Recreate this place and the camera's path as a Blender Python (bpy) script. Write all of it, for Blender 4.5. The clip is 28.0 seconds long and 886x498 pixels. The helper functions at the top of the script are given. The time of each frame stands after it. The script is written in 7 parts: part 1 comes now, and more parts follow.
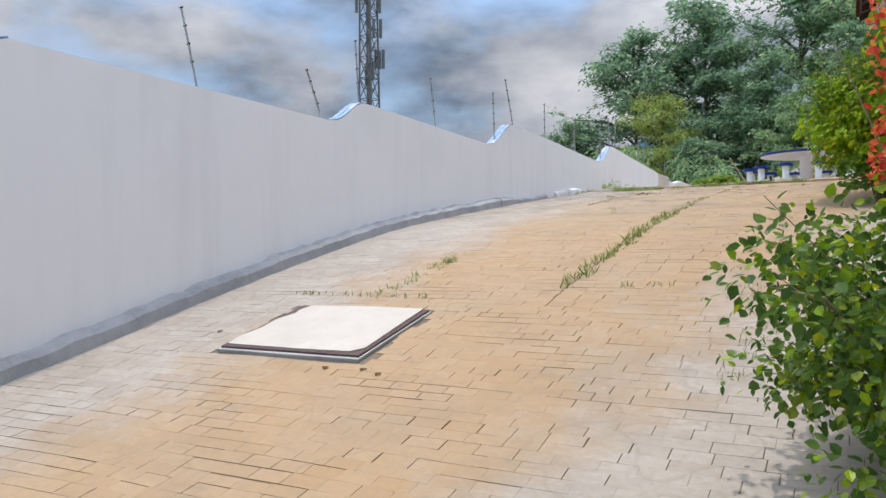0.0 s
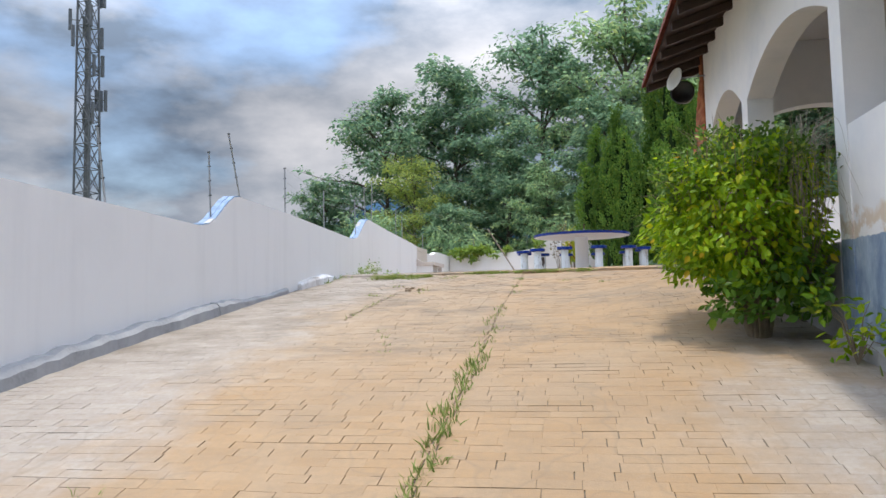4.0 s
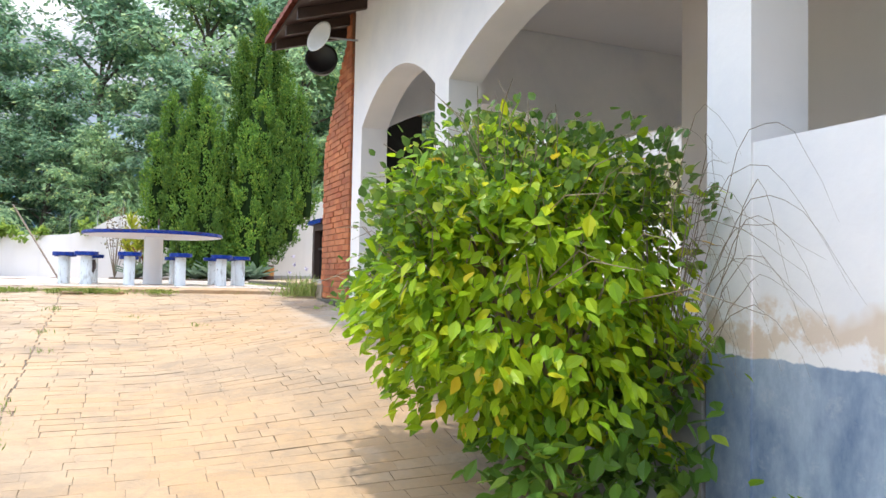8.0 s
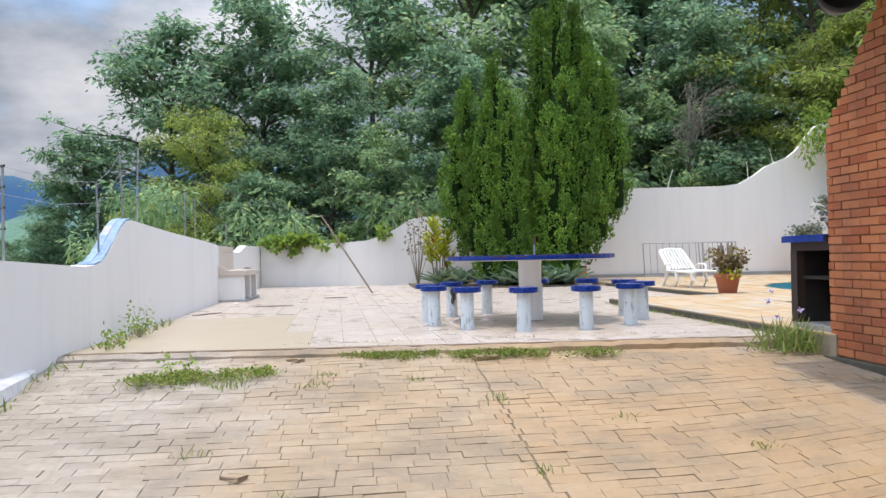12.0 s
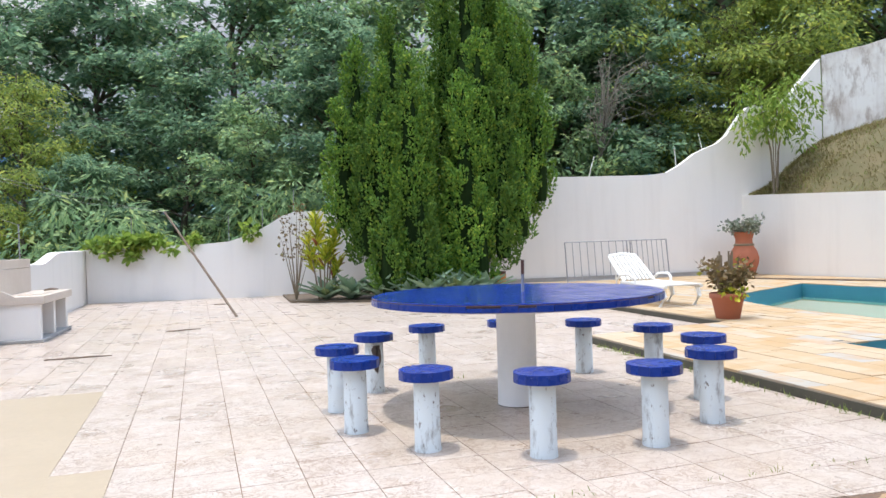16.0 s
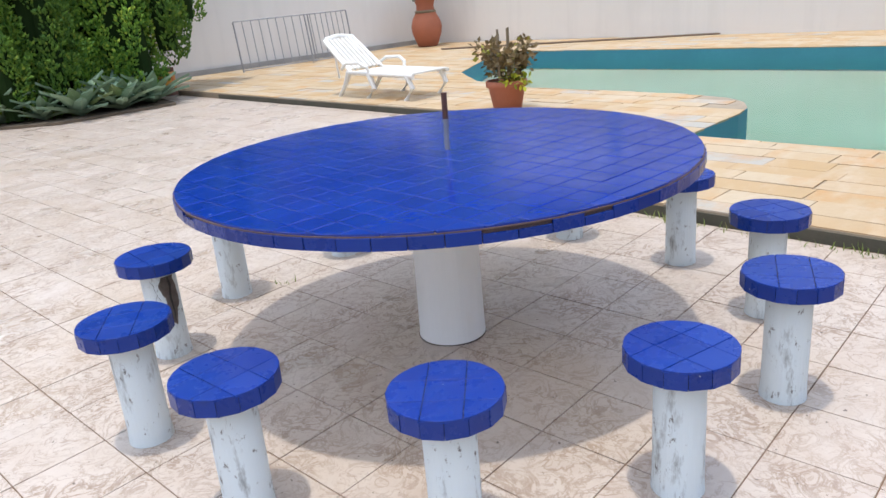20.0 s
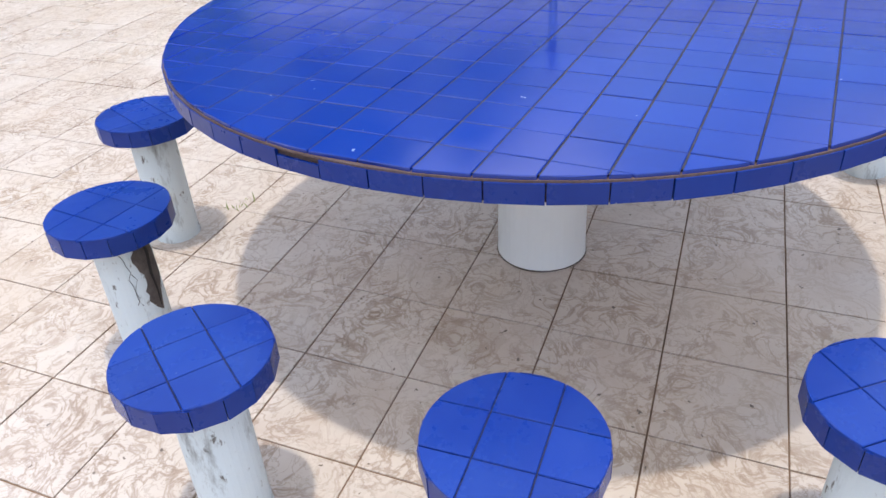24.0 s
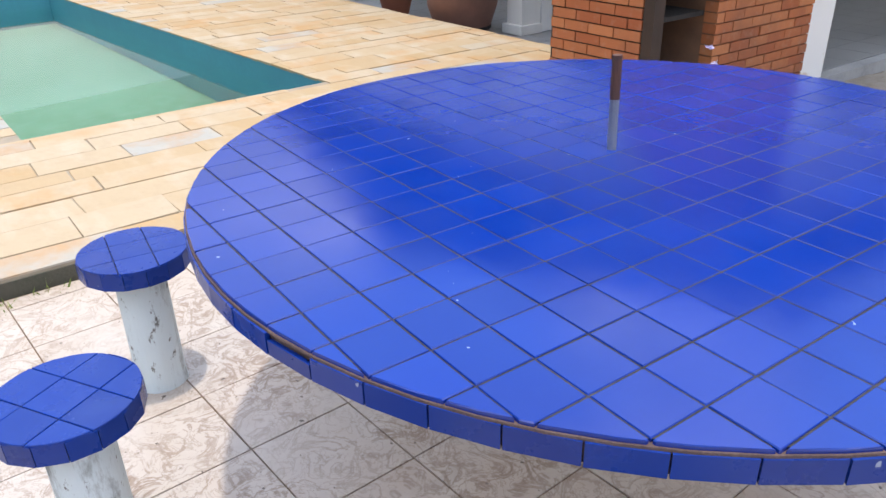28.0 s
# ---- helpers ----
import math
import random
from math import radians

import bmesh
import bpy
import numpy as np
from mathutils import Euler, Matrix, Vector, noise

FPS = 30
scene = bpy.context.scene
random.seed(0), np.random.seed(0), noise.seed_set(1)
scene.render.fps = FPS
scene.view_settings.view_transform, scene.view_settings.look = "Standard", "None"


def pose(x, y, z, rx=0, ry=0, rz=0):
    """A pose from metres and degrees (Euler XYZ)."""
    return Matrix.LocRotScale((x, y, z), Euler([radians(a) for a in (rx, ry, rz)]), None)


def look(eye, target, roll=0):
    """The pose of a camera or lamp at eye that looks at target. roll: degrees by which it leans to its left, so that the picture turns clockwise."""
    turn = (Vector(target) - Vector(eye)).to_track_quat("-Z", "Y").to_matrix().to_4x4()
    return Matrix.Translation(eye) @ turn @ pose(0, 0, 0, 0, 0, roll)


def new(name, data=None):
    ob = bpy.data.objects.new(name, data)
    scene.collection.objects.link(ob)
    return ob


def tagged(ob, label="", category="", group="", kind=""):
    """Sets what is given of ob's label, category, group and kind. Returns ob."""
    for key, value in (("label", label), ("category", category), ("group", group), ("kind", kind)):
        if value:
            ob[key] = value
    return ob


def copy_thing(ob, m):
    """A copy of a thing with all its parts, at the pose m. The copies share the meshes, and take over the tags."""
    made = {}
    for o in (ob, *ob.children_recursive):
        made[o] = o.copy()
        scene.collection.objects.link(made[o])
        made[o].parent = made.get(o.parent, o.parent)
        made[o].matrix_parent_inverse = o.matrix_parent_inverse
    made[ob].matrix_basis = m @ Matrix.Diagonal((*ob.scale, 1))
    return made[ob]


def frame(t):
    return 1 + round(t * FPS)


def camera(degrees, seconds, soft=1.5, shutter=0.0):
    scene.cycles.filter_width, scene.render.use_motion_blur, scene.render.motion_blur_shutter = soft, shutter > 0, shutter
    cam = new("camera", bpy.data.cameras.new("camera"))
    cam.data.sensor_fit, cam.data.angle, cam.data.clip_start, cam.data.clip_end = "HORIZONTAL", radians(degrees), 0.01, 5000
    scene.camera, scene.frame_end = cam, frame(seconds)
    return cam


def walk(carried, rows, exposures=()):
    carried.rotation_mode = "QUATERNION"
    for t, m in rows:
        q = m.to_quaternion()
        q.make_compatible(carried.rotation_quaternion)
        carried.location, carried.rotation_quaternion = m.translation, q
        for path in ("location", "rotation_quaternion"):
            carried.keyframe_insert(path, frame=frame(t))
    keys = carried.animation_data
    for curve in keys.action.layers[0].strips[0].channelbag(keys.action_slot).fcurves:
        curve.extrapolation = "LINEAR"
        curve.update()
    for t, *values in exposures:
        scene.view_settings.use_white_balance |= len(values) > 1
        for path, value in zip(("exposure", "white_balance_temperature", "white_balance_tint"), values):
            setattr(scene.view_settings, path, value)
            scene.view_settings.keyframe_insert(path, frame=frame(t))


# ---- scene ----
cam = camera(61.1, 28.0)
METRES, EYE, TILT, LEAN, TURN = 23.0, 1.1, 0.0, 0.0, 28.8
PATH = [
    (0, (-0.221, -0.323, 1.649), (-1.183, 1.43, 1.65), -0.6),
    (0.5, (-0.488, 0.041, 1.723), (-1.236, 1.895, 1.776), -2.6),
    (1, (-0.717, 0.431, 1.797), (-1.243, 2.36, 1.86), -3.3),
    (1.5, (-0.869, 0.92, 1.934), (-1.222, 2.887, 1.998), -3.5),
    (2, (-0.999, 1.438, 2.083), (-1.314, 3.411, 2.159), -3.4),
    (2.5, (-1.215, 1.857, 2.184), (-1.564, 3.824, 2.281), -3.0),
    (3, (-1.322, 2.376, 2.275), (-1.694, 4.337, 2.396), -2.5),
    (3.5, (-1.438, 2.827, 2.414), (-1.798, 4.789, 2.552), -1.8),
    (5.5, (-1.577, 5.036, 2.844), (-1.766, 7.023, 2.96), -1.0),
    (6, (-1.668, 5.535, 2.908), (-1.755, 7.53, 3.027), -0.6),
    (6.5, (-1.676, 6.061, 2.998), (-1.478, 8.049, 3.101), -0.8),
    (7, (-1.606, 6.486, 3.019), (-0.89, 8.352, 3.103), -0.3),
    (7.5, (-1.578, 6.804, 3.162), (-0.647, 8.572, 3.265), 0.5),
    (8, (-1.737, 7.273, 3.252), (-0.946, 9.108, 3.333), 1.1),
    (8.5, (-1.891, 7.72, 3.327), (-1.392, 9.655, 3.392), 0.2),
    (9, (-2.139, 8.207, 3.456), (-1.912, 10.193, 3.529), -0.4),
    (9.5, (-2.366, 8.62, 3.583), (-2.324, 10.619, 3.645), -0.8),
    (10, (-2.547, 9.06, 3.66), (-2.763, 11.047, 3.719), -0.2),
    (10.5, (-2.888, 9.436, 3.7), (-3.309, 11.39, 3.759), 0.9),
    (11, (-3.065, 9.885, 3.772), (-3.335, 11.867, 3.811), -0.4),
    (11.5, (-3.151, 10.324, 3.845), (-3.219, 12.323, 3.874), -1.6),
    (12, (-3.281, 10.781, 3.889), (-3.074, 12.77, 3.911), -1.2),
    (12.5, (-3.338, 11.287, 3.949), (-2.897, 13.237, 3.97), -1.4),
    (14.5, (-3.276, 13.429, 4.154), (-2.803, 15.373, 4.166), -1.74),
    (15, (-3.262, 13.905, 4.184), (-2.781, 15.845, 4.181), -1.58),
    (15.5, (-3.234, 14.393, 4.236), (-2.703, 16.320, 4.217), -1.70),
    (16, (-3.228, 14.889, 4.274), (-2.678, 16.812, 4.255), -1.81),
    (16.5, (-3.271, 15.323, 4.268), (-2.700, 17.239, 4.250), -1.31),
    (17, (-3.260, 15.720, 4.298), (-2.631, 17.618, 4.270), -1.21),
    (17.5, (-3.205, 16.131, 4.303), (-2.490, 17.998, 4.232), -1.19),
    (18, (-3.261, 16.495, 4.315), (-2.404, 18.295, 4.150), -1.75),
    (18.5, (-3.315, 16.859, 4.357), (-2.304, 18.555, 4.037), -3.17),
    (19, (-3.297, 17.209, 4.332), (-2.231, 18.789, 3.726), -6.1),
    (19.5, (-3.298, 17.483, 4.381), (-2.15, 18.961, 3.676), -6.2),
    (20, (-3.325, 17.779, 4.541), (-2.031, 19.151, 3.876), -5.1),
    (20.5, (-3.218, 17.947, 4.569), (-1.89, 19.261, 3.855), -4.2),
    (21, (-3.084, 18.147, 4.522), (-1.802, 19.443, 3.7), -3.2),
    (21.5, (-3.101, 18.311, 4.501), (-1.795, 19.552, 3.632), -2.5),
    (23.5, (-3.150, 19.039, 4.439), (-1.700, 19.912, 3.373), -5.1),
    (24, (-3.289, 19.339, 4.475), (-1.781, 20.076, 3.387), -3.59),
    (24.5, (-3.257, 19.591, 4.462), (-1.694, 20.208, 3.375), -2.77),
    (25, (-3.187, 19.913, 4.486), (-1.561, 20.363, 3.411), -1.95),
    (25.5, (-3.185, 20.273, 4.490), (-1.508, 20.515, 3.427), -0.93),
    (26, (-3.108, 20.550, 4.479), (-1.400, 20.549, 3.439), -0.17),
    (27, (-2.749, 21.038, 4.487), (-1.088, 20.517, 3.502), -0.13),
    (28, (-2.362, 21.352, 4.521), (-0.919, 20.301, 3.620), -1.39),
]
walk(cam, [(t, look(eye, target, roll)) for t, eye, target, roll in PATH],
     exposures=[(0, .20), (3, .22), (6, .38), (7, .80), (8.3, .98), (9.1, .54), (9.8, .42), (11, .32), (14.5, .38), (16.5, .45), (18, .46), (20, .20), (21.2, .29), (24, .28), (26, .24), (28, .36)])

# ---------------------------------------------------------------- world and sun
SUN_DIR = Vector((0.08, 0.02, -1.0)).normalized()
world = bpy.data.worlds.new("world")
scene.world = world
world.use_nodes = True
wn, wl = world.node_tree.nodes, world.node_tree.links
wn.clear()
w_out, w_bg = wn.new("ShaderNodeOutputWorld"), wn.new("ShaderNodeBackground")
w_sky = wn.new("ShaderNodeTexSky")
w_sky.sky_type, w_sky.sun_disc = "NISHITA", False
w_sky.sun_elevation, w_sky.sun_rotation = radians(85), radians(-76)
w_co, w_map = wn.new("ShaderNodeTexCoord"), wn.new("ShaderNodeMapping")
w_map.inputs["Scale"].default_value = (1.0, 1.0, 2.2)
w_n1, w_n2 = wn.new("ShaderNodeTexNoise"), wn.new("ShaderNodeTexNoise")
w_n1.inputs["Scale"].default_value, w_n1.inputs["Detail"].default_value, w_n1.inputs["Roughness"].default_value = 2.3, 7, 0.52
w_n2.inputs["Scale"].default_value, w_n2.inputs["Detail"].default_value, w_n2.inputs["Roughness"].default_value = 2.1, 9, 0.56
w_cov, w_tone, w_mix = wn.new("ShaderNodeValToRGB"), wn.new("ShaderNodeValToRGB"), wn.new("ShaderNodeMix")
w_cov.color_ramp.elements[0].position, w_cov.color_ramp.elements[1].position = 0.36, 0.5
w_tone.color_ramp.elements[0].position, w_tone.color_ramp.elements[0].color = 0.44, (1.05, 1.36, 1.86, 1)
w_tone.color_ramp.elements[1].position, w_tone.color_ramp.elements[1].color = 0.68, (4.55, 4.5, 4.7, 1)
w_mix.data_type = "RGBA"
wl.new(w_co.outputs["Generated"], w_map.inputs["Vector"])
wl.new(w_map.outputs["Vector"], w_n1.inputs["Vector"])
wl.new(w_map.outputs["Vector"], w_n2.inputs["Vector"])
wl.new(w_n1.outputs["Fac"], w_cov.inputs["Fac"])
wl.new(w_n2.outputs["Fac"], w_tone.inputs["Fac"])
wl.new(w_cov.outputs["Color"], w_mix.inputs["Factor"])
wl.new(w_sky.outputs["Color"], w_mix.inputs["A"])
wl.new(w_tone.outputs["Color"], w_mix.inputs["B"])
# the thin cloud round the high sun is brighter than the sky near the horizon
w_sep, w_hi, w_mul = wn.new("ShaderNodeSeparateXYZ"), wn.new("ShaderNodeMapRange"), wn.new("ShaderNodeVectorMath")
w_mul.operation = "SCALE"
w_hi.inputs["From Min"].default_value, w_hi.inputs["From Max"].default_value = 0.26, 0.68
w_hi.inputs["To Min"].default_value, w_hi.inputs["To Max"].default_value = 0.68, 3.1
wl.new(w_co.outputs["Generated"], w_sep.inputs[0])
wl.new(w_sep.outputs["Z"], w_hi.inputs["Value"])
wl.new(w_mix.outputs["Result"], w_mul.inputs[0])
wl.new(w_hi.outputs["Result"], w_mul.inputs["Scale"])
wl.new(w_mul.outputs["Vector"], w_bg.inputs["Color"])
w_bg.inputs["Strength"].default_value = 0.215
wl.new(w_bg.outputs["Background"], w_out.inputs["Surface"])
sun = new("sun", bpy.data.lights.new("sun", "SUN"))
sun.data.energy, sun.data.angle, sun.data.color = 2.1, radians(2.0), (1.0, 0.95, 0.87)
sun.matrix_basis = look((0, 0, 30), Vector((0, 0, 30)) + SUN_DIR)


# ---------------------------------------------------------------- materials
class Mat:
    """A small node-graph builder over one Principled surface."""

    def __init__(self, name, rough=0.6, metal=0.0, spec=0.5):
        self.m = bpy.data.materials.new(name)
        self.m.use_nodes = True
        self.n, self.l = self.m.node_tree.nodes, self.m.node_tree.links
        self.b = self.n["Principled BSDF"]
        self.b.inputs["Roughness"].default_value = rough
        self.b.inputs["Metallic"].default_value = metal
        self.b.inputs["Specular IOR Level"].default_value = spec
        self.pos = self.n.new("ShaderNodeNewGeometry").outputs["Position"]
        self.geo = self.n.new("ShaderNodeNewGeometry")
        self.bump = None

    def val(self, v):
        return v

    def put(self, sock, v):
        if hasattr(v, "is_output"):
            self.l.new(v, sock)
        elif isinstance(v, (tuple, list)):
            sock.default_value = (*v, 1) if len(v) == 3 and sock.type == "RGBA" else v
        else:
            sock.default_value = v

    def noise(self, scale, detail=4, rough=0.55, stretch=(1, 1, 1), object_space=False, dist=0.0):
        tex, mp = self.n.new("ShaderNodeTexNoise"), self.n.new("ShaderNodeMapping")
        src = self.n.new("ShaderNodeTexCoord").outputs["Object"] if object_space else self.pos
        self.l.new(src, mp.inputs["Vector"])
        mp.inputs["Scale"].default_value = stretch
        self.l.new(mp.outputs["Vector"], tex.inputs["Vector"])
        tex.inputs["Scale"].default_value, tex.inputs["Detail"].default_value = scale, detail
        tex.inputs["Roughness"].default_value, tex.inputs["Distortion"].default_value = rough, dist
        return tex.outputs["Fac"]

    def vor(self, scale, feature="F1"):
        tex = self.n.new("ShaderNodeTexVoronoi")
        tex.feature = feature
        self.l.new(self.pos, tex.inputs["Vector"])
        tex.inputs["Scale"].default_value = scale
        return tex.outputs["Distance"]

    def ramp(self, fac, lo, hi, a=(0, 0, 0), b=(1, 1, 1)):
        r = self.n.new("ShaderNodeValToRGB")
        self.l.new(fac, r.inputs["Fac"])
        e = r.color_ramp.elements
        e[0].position, e[0].color, e[1].position, e[1].color = lo, (*a, 1), hi, (*b, 1)
        return r.outputs["Color"]

    def mix(self, fac, a, b, mode="MIX"):
        x = self.n.new("ShaderNodeMix")
        x.data_type, x.blend_type = "RGBA", mode
        self.put(x.inputs["Factor"], fac)
        self.put(x.inputs["A"], a)
        self.put(x.inputs["B"], b)
        return x.outputs["Result"]

    def math(self, op, a, b=0.0):
        x = self.n.new("ShaderNodeMath")
        x.operation = op
        self.put(x.inputs[0], a)
        self.put(x.inputs[1], b)
        return x.outputs[0]

    def axis(self, k):
        sep = self.n.new("ShaderNodeSeparateXYZ")
        self.l.new(self.pos, sep.inputs[0])
        return sep.outputs[k]

    def rand(self):
        """A number of its own for each piece, joined or not."""
        info = self.n.new("ShaderNodeObjectInfo")
        return self.math("FRACT", self.math("ADD", info.outputs["Random"], self.geo.outputs["Random Per Island"]))

    def color(self, v):
        self.put(self.b.inputs["Base Color"], v)
        return self

    def roughness(self, v):
        self.put(self.b.inputs["Roughness"], v)
        return self

    def relief(self, height, strength=0.3, distance=0.01):
        bp = self.n.new("ShaderNodeBump")
        bp.inputs["Strength"].default_value, bp.inputs["Distance"].default_value = strength, distance
        self.l.new(height, bp.inputs["Height"])
        if self.bump:
            self.l.new(self.bump, bp.inputs["Normal"])
        self.bump = bp.outputs["Normal"]
        self.l.new(self.bump, self.b.inputs["Normal"])
        return self


def simple(name, col, col2=None, scale=6.0, rough=0.6, metal=0.0, bump=0.15, spec=0.5, stretch=(1, 1, 1)):
    m = Mat(name, rough, metal, spec)
    big, fine = m.noise(scale, 5, 0.6, stretch), m.noise(scale * 14, 3)
    c = m.mix(m.ramp(big, 0.3, 0.7), col, col2 or tuple(v * 0.75 for v in col))
    m.color(m.mix(m.ramp(fine, 0.35, 0.8), c, tuple(v * 0.86 for v in col)))
    if bump:
        m.relief(fine, bump, 0.004)
    return m.m


def white_wall_material(name, base=(0.80, 0.79, 0.77), grey=(0.62, 0.61, 0.59), streak=0.22):
    m = Mat(name, 0.75, 0, 0.3)
    streaks = m.noise(3.0, 5, 0.6, (1, 1, 0.08))
    blot = m.noise(0.7, 6, 0.6)
    c = m.mix(m.math("MULTIPLY", m.ramp(streaks, 0.5, 0.8), streak), base, grey)
    c = m.mix(m.math("MULTIPLY", m.ramp(blot, 0.5, 0.75), 0.35), c, tuple(v * 0.86 for v in base))
    m.color(c)
    m.relief(m.noise(60, 4), 0.18, 0.004).relief(m.noise(5, 3), 0.1, 0.02)
    return m.m


def house_wall_material():
    m = Mat("house_plaster", 0.75, 0, 0.3)
    z = m.axis(2)
    edge = m.math("ADD", z, m.math("MULTIPLY", m.noise(14, 4, 0.6), 0.05))
    white = m.mix(m.ramp(m.noise(1.1, 6, 0.62), 0.45, 0.75), (0.82, 0.81, 0.79), (0.70, 0.71, 0.72))
    peel = m.math("MULTIPLY", m.ramp(m.noise(2.2, 6, 0.65), 0.52, 0.57), m.ramp(z, 0.0, 1.0))
    low = m.ramp(m.math("SUBTRACT", 3.42, m.math("ADD", z, m.math("MULTIPLY", m.noise(1.6, 4), 0.5))), 0.0, 0.04)
    white = m.mix(m.math("MULTIPLY", peel, low), white, (0.66, 0.56, 0.45))
    blue = m.mix(m.ramp(m.noise(2.2, 7, 0.68, (1, 1, 0.45)), 0.36, 0.66), (0.085, 0.145, 0.25), (0.38, 0.47, 0.56))
    blue = m.mix(m.math("MULTIPLY", m.ramp(m.noise(9, 5, 0.7), 0.55, 0.75), 0.5), blue, (0.52, 0.55, 0.57))
    m.color(m.mix(m.ramp(m.math("SUBTRACT", edge, 2.975), 0.0, 0.006), blue, white))
    m.relief(m.noise(45, 4), 0.25, 0.004).relief(m.noise(4, 3), 0.15, 0.03)
    return m.m


def paver_material():
    m = Mat("ramp_pavers", 0.85, 0, 0.25)
    x, y = m.axis(0), m.axis(1)
    wob = m.math("MULTIPLY", m.math("SUBTRACT", m.noise(0.45, 4, 0.6), 0.5), 2.4)
    wob2 = m.math("MULTIPLY", m.math("SUBTRACT", m.noise(1.9, 5, 0.65), 0.5), 2.2)
    xs = m.math("ADD", m.math("ADD", x, wob), wob2)
    left = m.ramp(m.math("ADD", xs, 4.75), 0.0, 1.0)
    right = m.ramp(m.math("SUBTRACT", m.math("ADD", m.math("MULTIPLY", m.math("MINIMUM", y, 10.5), 0.24), -1.75), xs), 0.0, 1.0)
    r = m.rand()
    tan = m.mix(r, (0.405, 0.262, 0.138), (0.44, 0.30, 0.172))
    tan = m.mix(m.math("MULTIPLY", m.ramp(m.noise(0.9, 5), 0.45, 0.7), 0.55), tan, (0.40, 0.31, 0.215))
    grey = m.mix(r, (0.395, 0.345, 0.295), (0.45, 0.40, 0.345))
    c = m.mix(m.math("MULTIPLY", left, right), grey, tan)
    # the upper end and the strip past the long joint are older and dirtier
    top_end = m.ramp(m.math("MULTIPLY", m.math("ADD", y, m.math("MULTIPLY", wob, 0.5)), 0.1), 1.37, 1.47)
    side = m.math("MULTIPLY", m.ramp(m.math("SUBTRACT", m.math("MULTIPLY", wob2, 0.15), m.math("ADD", x, 2.36)), 0.0, 0.2), m.ramp(m.math("MULTIPLY", m.math("ADD", y, wob), 0.1), 0.85, 1.3, (0, 0, 0), (0.45,) * 3))
    worn = m.math("MULTIPLY", m.math("MAXIMUM", top_end, side), m.ramp(m.noise(0.7, 5, 0.6), 0.25, 0.55, (0.35,) * 3))
    c = m.mix(m.math("MULTIPLY", worn, 0.85), c, m.mix(m.math("ADD", m.math("MULTIPLY", r, 0.5), m.ramp(m.noise(2.6, 7, 0.7, (0.5, 1.3, 1)), 0.35, 0.65, (0, 0, 0), (0.5,) * 3)), (0.22, 0.175, 0.13), (0.46, 0.385, 0.29)))
    streak = m.math("MULTIPLY", m.ramp(m.noise(1.7, 7, 0.72, (0.45, 1.6, 1)), 0.50, 0.64), m.ramp(m.math("MULTIPLY", y, 0.1), 1.1, 1.45))
    c = m.mix(m.math("MULTIPLY", streak, 0.6), c, (0.145, 0.115, 0.085))
    stain = m.ramp(m.noise(1.3, 8, 0.74, (0.9, 1.1, 1)), 0.46, 0.68)
    c = m.mix(m.math("MULTIPLY", m.math("MULTIPLY", stain, m.ramp(m.math("MULTIPLY", y, 0.1), 0.9, 1.5, (0.35,) * 3)), 0.8), c, (0.18, 0.15, 0.115))
    edge = m.ramp(m.math("ABSOLUTE", m.math("SUBTRACT", m.noise(1.3, 2, 0.4), 0.5)), 0.0, 0.012, (1, 1, 1), (0, 0, 0))
    c = m.mix(m.math("MULTIPLY", edge, 0.25), c, (0.2, 0.17, 0.13))
    c = m.mix(m.math("MULTIPLY", m.ramp(m.noise(22, 6, 0.7), 0.40, 0.75), 0.5), c, (0.28, 0.22, 0.15))
    c = m.mix(0.14, c, (0.10, 0.075, 0.05))
    m.color(c)
    m.relief(m.noise(70, 5, 0.65), 0.5, 0.006).relief(m.noise(12, 3), 0.3, 0.01)
    return m.m


def floor_tile_material():
    m = Mat("terrace_tiles", 0.32, 0, 0.35)
    v, v2 = m.noise(8.5, 5, 0.6, dist=1.6), m.noise(17, 4, 0.6, dist=1.2)
    vein = m.ramp(m.math("ABSOLUTE", m.math("SUBTRACT", v, 0.5)), 0.0, 0.05, (1, 1, 1), (0, 0, 0))
    vein2 = m.ramp(m.math("ABSOLUTE", m.math("SUBTRACT", v2, 0.47)), 0.0, 0.035, (1, 1, 1), (0, 0, 0))
    patchy = m.ramp(m.noise(3.5, 4), 0.35, 0.62, (0.25,) * 3)
    base = m.mix(m.rand(), (0.465, 0.385, 0.325), (0.51, 0.435, 0.375))
    base = m.mix(m.ramp(m.noise(6.5, 6, 0.65), 0.38, 0.68), base, (0.54, 0.475, 0.42))
    c = m.mix(m.math("MULTIPLY", m.math("MULTIPLY", vein, patchy), 0.9), base, (0.25, 0.17, 0.12))
    c = m.mix(m.math("MULTIPLY", m.math("MULTIPLY", vein2, patchy), 0.66), c, (0.28, 0.20, 0.145))
    c = m.mix(m.math("MULTIPLY", m.ramp(m.noise(0.6, 6, 0.6), 0.48, 0.7), 0.4), c, (0.46, 0.35, 0.245))
    c = m.mix(m.ramp(m.noise(38, 3, 0.5), 0.71, 0.73), c, (0.14, 0.11, 0.09))
    m.color(c)
    m.roughness(m.ramp(m.noise(2.5, 5), 0.3, 0.7, (0.22,) * 3, (0.46,) * 3))
    m.relief(v, 0.12, 0.006)
    return m.m


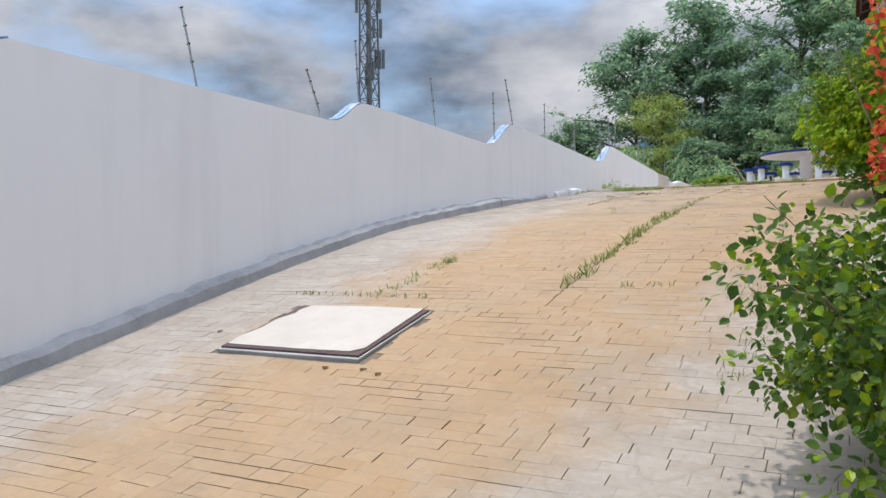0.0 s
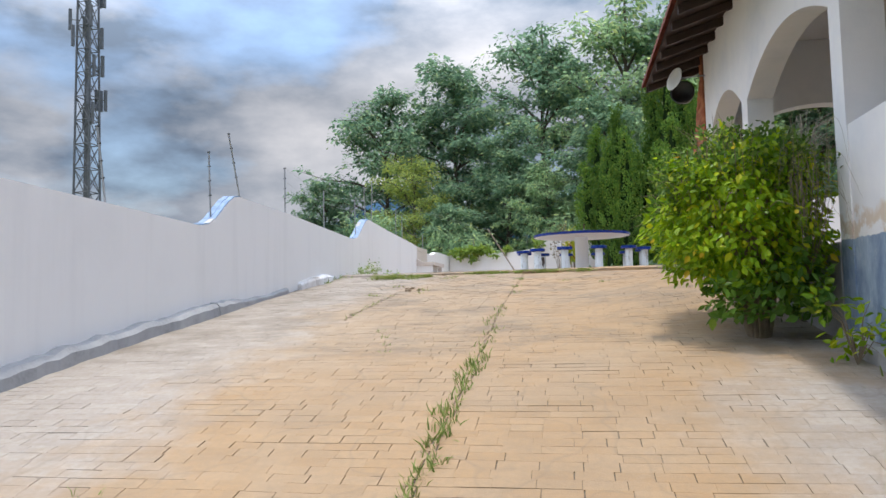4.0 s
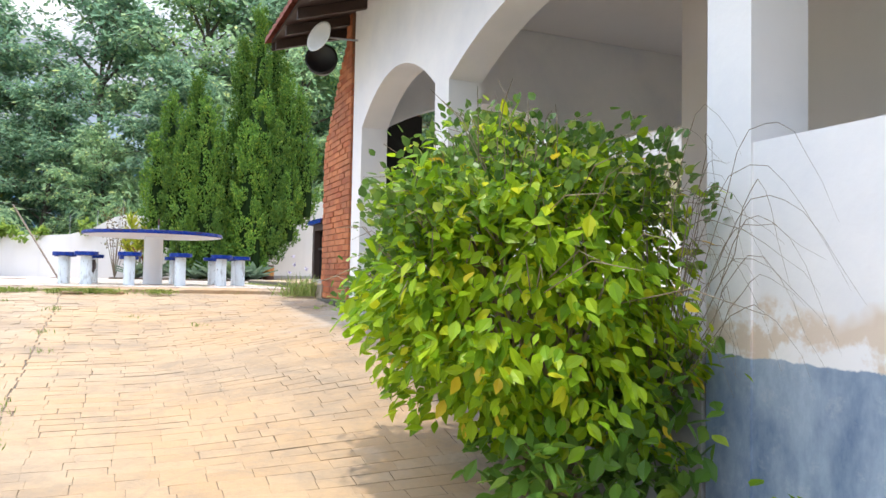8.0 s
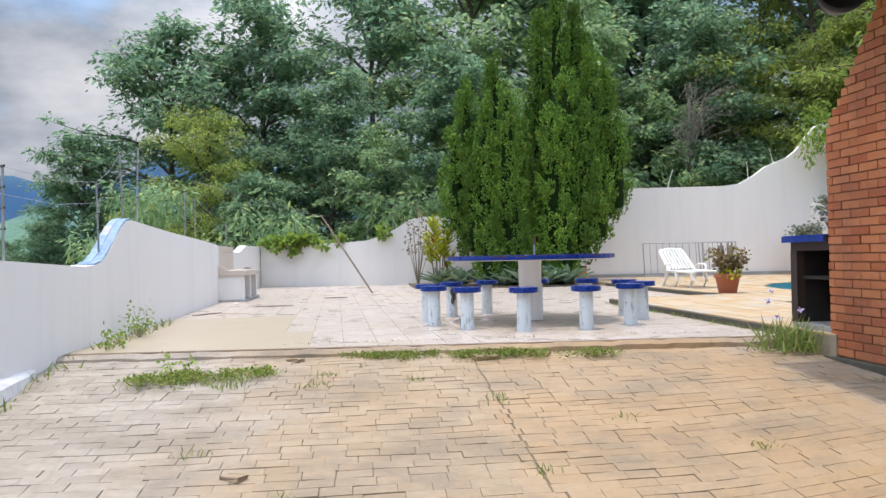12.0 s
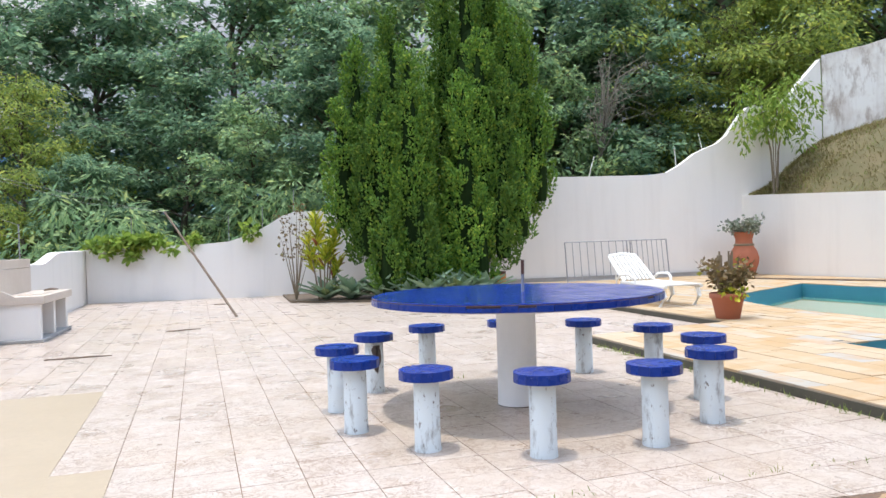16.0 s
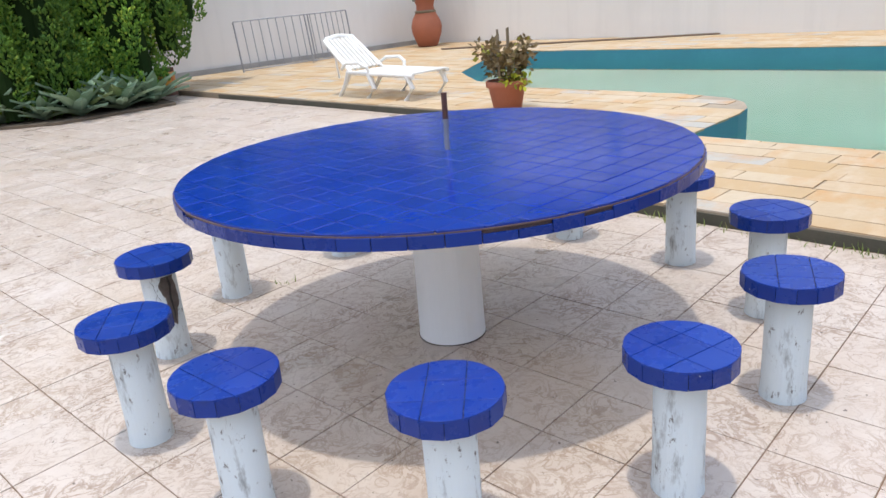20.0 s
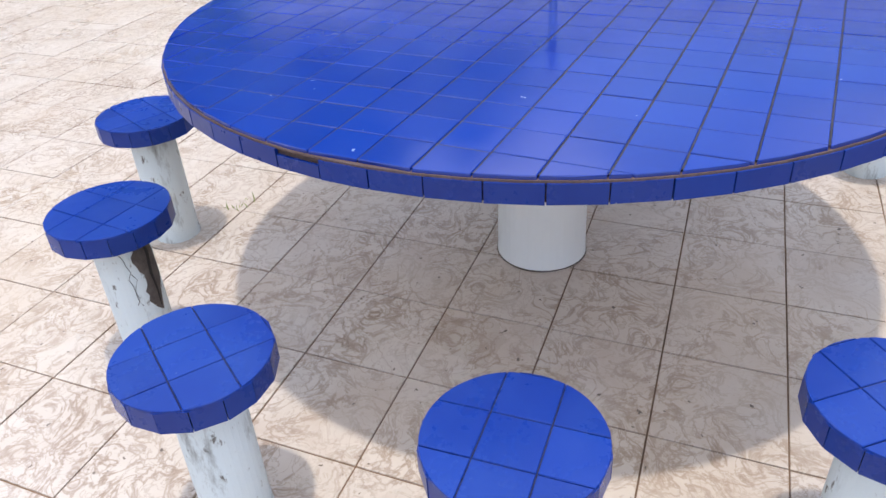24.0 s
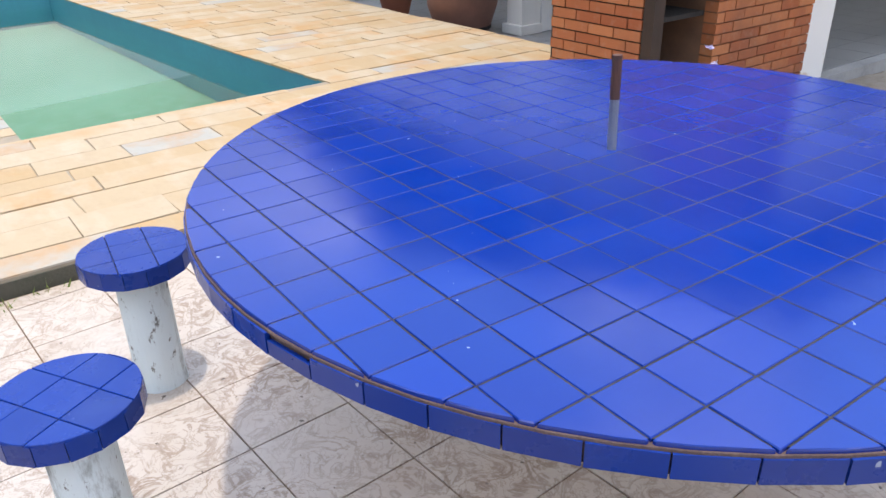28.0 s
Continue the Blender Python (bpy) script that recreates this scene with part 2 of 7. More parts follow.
def deck_stone_material():
    m = Mat("deck_stone", 0.8, 0, 0.25)
    r = m.rand()
    c = m.mix(r, (0.415, 0.285, 0.150), (0.455, 0.365, 0.255))
    r2 = m.math("FRACT", m.math("MULTIPLY", r, 7.31))
    c = m.mix(m.ramp(r2, 0.93, 0.95), c, (0.37, 0.35, 0.31))
    c = m.mix(m.math("MULTIPLY", m.ramp(m.noise(2.6, 6, 0.62), 0.45, 0.75), m.ramp(r2, 0.2, 0.8)), c, (0.46, 0.245, 0.085))
    c = m.mix(m.math("MULTIPLY", m.ramp(m.noise(5, 5, 0.6, (0.4, 1, 1)), 0.5, 0.75), 0.6), c, (0.50, 0.42, 0.325))
    c = m.mix(m.math("MULTIPLY", m.ramp(m.noise(14, 5), 0.5, 0.8), 0.35), c, (0.36, 0.26, 0.16))
    m.color(c)
    m.relief(m.noise(24, 5, 0.6), 0.4, 0.006)
    return m.m


def blue_tile_material():
    m = Mat("blue_glazed_tile", 0.16, 0, 0.52)
    c = m.mix(m.rand(), (0.002, 0.024, 0.215), (0.003, 0.031, 0.265))
    c = m.mix(m.math("MULTIPLY", m.ramp(m.noise(3, 6, 0.65), 0.5, 0.8), 0.35), c, (0.004, 0.045, 0.31))
    c = m.mix(m.ramp(m.noise(34, 2), 0.768, 0.778), c, (0.22, 0.28, 0.45))
    m.color(c)
    m.roughness(m.ramp(m.noise(5, 6, 0.65), 0.3, 0.75, (0.09,) * 3, (0.22,) * 3))
    m.relief(m.noise(9, 3), 0.05, 0.01)
    return m.m


def dusty_tile_material():
    m = Mat("dusty_blue_tile", 0.3, 0, 0.32)
    c = m.mix(m.rand(), (0.003, 0.025, 0.195), (0.004, 0.033, 0.245))
    c = m.mix(m.math("MULTIPLY", m.ramp(m.noise(7, 6, 0.65), 0.45, 0.75), 0.35), c, (0.018, 0.058, 0.27))
    c = m.mix(m.ramp(m.noise(36, 2), 0.768, 0.778), c, (0.30, 0.34, 0.45))
    m.color(c)
    m.roughness(m.ramp(m.noise(8, 6, 0.65), 0.3, 0.75, (0.18,) * 3, (0.45,) * 3))
    m.relief(m.noise(9, 3), 0.05, 0.01)
    return m.m


def brick_material():
    m = Mat("red_brick", 0.85, 0, 0.25)
    c = m.mix(m.rand(), (0.36, 0.105, 0.045), (0.52, 0.20, 0.085))
    c = m.mix(m.math("MULTIPLY", m.ramp(m.noise(1.8, 6, 0.65), 0.45, 0.72), 0.6), c, (0.20, 0.095, 0.065))
    c = m.mix(m.math("MULTIPLY", m.ramp(m.noise(18, 5), 0.55, 0.8), 0.4), c, (0.45, 0.29, 0.20))
    m.color(c)
    m.relief(m.noise(40, 5, 0.6), 0.5, 0.006)
    return m.m


def leaf_material(name, a, b, c2, rough=0.45, trans=0.25, vary=0.0):
    m = Mat(name, rough, 0, 0.22)
    r = m.rand()
    col = m.mix(m.ramp(r, 0.15, 0.85), a, b)
    col = m.mix(m.ramp(m.math("FRACT", m.math("MULTIPLY", r, 9.7)), 0.86, 0.93), col, c2)
    col = m.mix(m.math("MULTIPLY", m.ramp(m.noise(0.5, 4), 0.4, 0.7), 0.35), col, tuple(v * 0.6 for v in a))
    if vary:
        col = m.mix(m.math("MULTIPLY", m.n.new("ShaderNodeObjectInfo").outputs["Random"], vary), col, tuple(v * 0.3 for v in a))
    m.color(col)
    tl, ad = m.n.new("ShaderNodeBsdfTranslucent"), m.n.new("ShaderNodeMixShader")
    m.l.new(col, tl.inputs["Color"])
    ad.inputs["Fac"].default_value = trans
    m.l.new(m.b.outputs[0], ad.inputs[1])
    m.l.new(tl.outputs[0], ad.inputs[2])
    m.l.new(ad.outputs[0], m.n["Material Output"].inputs["Surface"])
    return m.m


M_WALL = white_wall_material("boundary_white_paint", (0.79, 0.765, 0.73), (0.58, 0.56, 0.53), 0.3)


def stained_wall_material():
    """White paint blotched brown-grey by damp and mould, with short runs."""
    m = Mat("stained_white_paint", 0.8, 0, 0.25)
    c = m.mix(m.ramp(m.noise(0.8, 7, 0.68), 0.42, 0.66), (0.76, 0.75, 0.73), (0.52, 0.46, 0.41))
    c = m.mix(m.math("MULTIPLY", m.ramp(m.noise(3.4, 8, 0.74, (1, 1, 0.4)), 0.50, 0.64), 0.75), c, (0.30, 0.24, 0.20))
    c = m.mix(m.math("MULTIPLY", m.ramp(m.noise(3.0, 5, 0.6, (1, 1, 0.08)), 0.52, 0.8), 0.6), c, (0.36, 0.29, 0.25))
    m.color(c)
    m.relief(m.noise(60, 4), 0.18, 0.004).relief(m.noise(5, 3), 0.1, 0.02)
    return m.m


M_WALLSTAIN = stained_wall_material()
M_WALLTOP = simple("wall_coping", (0.55, 0.54, 0.52), (0.30, 0.29, 0.28), 4, 0.85, bump=0.4)
M_HOUSE = house_wall_material()
M_INNER = white_wall_material("porch_plaster", (0.74, 0.70, 0.65), (0.62, 0.59, 0.55), 0.2)
M_PAVER = paver_material()
M_BED = simple("paver_joint_sand", (0.20, 0.155, 0.105), (0.08, 0.065, 0.05), 1.6, 0.95, bump=0.5)
M_TILE = floor_tile_material()
M_GROUT = simple("tile_grout", (0.24, 0.145, 0.085), (0.11, 0.08, 0.06), 2.2, 0.9)
M_PATCH = simple("beige_patch_tile", (0.43, 0.345, 0.245), (0.38, 0.30, 0.205), 2, 0.4, bump=0.05)
M_DECK = deck_stone_material()
M_DGROUT = simple("deck_mortar", (0.36, 0.29, 0.21), (0.22, 0.19, 0.15), 6, 0.95)
M_BLUE = blue_tile_material()
M_DUSTBLUE = dusty_tile_material()
M_EDGE = simple("mossy_and_gap_cement", (0.10, 0.09, 0.07), (0.055, 0.06, 0.04), 5, 0.95, bump=0.6)
M_TGROUT = simple("dark_tile_grout", (0.014, 0.014, 0.02), (0.06, 0.05, 0.05), 6, 0.9)
M_COLUMN = white_wall_material("gloss_white_paint", (0.86, 0.88, 0.89), (0.70, 0.72, 0.72), 0.15)
M_RIMGROUT = simple("brown_rim_grout", (0.075, 0.045, 0.045), (0.15, 0.10, 0.085), 14, 0.95, bump=0.5)
M_BRICK = brick_material()
M_MORTAR = simple("mortar", (0.30, 0.15, 0.085), (0.19, 0.105, 0.07), 8, 0.95, bump=0.4)
M_CONC = simple("grey_concrete", (0.42, 0.41, 0.40), (0.24, 0.24, 0.235), 3, 0.9, bump=0.5)
M_SLAB = simple("pale_slab_paint", (0.53, 0.48, 0.42), (0.42, 0.38, 0.32), 3.5, 0.8, bump=0.3)
M_POST = Mat("peeling_white_paint", 0.7, 0, 0.3)
M_POST.color(M_POST.mix(M_POST.ramp(M_POST.noise(30, 6, 0.7, (1, 1, 0.55)), 0.60, 0.66), M_POST.mix(M_POST.ramp(M_POST.noise(9, 8, 0.72, (1, 1, 0.3)), 0.54, 0.66), (0.67, 0.74, 0.77), (0.26, 0.275, 0.275)), (0.16, 0.15, 0.14)))
M_POST.relief(M_POST.noise(40, 5), 0.3, 0.004)
M_POST = M_POST.m
M_SOIL = simple("bare_soil", (0.15, 0.11, 0.075), (0.10, 0.08, 0.055), 3, 0.95, bump=0.7)
M_PALETWIG = simple("bleached_twigs", (0.30, 0.27, 0.22), (0.20, 0.18, 0.14), 8, 0.9, bump=0.2)
M_BEIGETILE = simple("beige_glazed_tile", (0.64, 0.56, 0.48), (0.55, 0.46, 0.38), 2.5, 0.4, bump=0.08)
M_MAST = simple("weathered_mast_steel", (0.17, 0.175, 0.185), (0.10, 0.105, 0.11), 3, 0.6, 0.3, bump=0.1)
M_HILLGRASS = simple("dry_grass_slope", (0.17, 0.13, 0.065), (0.10, 0.11, 0.045), 1.4, 0.95, bump=0.8)
M_GROUND = simple("meadow_ground", (0.11, 0.14, 0.05), (0.16, 0.15, 0.07), 0.05, 0.95, bump=0.3)
M_STEEL = simple("galvanised_steel", (0.42, 0.43, 0.44), (0.25, 0.25, 0.26), 6, 0.5, 0.7, bump=0.1)
M_RUST = simple("rusty_steel", (0.16, 0.07, 0.045), (0.07, 0.05, 0.045), 20, 0.8, 0.3, bump=0.4)
M_WOOD = simple("weathered_wood", (0.22, 0.16, 0.11), (0.12, 0.09, 0.07), 9, 0.85, bump=0.4)
M_DARKWOOD = simple("dark_stained_wood", (0.055, 0.03, 0.022), (0.03, 0.02, 0.016), 6, 0.6, bump=0.3)
M_ROOF = simple("clay_roof_tile", (0.26, 0.07, 0.045), (0.14, 0.05, 0.04), 3, 0.85, bump=0.4)
M_CLAY = simple("terracotta", (0.42, 0.14, 0.075), (0.34, 0.12, 0.07), 4, 0.8, bump=0.2)
M_PLASTIC = simple("white_plastic", (0.80, 0.79, 0.76), (0.70, 0.68, 0.62), 3, 0.4, bump=0.0)
M_SOOT = simple("sooty_black", (0.018, 0.016, 0.015), (0.04, 0.033, 0.03), 6, 0.9, bump=0.4)
M_BLACK = simple("black_plastic", (0.02, 0.02, 0.022), (0.035, 0.035, 0.035), 5, 0.45)
M_PORCH = simple("grey_porch_tile", (0.30, 0.30, 0.30), (0.22, 0.22, 0.225), 1.5, 0.28, bump=0.05)
M_POOLBLUE = simple("pool_paint_blue", (0.07, 0.30, 0.38), (0.06, 0.24, 0.32), 1.5, 0.6)
M_POOLGREEN = simple("pool_floor_green", (0.19, 0.36, 0.28), (0.07, 0.20, 0.11), 0.45, 0.6)
M_BLUEPOST = simple("blue_painted_post", (0.13, 0.22, 0.34), (0.20, 0.27, 0.34), 8, 0.7)
M_MOSAIC = simple("mosaic_tile", (0.27, 0.39, 0.55), (0.09, 0.16, 0.30), 14, 0.35)
M_BARK = simple("bark", (0.14, 0.11, 0.085), (0.08, 0.065, 0.05), 5, 0.95, bump=0.8, stretch=(1, 1, 0.3))
M_TWIG = simple("pale_twig", (0.25, 0.20, 0.13), (0.16, 0.12, 0.08), 20, 0.9)
# haze over the trees is painted in: these two greens are bluer and paler
L_TREE = leaf_material("hazy_tree_leaves", (0.13, 0.235, 0.145), (0.27, 0.41, 0.25), (0.42, 0.53, 0.26), 0.68, 0.68)
L_TREE2 = leaf_material("hazy_pale_tree_leaves", (0.22, 0.36, 0.19), (0.40, 0.54, 0.28), (0.58, 0.65, 0.26), 0.62, 0.66)
L_TREE3 = leaf_material("feathery_tree_leaves", (0.24, 0.33, 0.10), (0.44, 0.52, 0.13), (0.62, 0.62, 0.14), 0.5, 0.6)
L_CONIFER = leaf_material("conifer_sprays", (0.085, 0.20, 0.035), (0.215, 0.38, 0.045), (0.36, 0.47, 0.06), 0.65, 0.08, 0.6)
# near-black filler colour that stands for the unlit inside of the cypress
L_CONIFER_SHADE = simple("conifer_shade_core", (0.012, 0.028, 0.007), (0.02, 0.038, 0.010), 5, 0.95, bump=0.6, spec=0.1)
L_SHRUB = leaf_material("shrub_leaves", (0.16, 0.31, 0.015), (0.38, 0.53, 0.02), (0.58, 0.60, 0.025), 0.32, 0.5)
L_YELLOW = leaf_material("withered_leaves", (0.72, 0.55, 0.04), (0.80, 0.62, 0.06), (0.72, 0.34, 0.05), 0.4, 0.4)
L_DARKLEAF = leaf_material("dark_glossy_leaves", (0.09, 0.19, 0.03), (0.16, 0.30, 0.045), (0.32, 0.42, 0.05), 0.28, 0.4)
L_VINE = leaf_material("vine_leaves", (0.16, 0.26, 0.045), (0.31, 0.42, 0.08), (0.42, 0.46, 0.10), 0.5, 0.5)
L_RED = leaf_material("red_bracts", (0.64, 0.055, 0.04), (0.85, 0.20, 0.06), (0.85, 0.42, 0.09), 0.6, 0.45)
L_PINK = leaf_material("pink_petals", (0.62, 0.16, 0.20), (0.80, 0.34, 0.34), (0.85, 0.45, 0.25), 0.6, 0.4)
L_BUSH = leaf_material("bush_leaves", (0.075, 0.15, 0.03), (0.16, 0.27, 0.05), (0.36, 0.44, 0.07), 0.3, 0.4)
L_GRASS = leaf_material("grass_blades", (0.17, 0.25, 0.06), (0.31, 0.36, 0.11), (0.42, 0.38, 0.18), 0.7, 0.35)
L_DRYGRASS = leaf_material("dry_grass", (0.20, 0.17, 0.07), (0.33, 0.28, 0.13), (0.22, 0.28, 0.07), 0.8, 0.3)
L_WEED = leaf_material("creeping_weed_leaves", (0.14, 0.21, 0.04), (0.32, 0.36, 0.075), (0.33, 0.24, 0.12), 0.7, 0.3)
L_AGAVE = leaf_material("agave_leaves", (0.19, 0.29, 0.20), (0.27, 0.37, 0.24), (0.20, 0.25, 0.10), 0.5, 0.1)
L_CROTON = leaf_material("croton_leaves", (0.26, 0.34, 0.03), (0.62, 0.60, 0.06), (0.30, 0.08, 0.05), 0.4, 0.25)


def water_material():
    m = bpy.data.materials.new("pool_water")
    m.use_nodes = True
    b = m.node_tree.nodes["Principled BSDF"]
    b.inputs["Base Color"].default_value = (0.80, 0.95, 0.89, 1)
    b.inputs["Roughness"].default_value, b.inputs["IOR"].default_value = 0.02, 1.33
    b.inputs["Transmission Weight"].default_value = 1.0
    nz, bp = m.node_tree.nodes.new("ShaderNodeTexNoise"), m.node_tree.nodes.new("ShaderNodeBump")
    nz.inputs["Scale"].default_value = 2.5
    bp.inputs["Strength"].default_value, bp.inputs["Distance"].default_value = 0.05, 0.02
    m.node_tree.links.new(nz.outputs["Fac"], bp.inputs["Height"])
    m.node_tree.links.new(bp.outputs["Normal"], b.inputs["Normal"])
    return m


M_WATER = water_material()


# ---------------------------------------------------------------- mesh helpers
def mesh_of(bm, name, smooth=False):
    me = bpy.data.meshes.new(name)
    bmesh.ops.recalc_face_normals(bm, faces=bm.faces)
    bm.to_mesh(me)
    bm.free()
    if smooth:
        me.shade_smooth()
    return me


def part(name, bm, mat, parent=None, label="", smooth=False, at=None):
    me = mesh_of(bm, name, smooth)
    me.materials.append(mat)
    ob = new(name, me)
    if at is not None:
        ob.matrix_basis = at
    if parent:
        ob.parent = parent
    if label:
        ob["label"] = label
    return ob


def raw(name, verts, faces, mat, parent=None, label="", smooth=False):
    me = bpy.data.meshes.new(name)
    me.from_pydata([tuple(v) for v in verts], [], faces)
    me.materials.append(mat)
    if smooth:
        me.shade_smooth()
    ob = new(name, me)
    if parent:
        ob.parent = parent
    if label:
        ob["label"] = label
    return ob


def thing(name, label, category, m=None, group="", kind=""):
    e = new(name)
    e.empty_display_size = 0.2
    if m is not None:
        e.matrix_basis = m
    return tagged(e, label, category, group, kind)


def add_box(bm, x0, y0, z0, x1, y1, z1, bevel=0.0, m=None):
    vs = [bm.verts.new(p) for p in ((x0, y0, z0), (x1, y0, z0), (x1, y1, z0), (x0, y1, z0), (x0, y0, z1), (x1, y0, z1), (x1, y1, z1), (x0, y1, z1))]
    fs = [bm.faces.new([vs[i] for i in f]) for f in ((3, 2, 1, 0), (4, 5, 6, 7), (0, 1, 5, 4), (1, 2, 6, 5), (2, 3, 7, 6), (3, 0, 4, 7))]
    if bevel:
        es = list({e for f in fs for e in f.edges})
        got = bmesh.ops.bevel(bm, geom=es, offset=bevel, segments=2, affect="EDGES", profile=0.6)
        vs = list({v for f in got["faces"] for v in f.verts} | {v for v in vs if v.is_valid})
    if m is not None:
        bmesh.ops.transform(bm, matrix=m, verts=[v for v in vs if v.is_valid])
    return vs


def box(x0, y0, z0, x1, y1, z1, bevel=0.0, m=None):
    bm = bmesh.new()
    add_box(bm, x0, y0, z0, x1, y1, z1, bevel, m)
    return bm


def lathe(profile, n=32, wob=0.0, seed=0):
    """A turned solid from (radius, height) pairs, closed at both ends."""
    rnd = random.Random(seed)
    bm = bmesh.new()
    rings = []
    ph = rnd.random() * 6
    for r, z in profile:
        rings.append([bm.verts.new((r * (1 + wob * math.sin(3 * a + ph)) * math.cos(a), r * (1 + wob * math.sin(2 * a + ph)) * math.sin(a), z))
                      for a in (2 * math.pi * k / n for k in range(n))])
    for a, b in zip(rings, rings[1:]):
        for k in range(n):
            bm.faces.new((a[k], a[(k + 1) % n], b[(k + 1) % n], b[k]))
    bm.faces.new(rings[0][::-1])
    bm.faces.new(rings[-1])
    return bm


def add_tube(bm, pts, radii, n=8):
    pts = [Vector(p) for p in pts]
    rings = []
    for i, p in enumerate(pts):
        d = (pts[min(i + 1, len(pts) - 1)] - pts[max(i - 1, 0)]).normalized()
        s = d.cross(Vector((0, 0, 1)) if abs(d.z) < 0.95 else Vector((1, 0, 0))).normalized()
        u = s.cross(d)
        r = radii[i] if isinstance(radii, (list, tuple)) else radii
        rings.append([bm.verts.new(p + r * (math.cos(a) * s + math.sin(a) * u)) for a in (2 * math.pi * k / n for k in range(n))])
    for a, b in zip(rings, rings[1:]):
        for k in range(n):
            bm.faces.new((a[k], a[(k + 1) % n], b[(k + 1) % n], b[k]))
    bm.faces.new(rings[0][::-1])
    bm.faces.new(rings[-1])


def tube(pts, radii, n=8):
    bm = bmesh.new()
    add_tube(bm, pts, radii, n)
    return bm


def extrude_poly(pts, vec):
    """A prism from a planar outline of 3D points, pushed along vec."""
    bm = bmesh.new()
    a = [bm.verts.new(p) for p in pts]
    b = [bm.verts.new(Vector(p) + Vector(vec)) for p in pts]
    bm.faces.new(a)
    bm.faces.new(b[::-1])
    for k in range(len(a)):
        bm.faces.new((a[k], b[k], b[(k + 1) % len(a)], a[(k + 1) % len(a)]))
    return bm


def clip_poly(poly, px, py, nx, ny):
    """The piece of a 2D polygon on the inner side of the line through (px, py) with outward normal (nx, ny)."""
    out = []
    for k in range(len(poly)):
        (x0, y0), (x1, y1) = poly[k], poly[(k + 1) % len(poly)]
        d0, d1 = (x0 - px) * nx + (y0 - py) * ny, (x1 - px) * nx + (y1 - py) * ny
        if d0 <= 0:
            out.append((x0, y0))
        if d0 * d1 < 0:
            t = d0 / (d0 - d1)
            out.append((x0 + t * (x1 - x0), y0 + t * (y1 - y0)))
    return out


def clip_convex(poly, clip):
    """clip: counterclockwise convex outline."""
    for k in range(len(clip)):
        (x0, y0), (x1, y1) = clip[k], clip[(k + 1) % len(clip)]
        poly = clip_poly(poly, x0, y0, y1 - y0, -(x1 - x0))
        if len(poly) < 3:
            return []
    return poly


def area2(poly):
    return 0.5 * sum(poly[k][0] * poly[(k + 1) % len(poly)][1] - poly[(k + 1) % len(poly)][0] * poly[k][1] for k in range(len(poly)))


def inside(p, poly):
    x, y = p
    hit = False
    for k in range(len(poly)):
        (x0, y0), (x1, y1) = poly[k], poly[(k + 1) % len(poly)]
        if (y0 > y) != (y1 > y) and x < x0 + (y - y0) / (y1 - y0) * (x1 - x0):
            hit = not hit
    return hit


# ---------------------------------------------------------------- plan
TZ, DZ, PZ = 3.085, 3.17, 2.95          # terrace, pool deck, porch floor
RAMP_Y = (-60, -14, -6, -3, 0, 2.95, 5.4, 7.1, 8.5, 9.85, 12, 14, 16, 17.0, 17.7, 60)
RAMP_Z = (-6, -2.6, -1.25, -0.6, 0.05, 0.64, 1.25, 1.64, 1.92, 2.12, 2.39, 2.63, 2.84, 2.96, 3.05, 3.05)


def ramp(y):
    return float(sum(np.interp(y + d, RAMP_Y, RAMP_Z) for d in (-0.5, 0, 0.5)) / 3)


def drive(x, y):
    """The drive rises a little towards the porch."""
    q = min(1.0, max(0.0, (x + 1.7) / 2.2))
    return ramp(y) + q * q * (3 - 2 * q) * float(np.interp(y, (10.7, 12.4, 13.6, 15.4, 17.2), (0, 0.19, 0.23, 0.10, 0)))


def wall_x(y):
    """The inner face of the long boundary wall."""
    return -6.0 if y < 20 else -6.0 - 0.45 * (y - 20) / 14


SLAB = (-4.55, 3.9, -3.2, 4.95)


# ---------------------------------------------------------------- ground and ramp base
def build_ground():
    xs = [-900, -300, -120, -60, -30, -12, -6.3, -3, 0, 3.2, 12, 24, 40, 80, 200, 900]
    ys = [-900, -300, -100, -60, -30, -14, -10, -6, -3, 0, 2, 4, 6, 8, 10, 12, 14, 16, 18, 24, 30, 34.5, 50, 80, 150, 400, 900]
    verts, faces = [], []
    for y in ys:
        for x in xs:
            z = ramp(y) - 0.16 if y < 17.5 else 2.6
            if x < -6.3:
                z -= 1.0 + 0.06 * min(200, -6.3 - x)
            if x > 12:
                z += 1.5
            if y > 34:
                z -= 0.4
            if y < -14:
                z = -2.8
            verts.append((x, y, z))
    n = len(xs)
    for j in range(len(ys) - 1):
        for i in range(n - 1):
            # the pool basin is left open
            if xs[i] >= 0 and xs[i + 1] <= 12 and ys[j] >= 16 and ys[j + 1] <= 30:
                continue
            faces.append((j * n + i, j * n + i + 1, (j + 1) * n + i + 1, (j + 1) * n + i))
    tagged(raw("ground", verts, faces, M_GROUND), "rough green ground around the property", "ground", kind="structure")


build_ground()

# sand bed under the pavers
bed_y = [-14 + 0.4 * k for k in range(80)] + [17.75]
bed_x = (-6.0, -1.7, -1.3, -0.9, -0.5, -0.1, 0.3, 0.72)
bed_v = [(x, y, drive(x, y) - 0.007) for y in bed_y for x in bed_x]
driveway = tagged(raw("driveway", bed_v, [(8 * k + i, 8 * k + i + 1, 8 * k + i + 9, 8 * k + i + 8) for k in range(len(bed_y) - 1) for i in range(7)], M_BED), "sloping driveway of tan and grey stone pavers", "driveway", kind="structure")

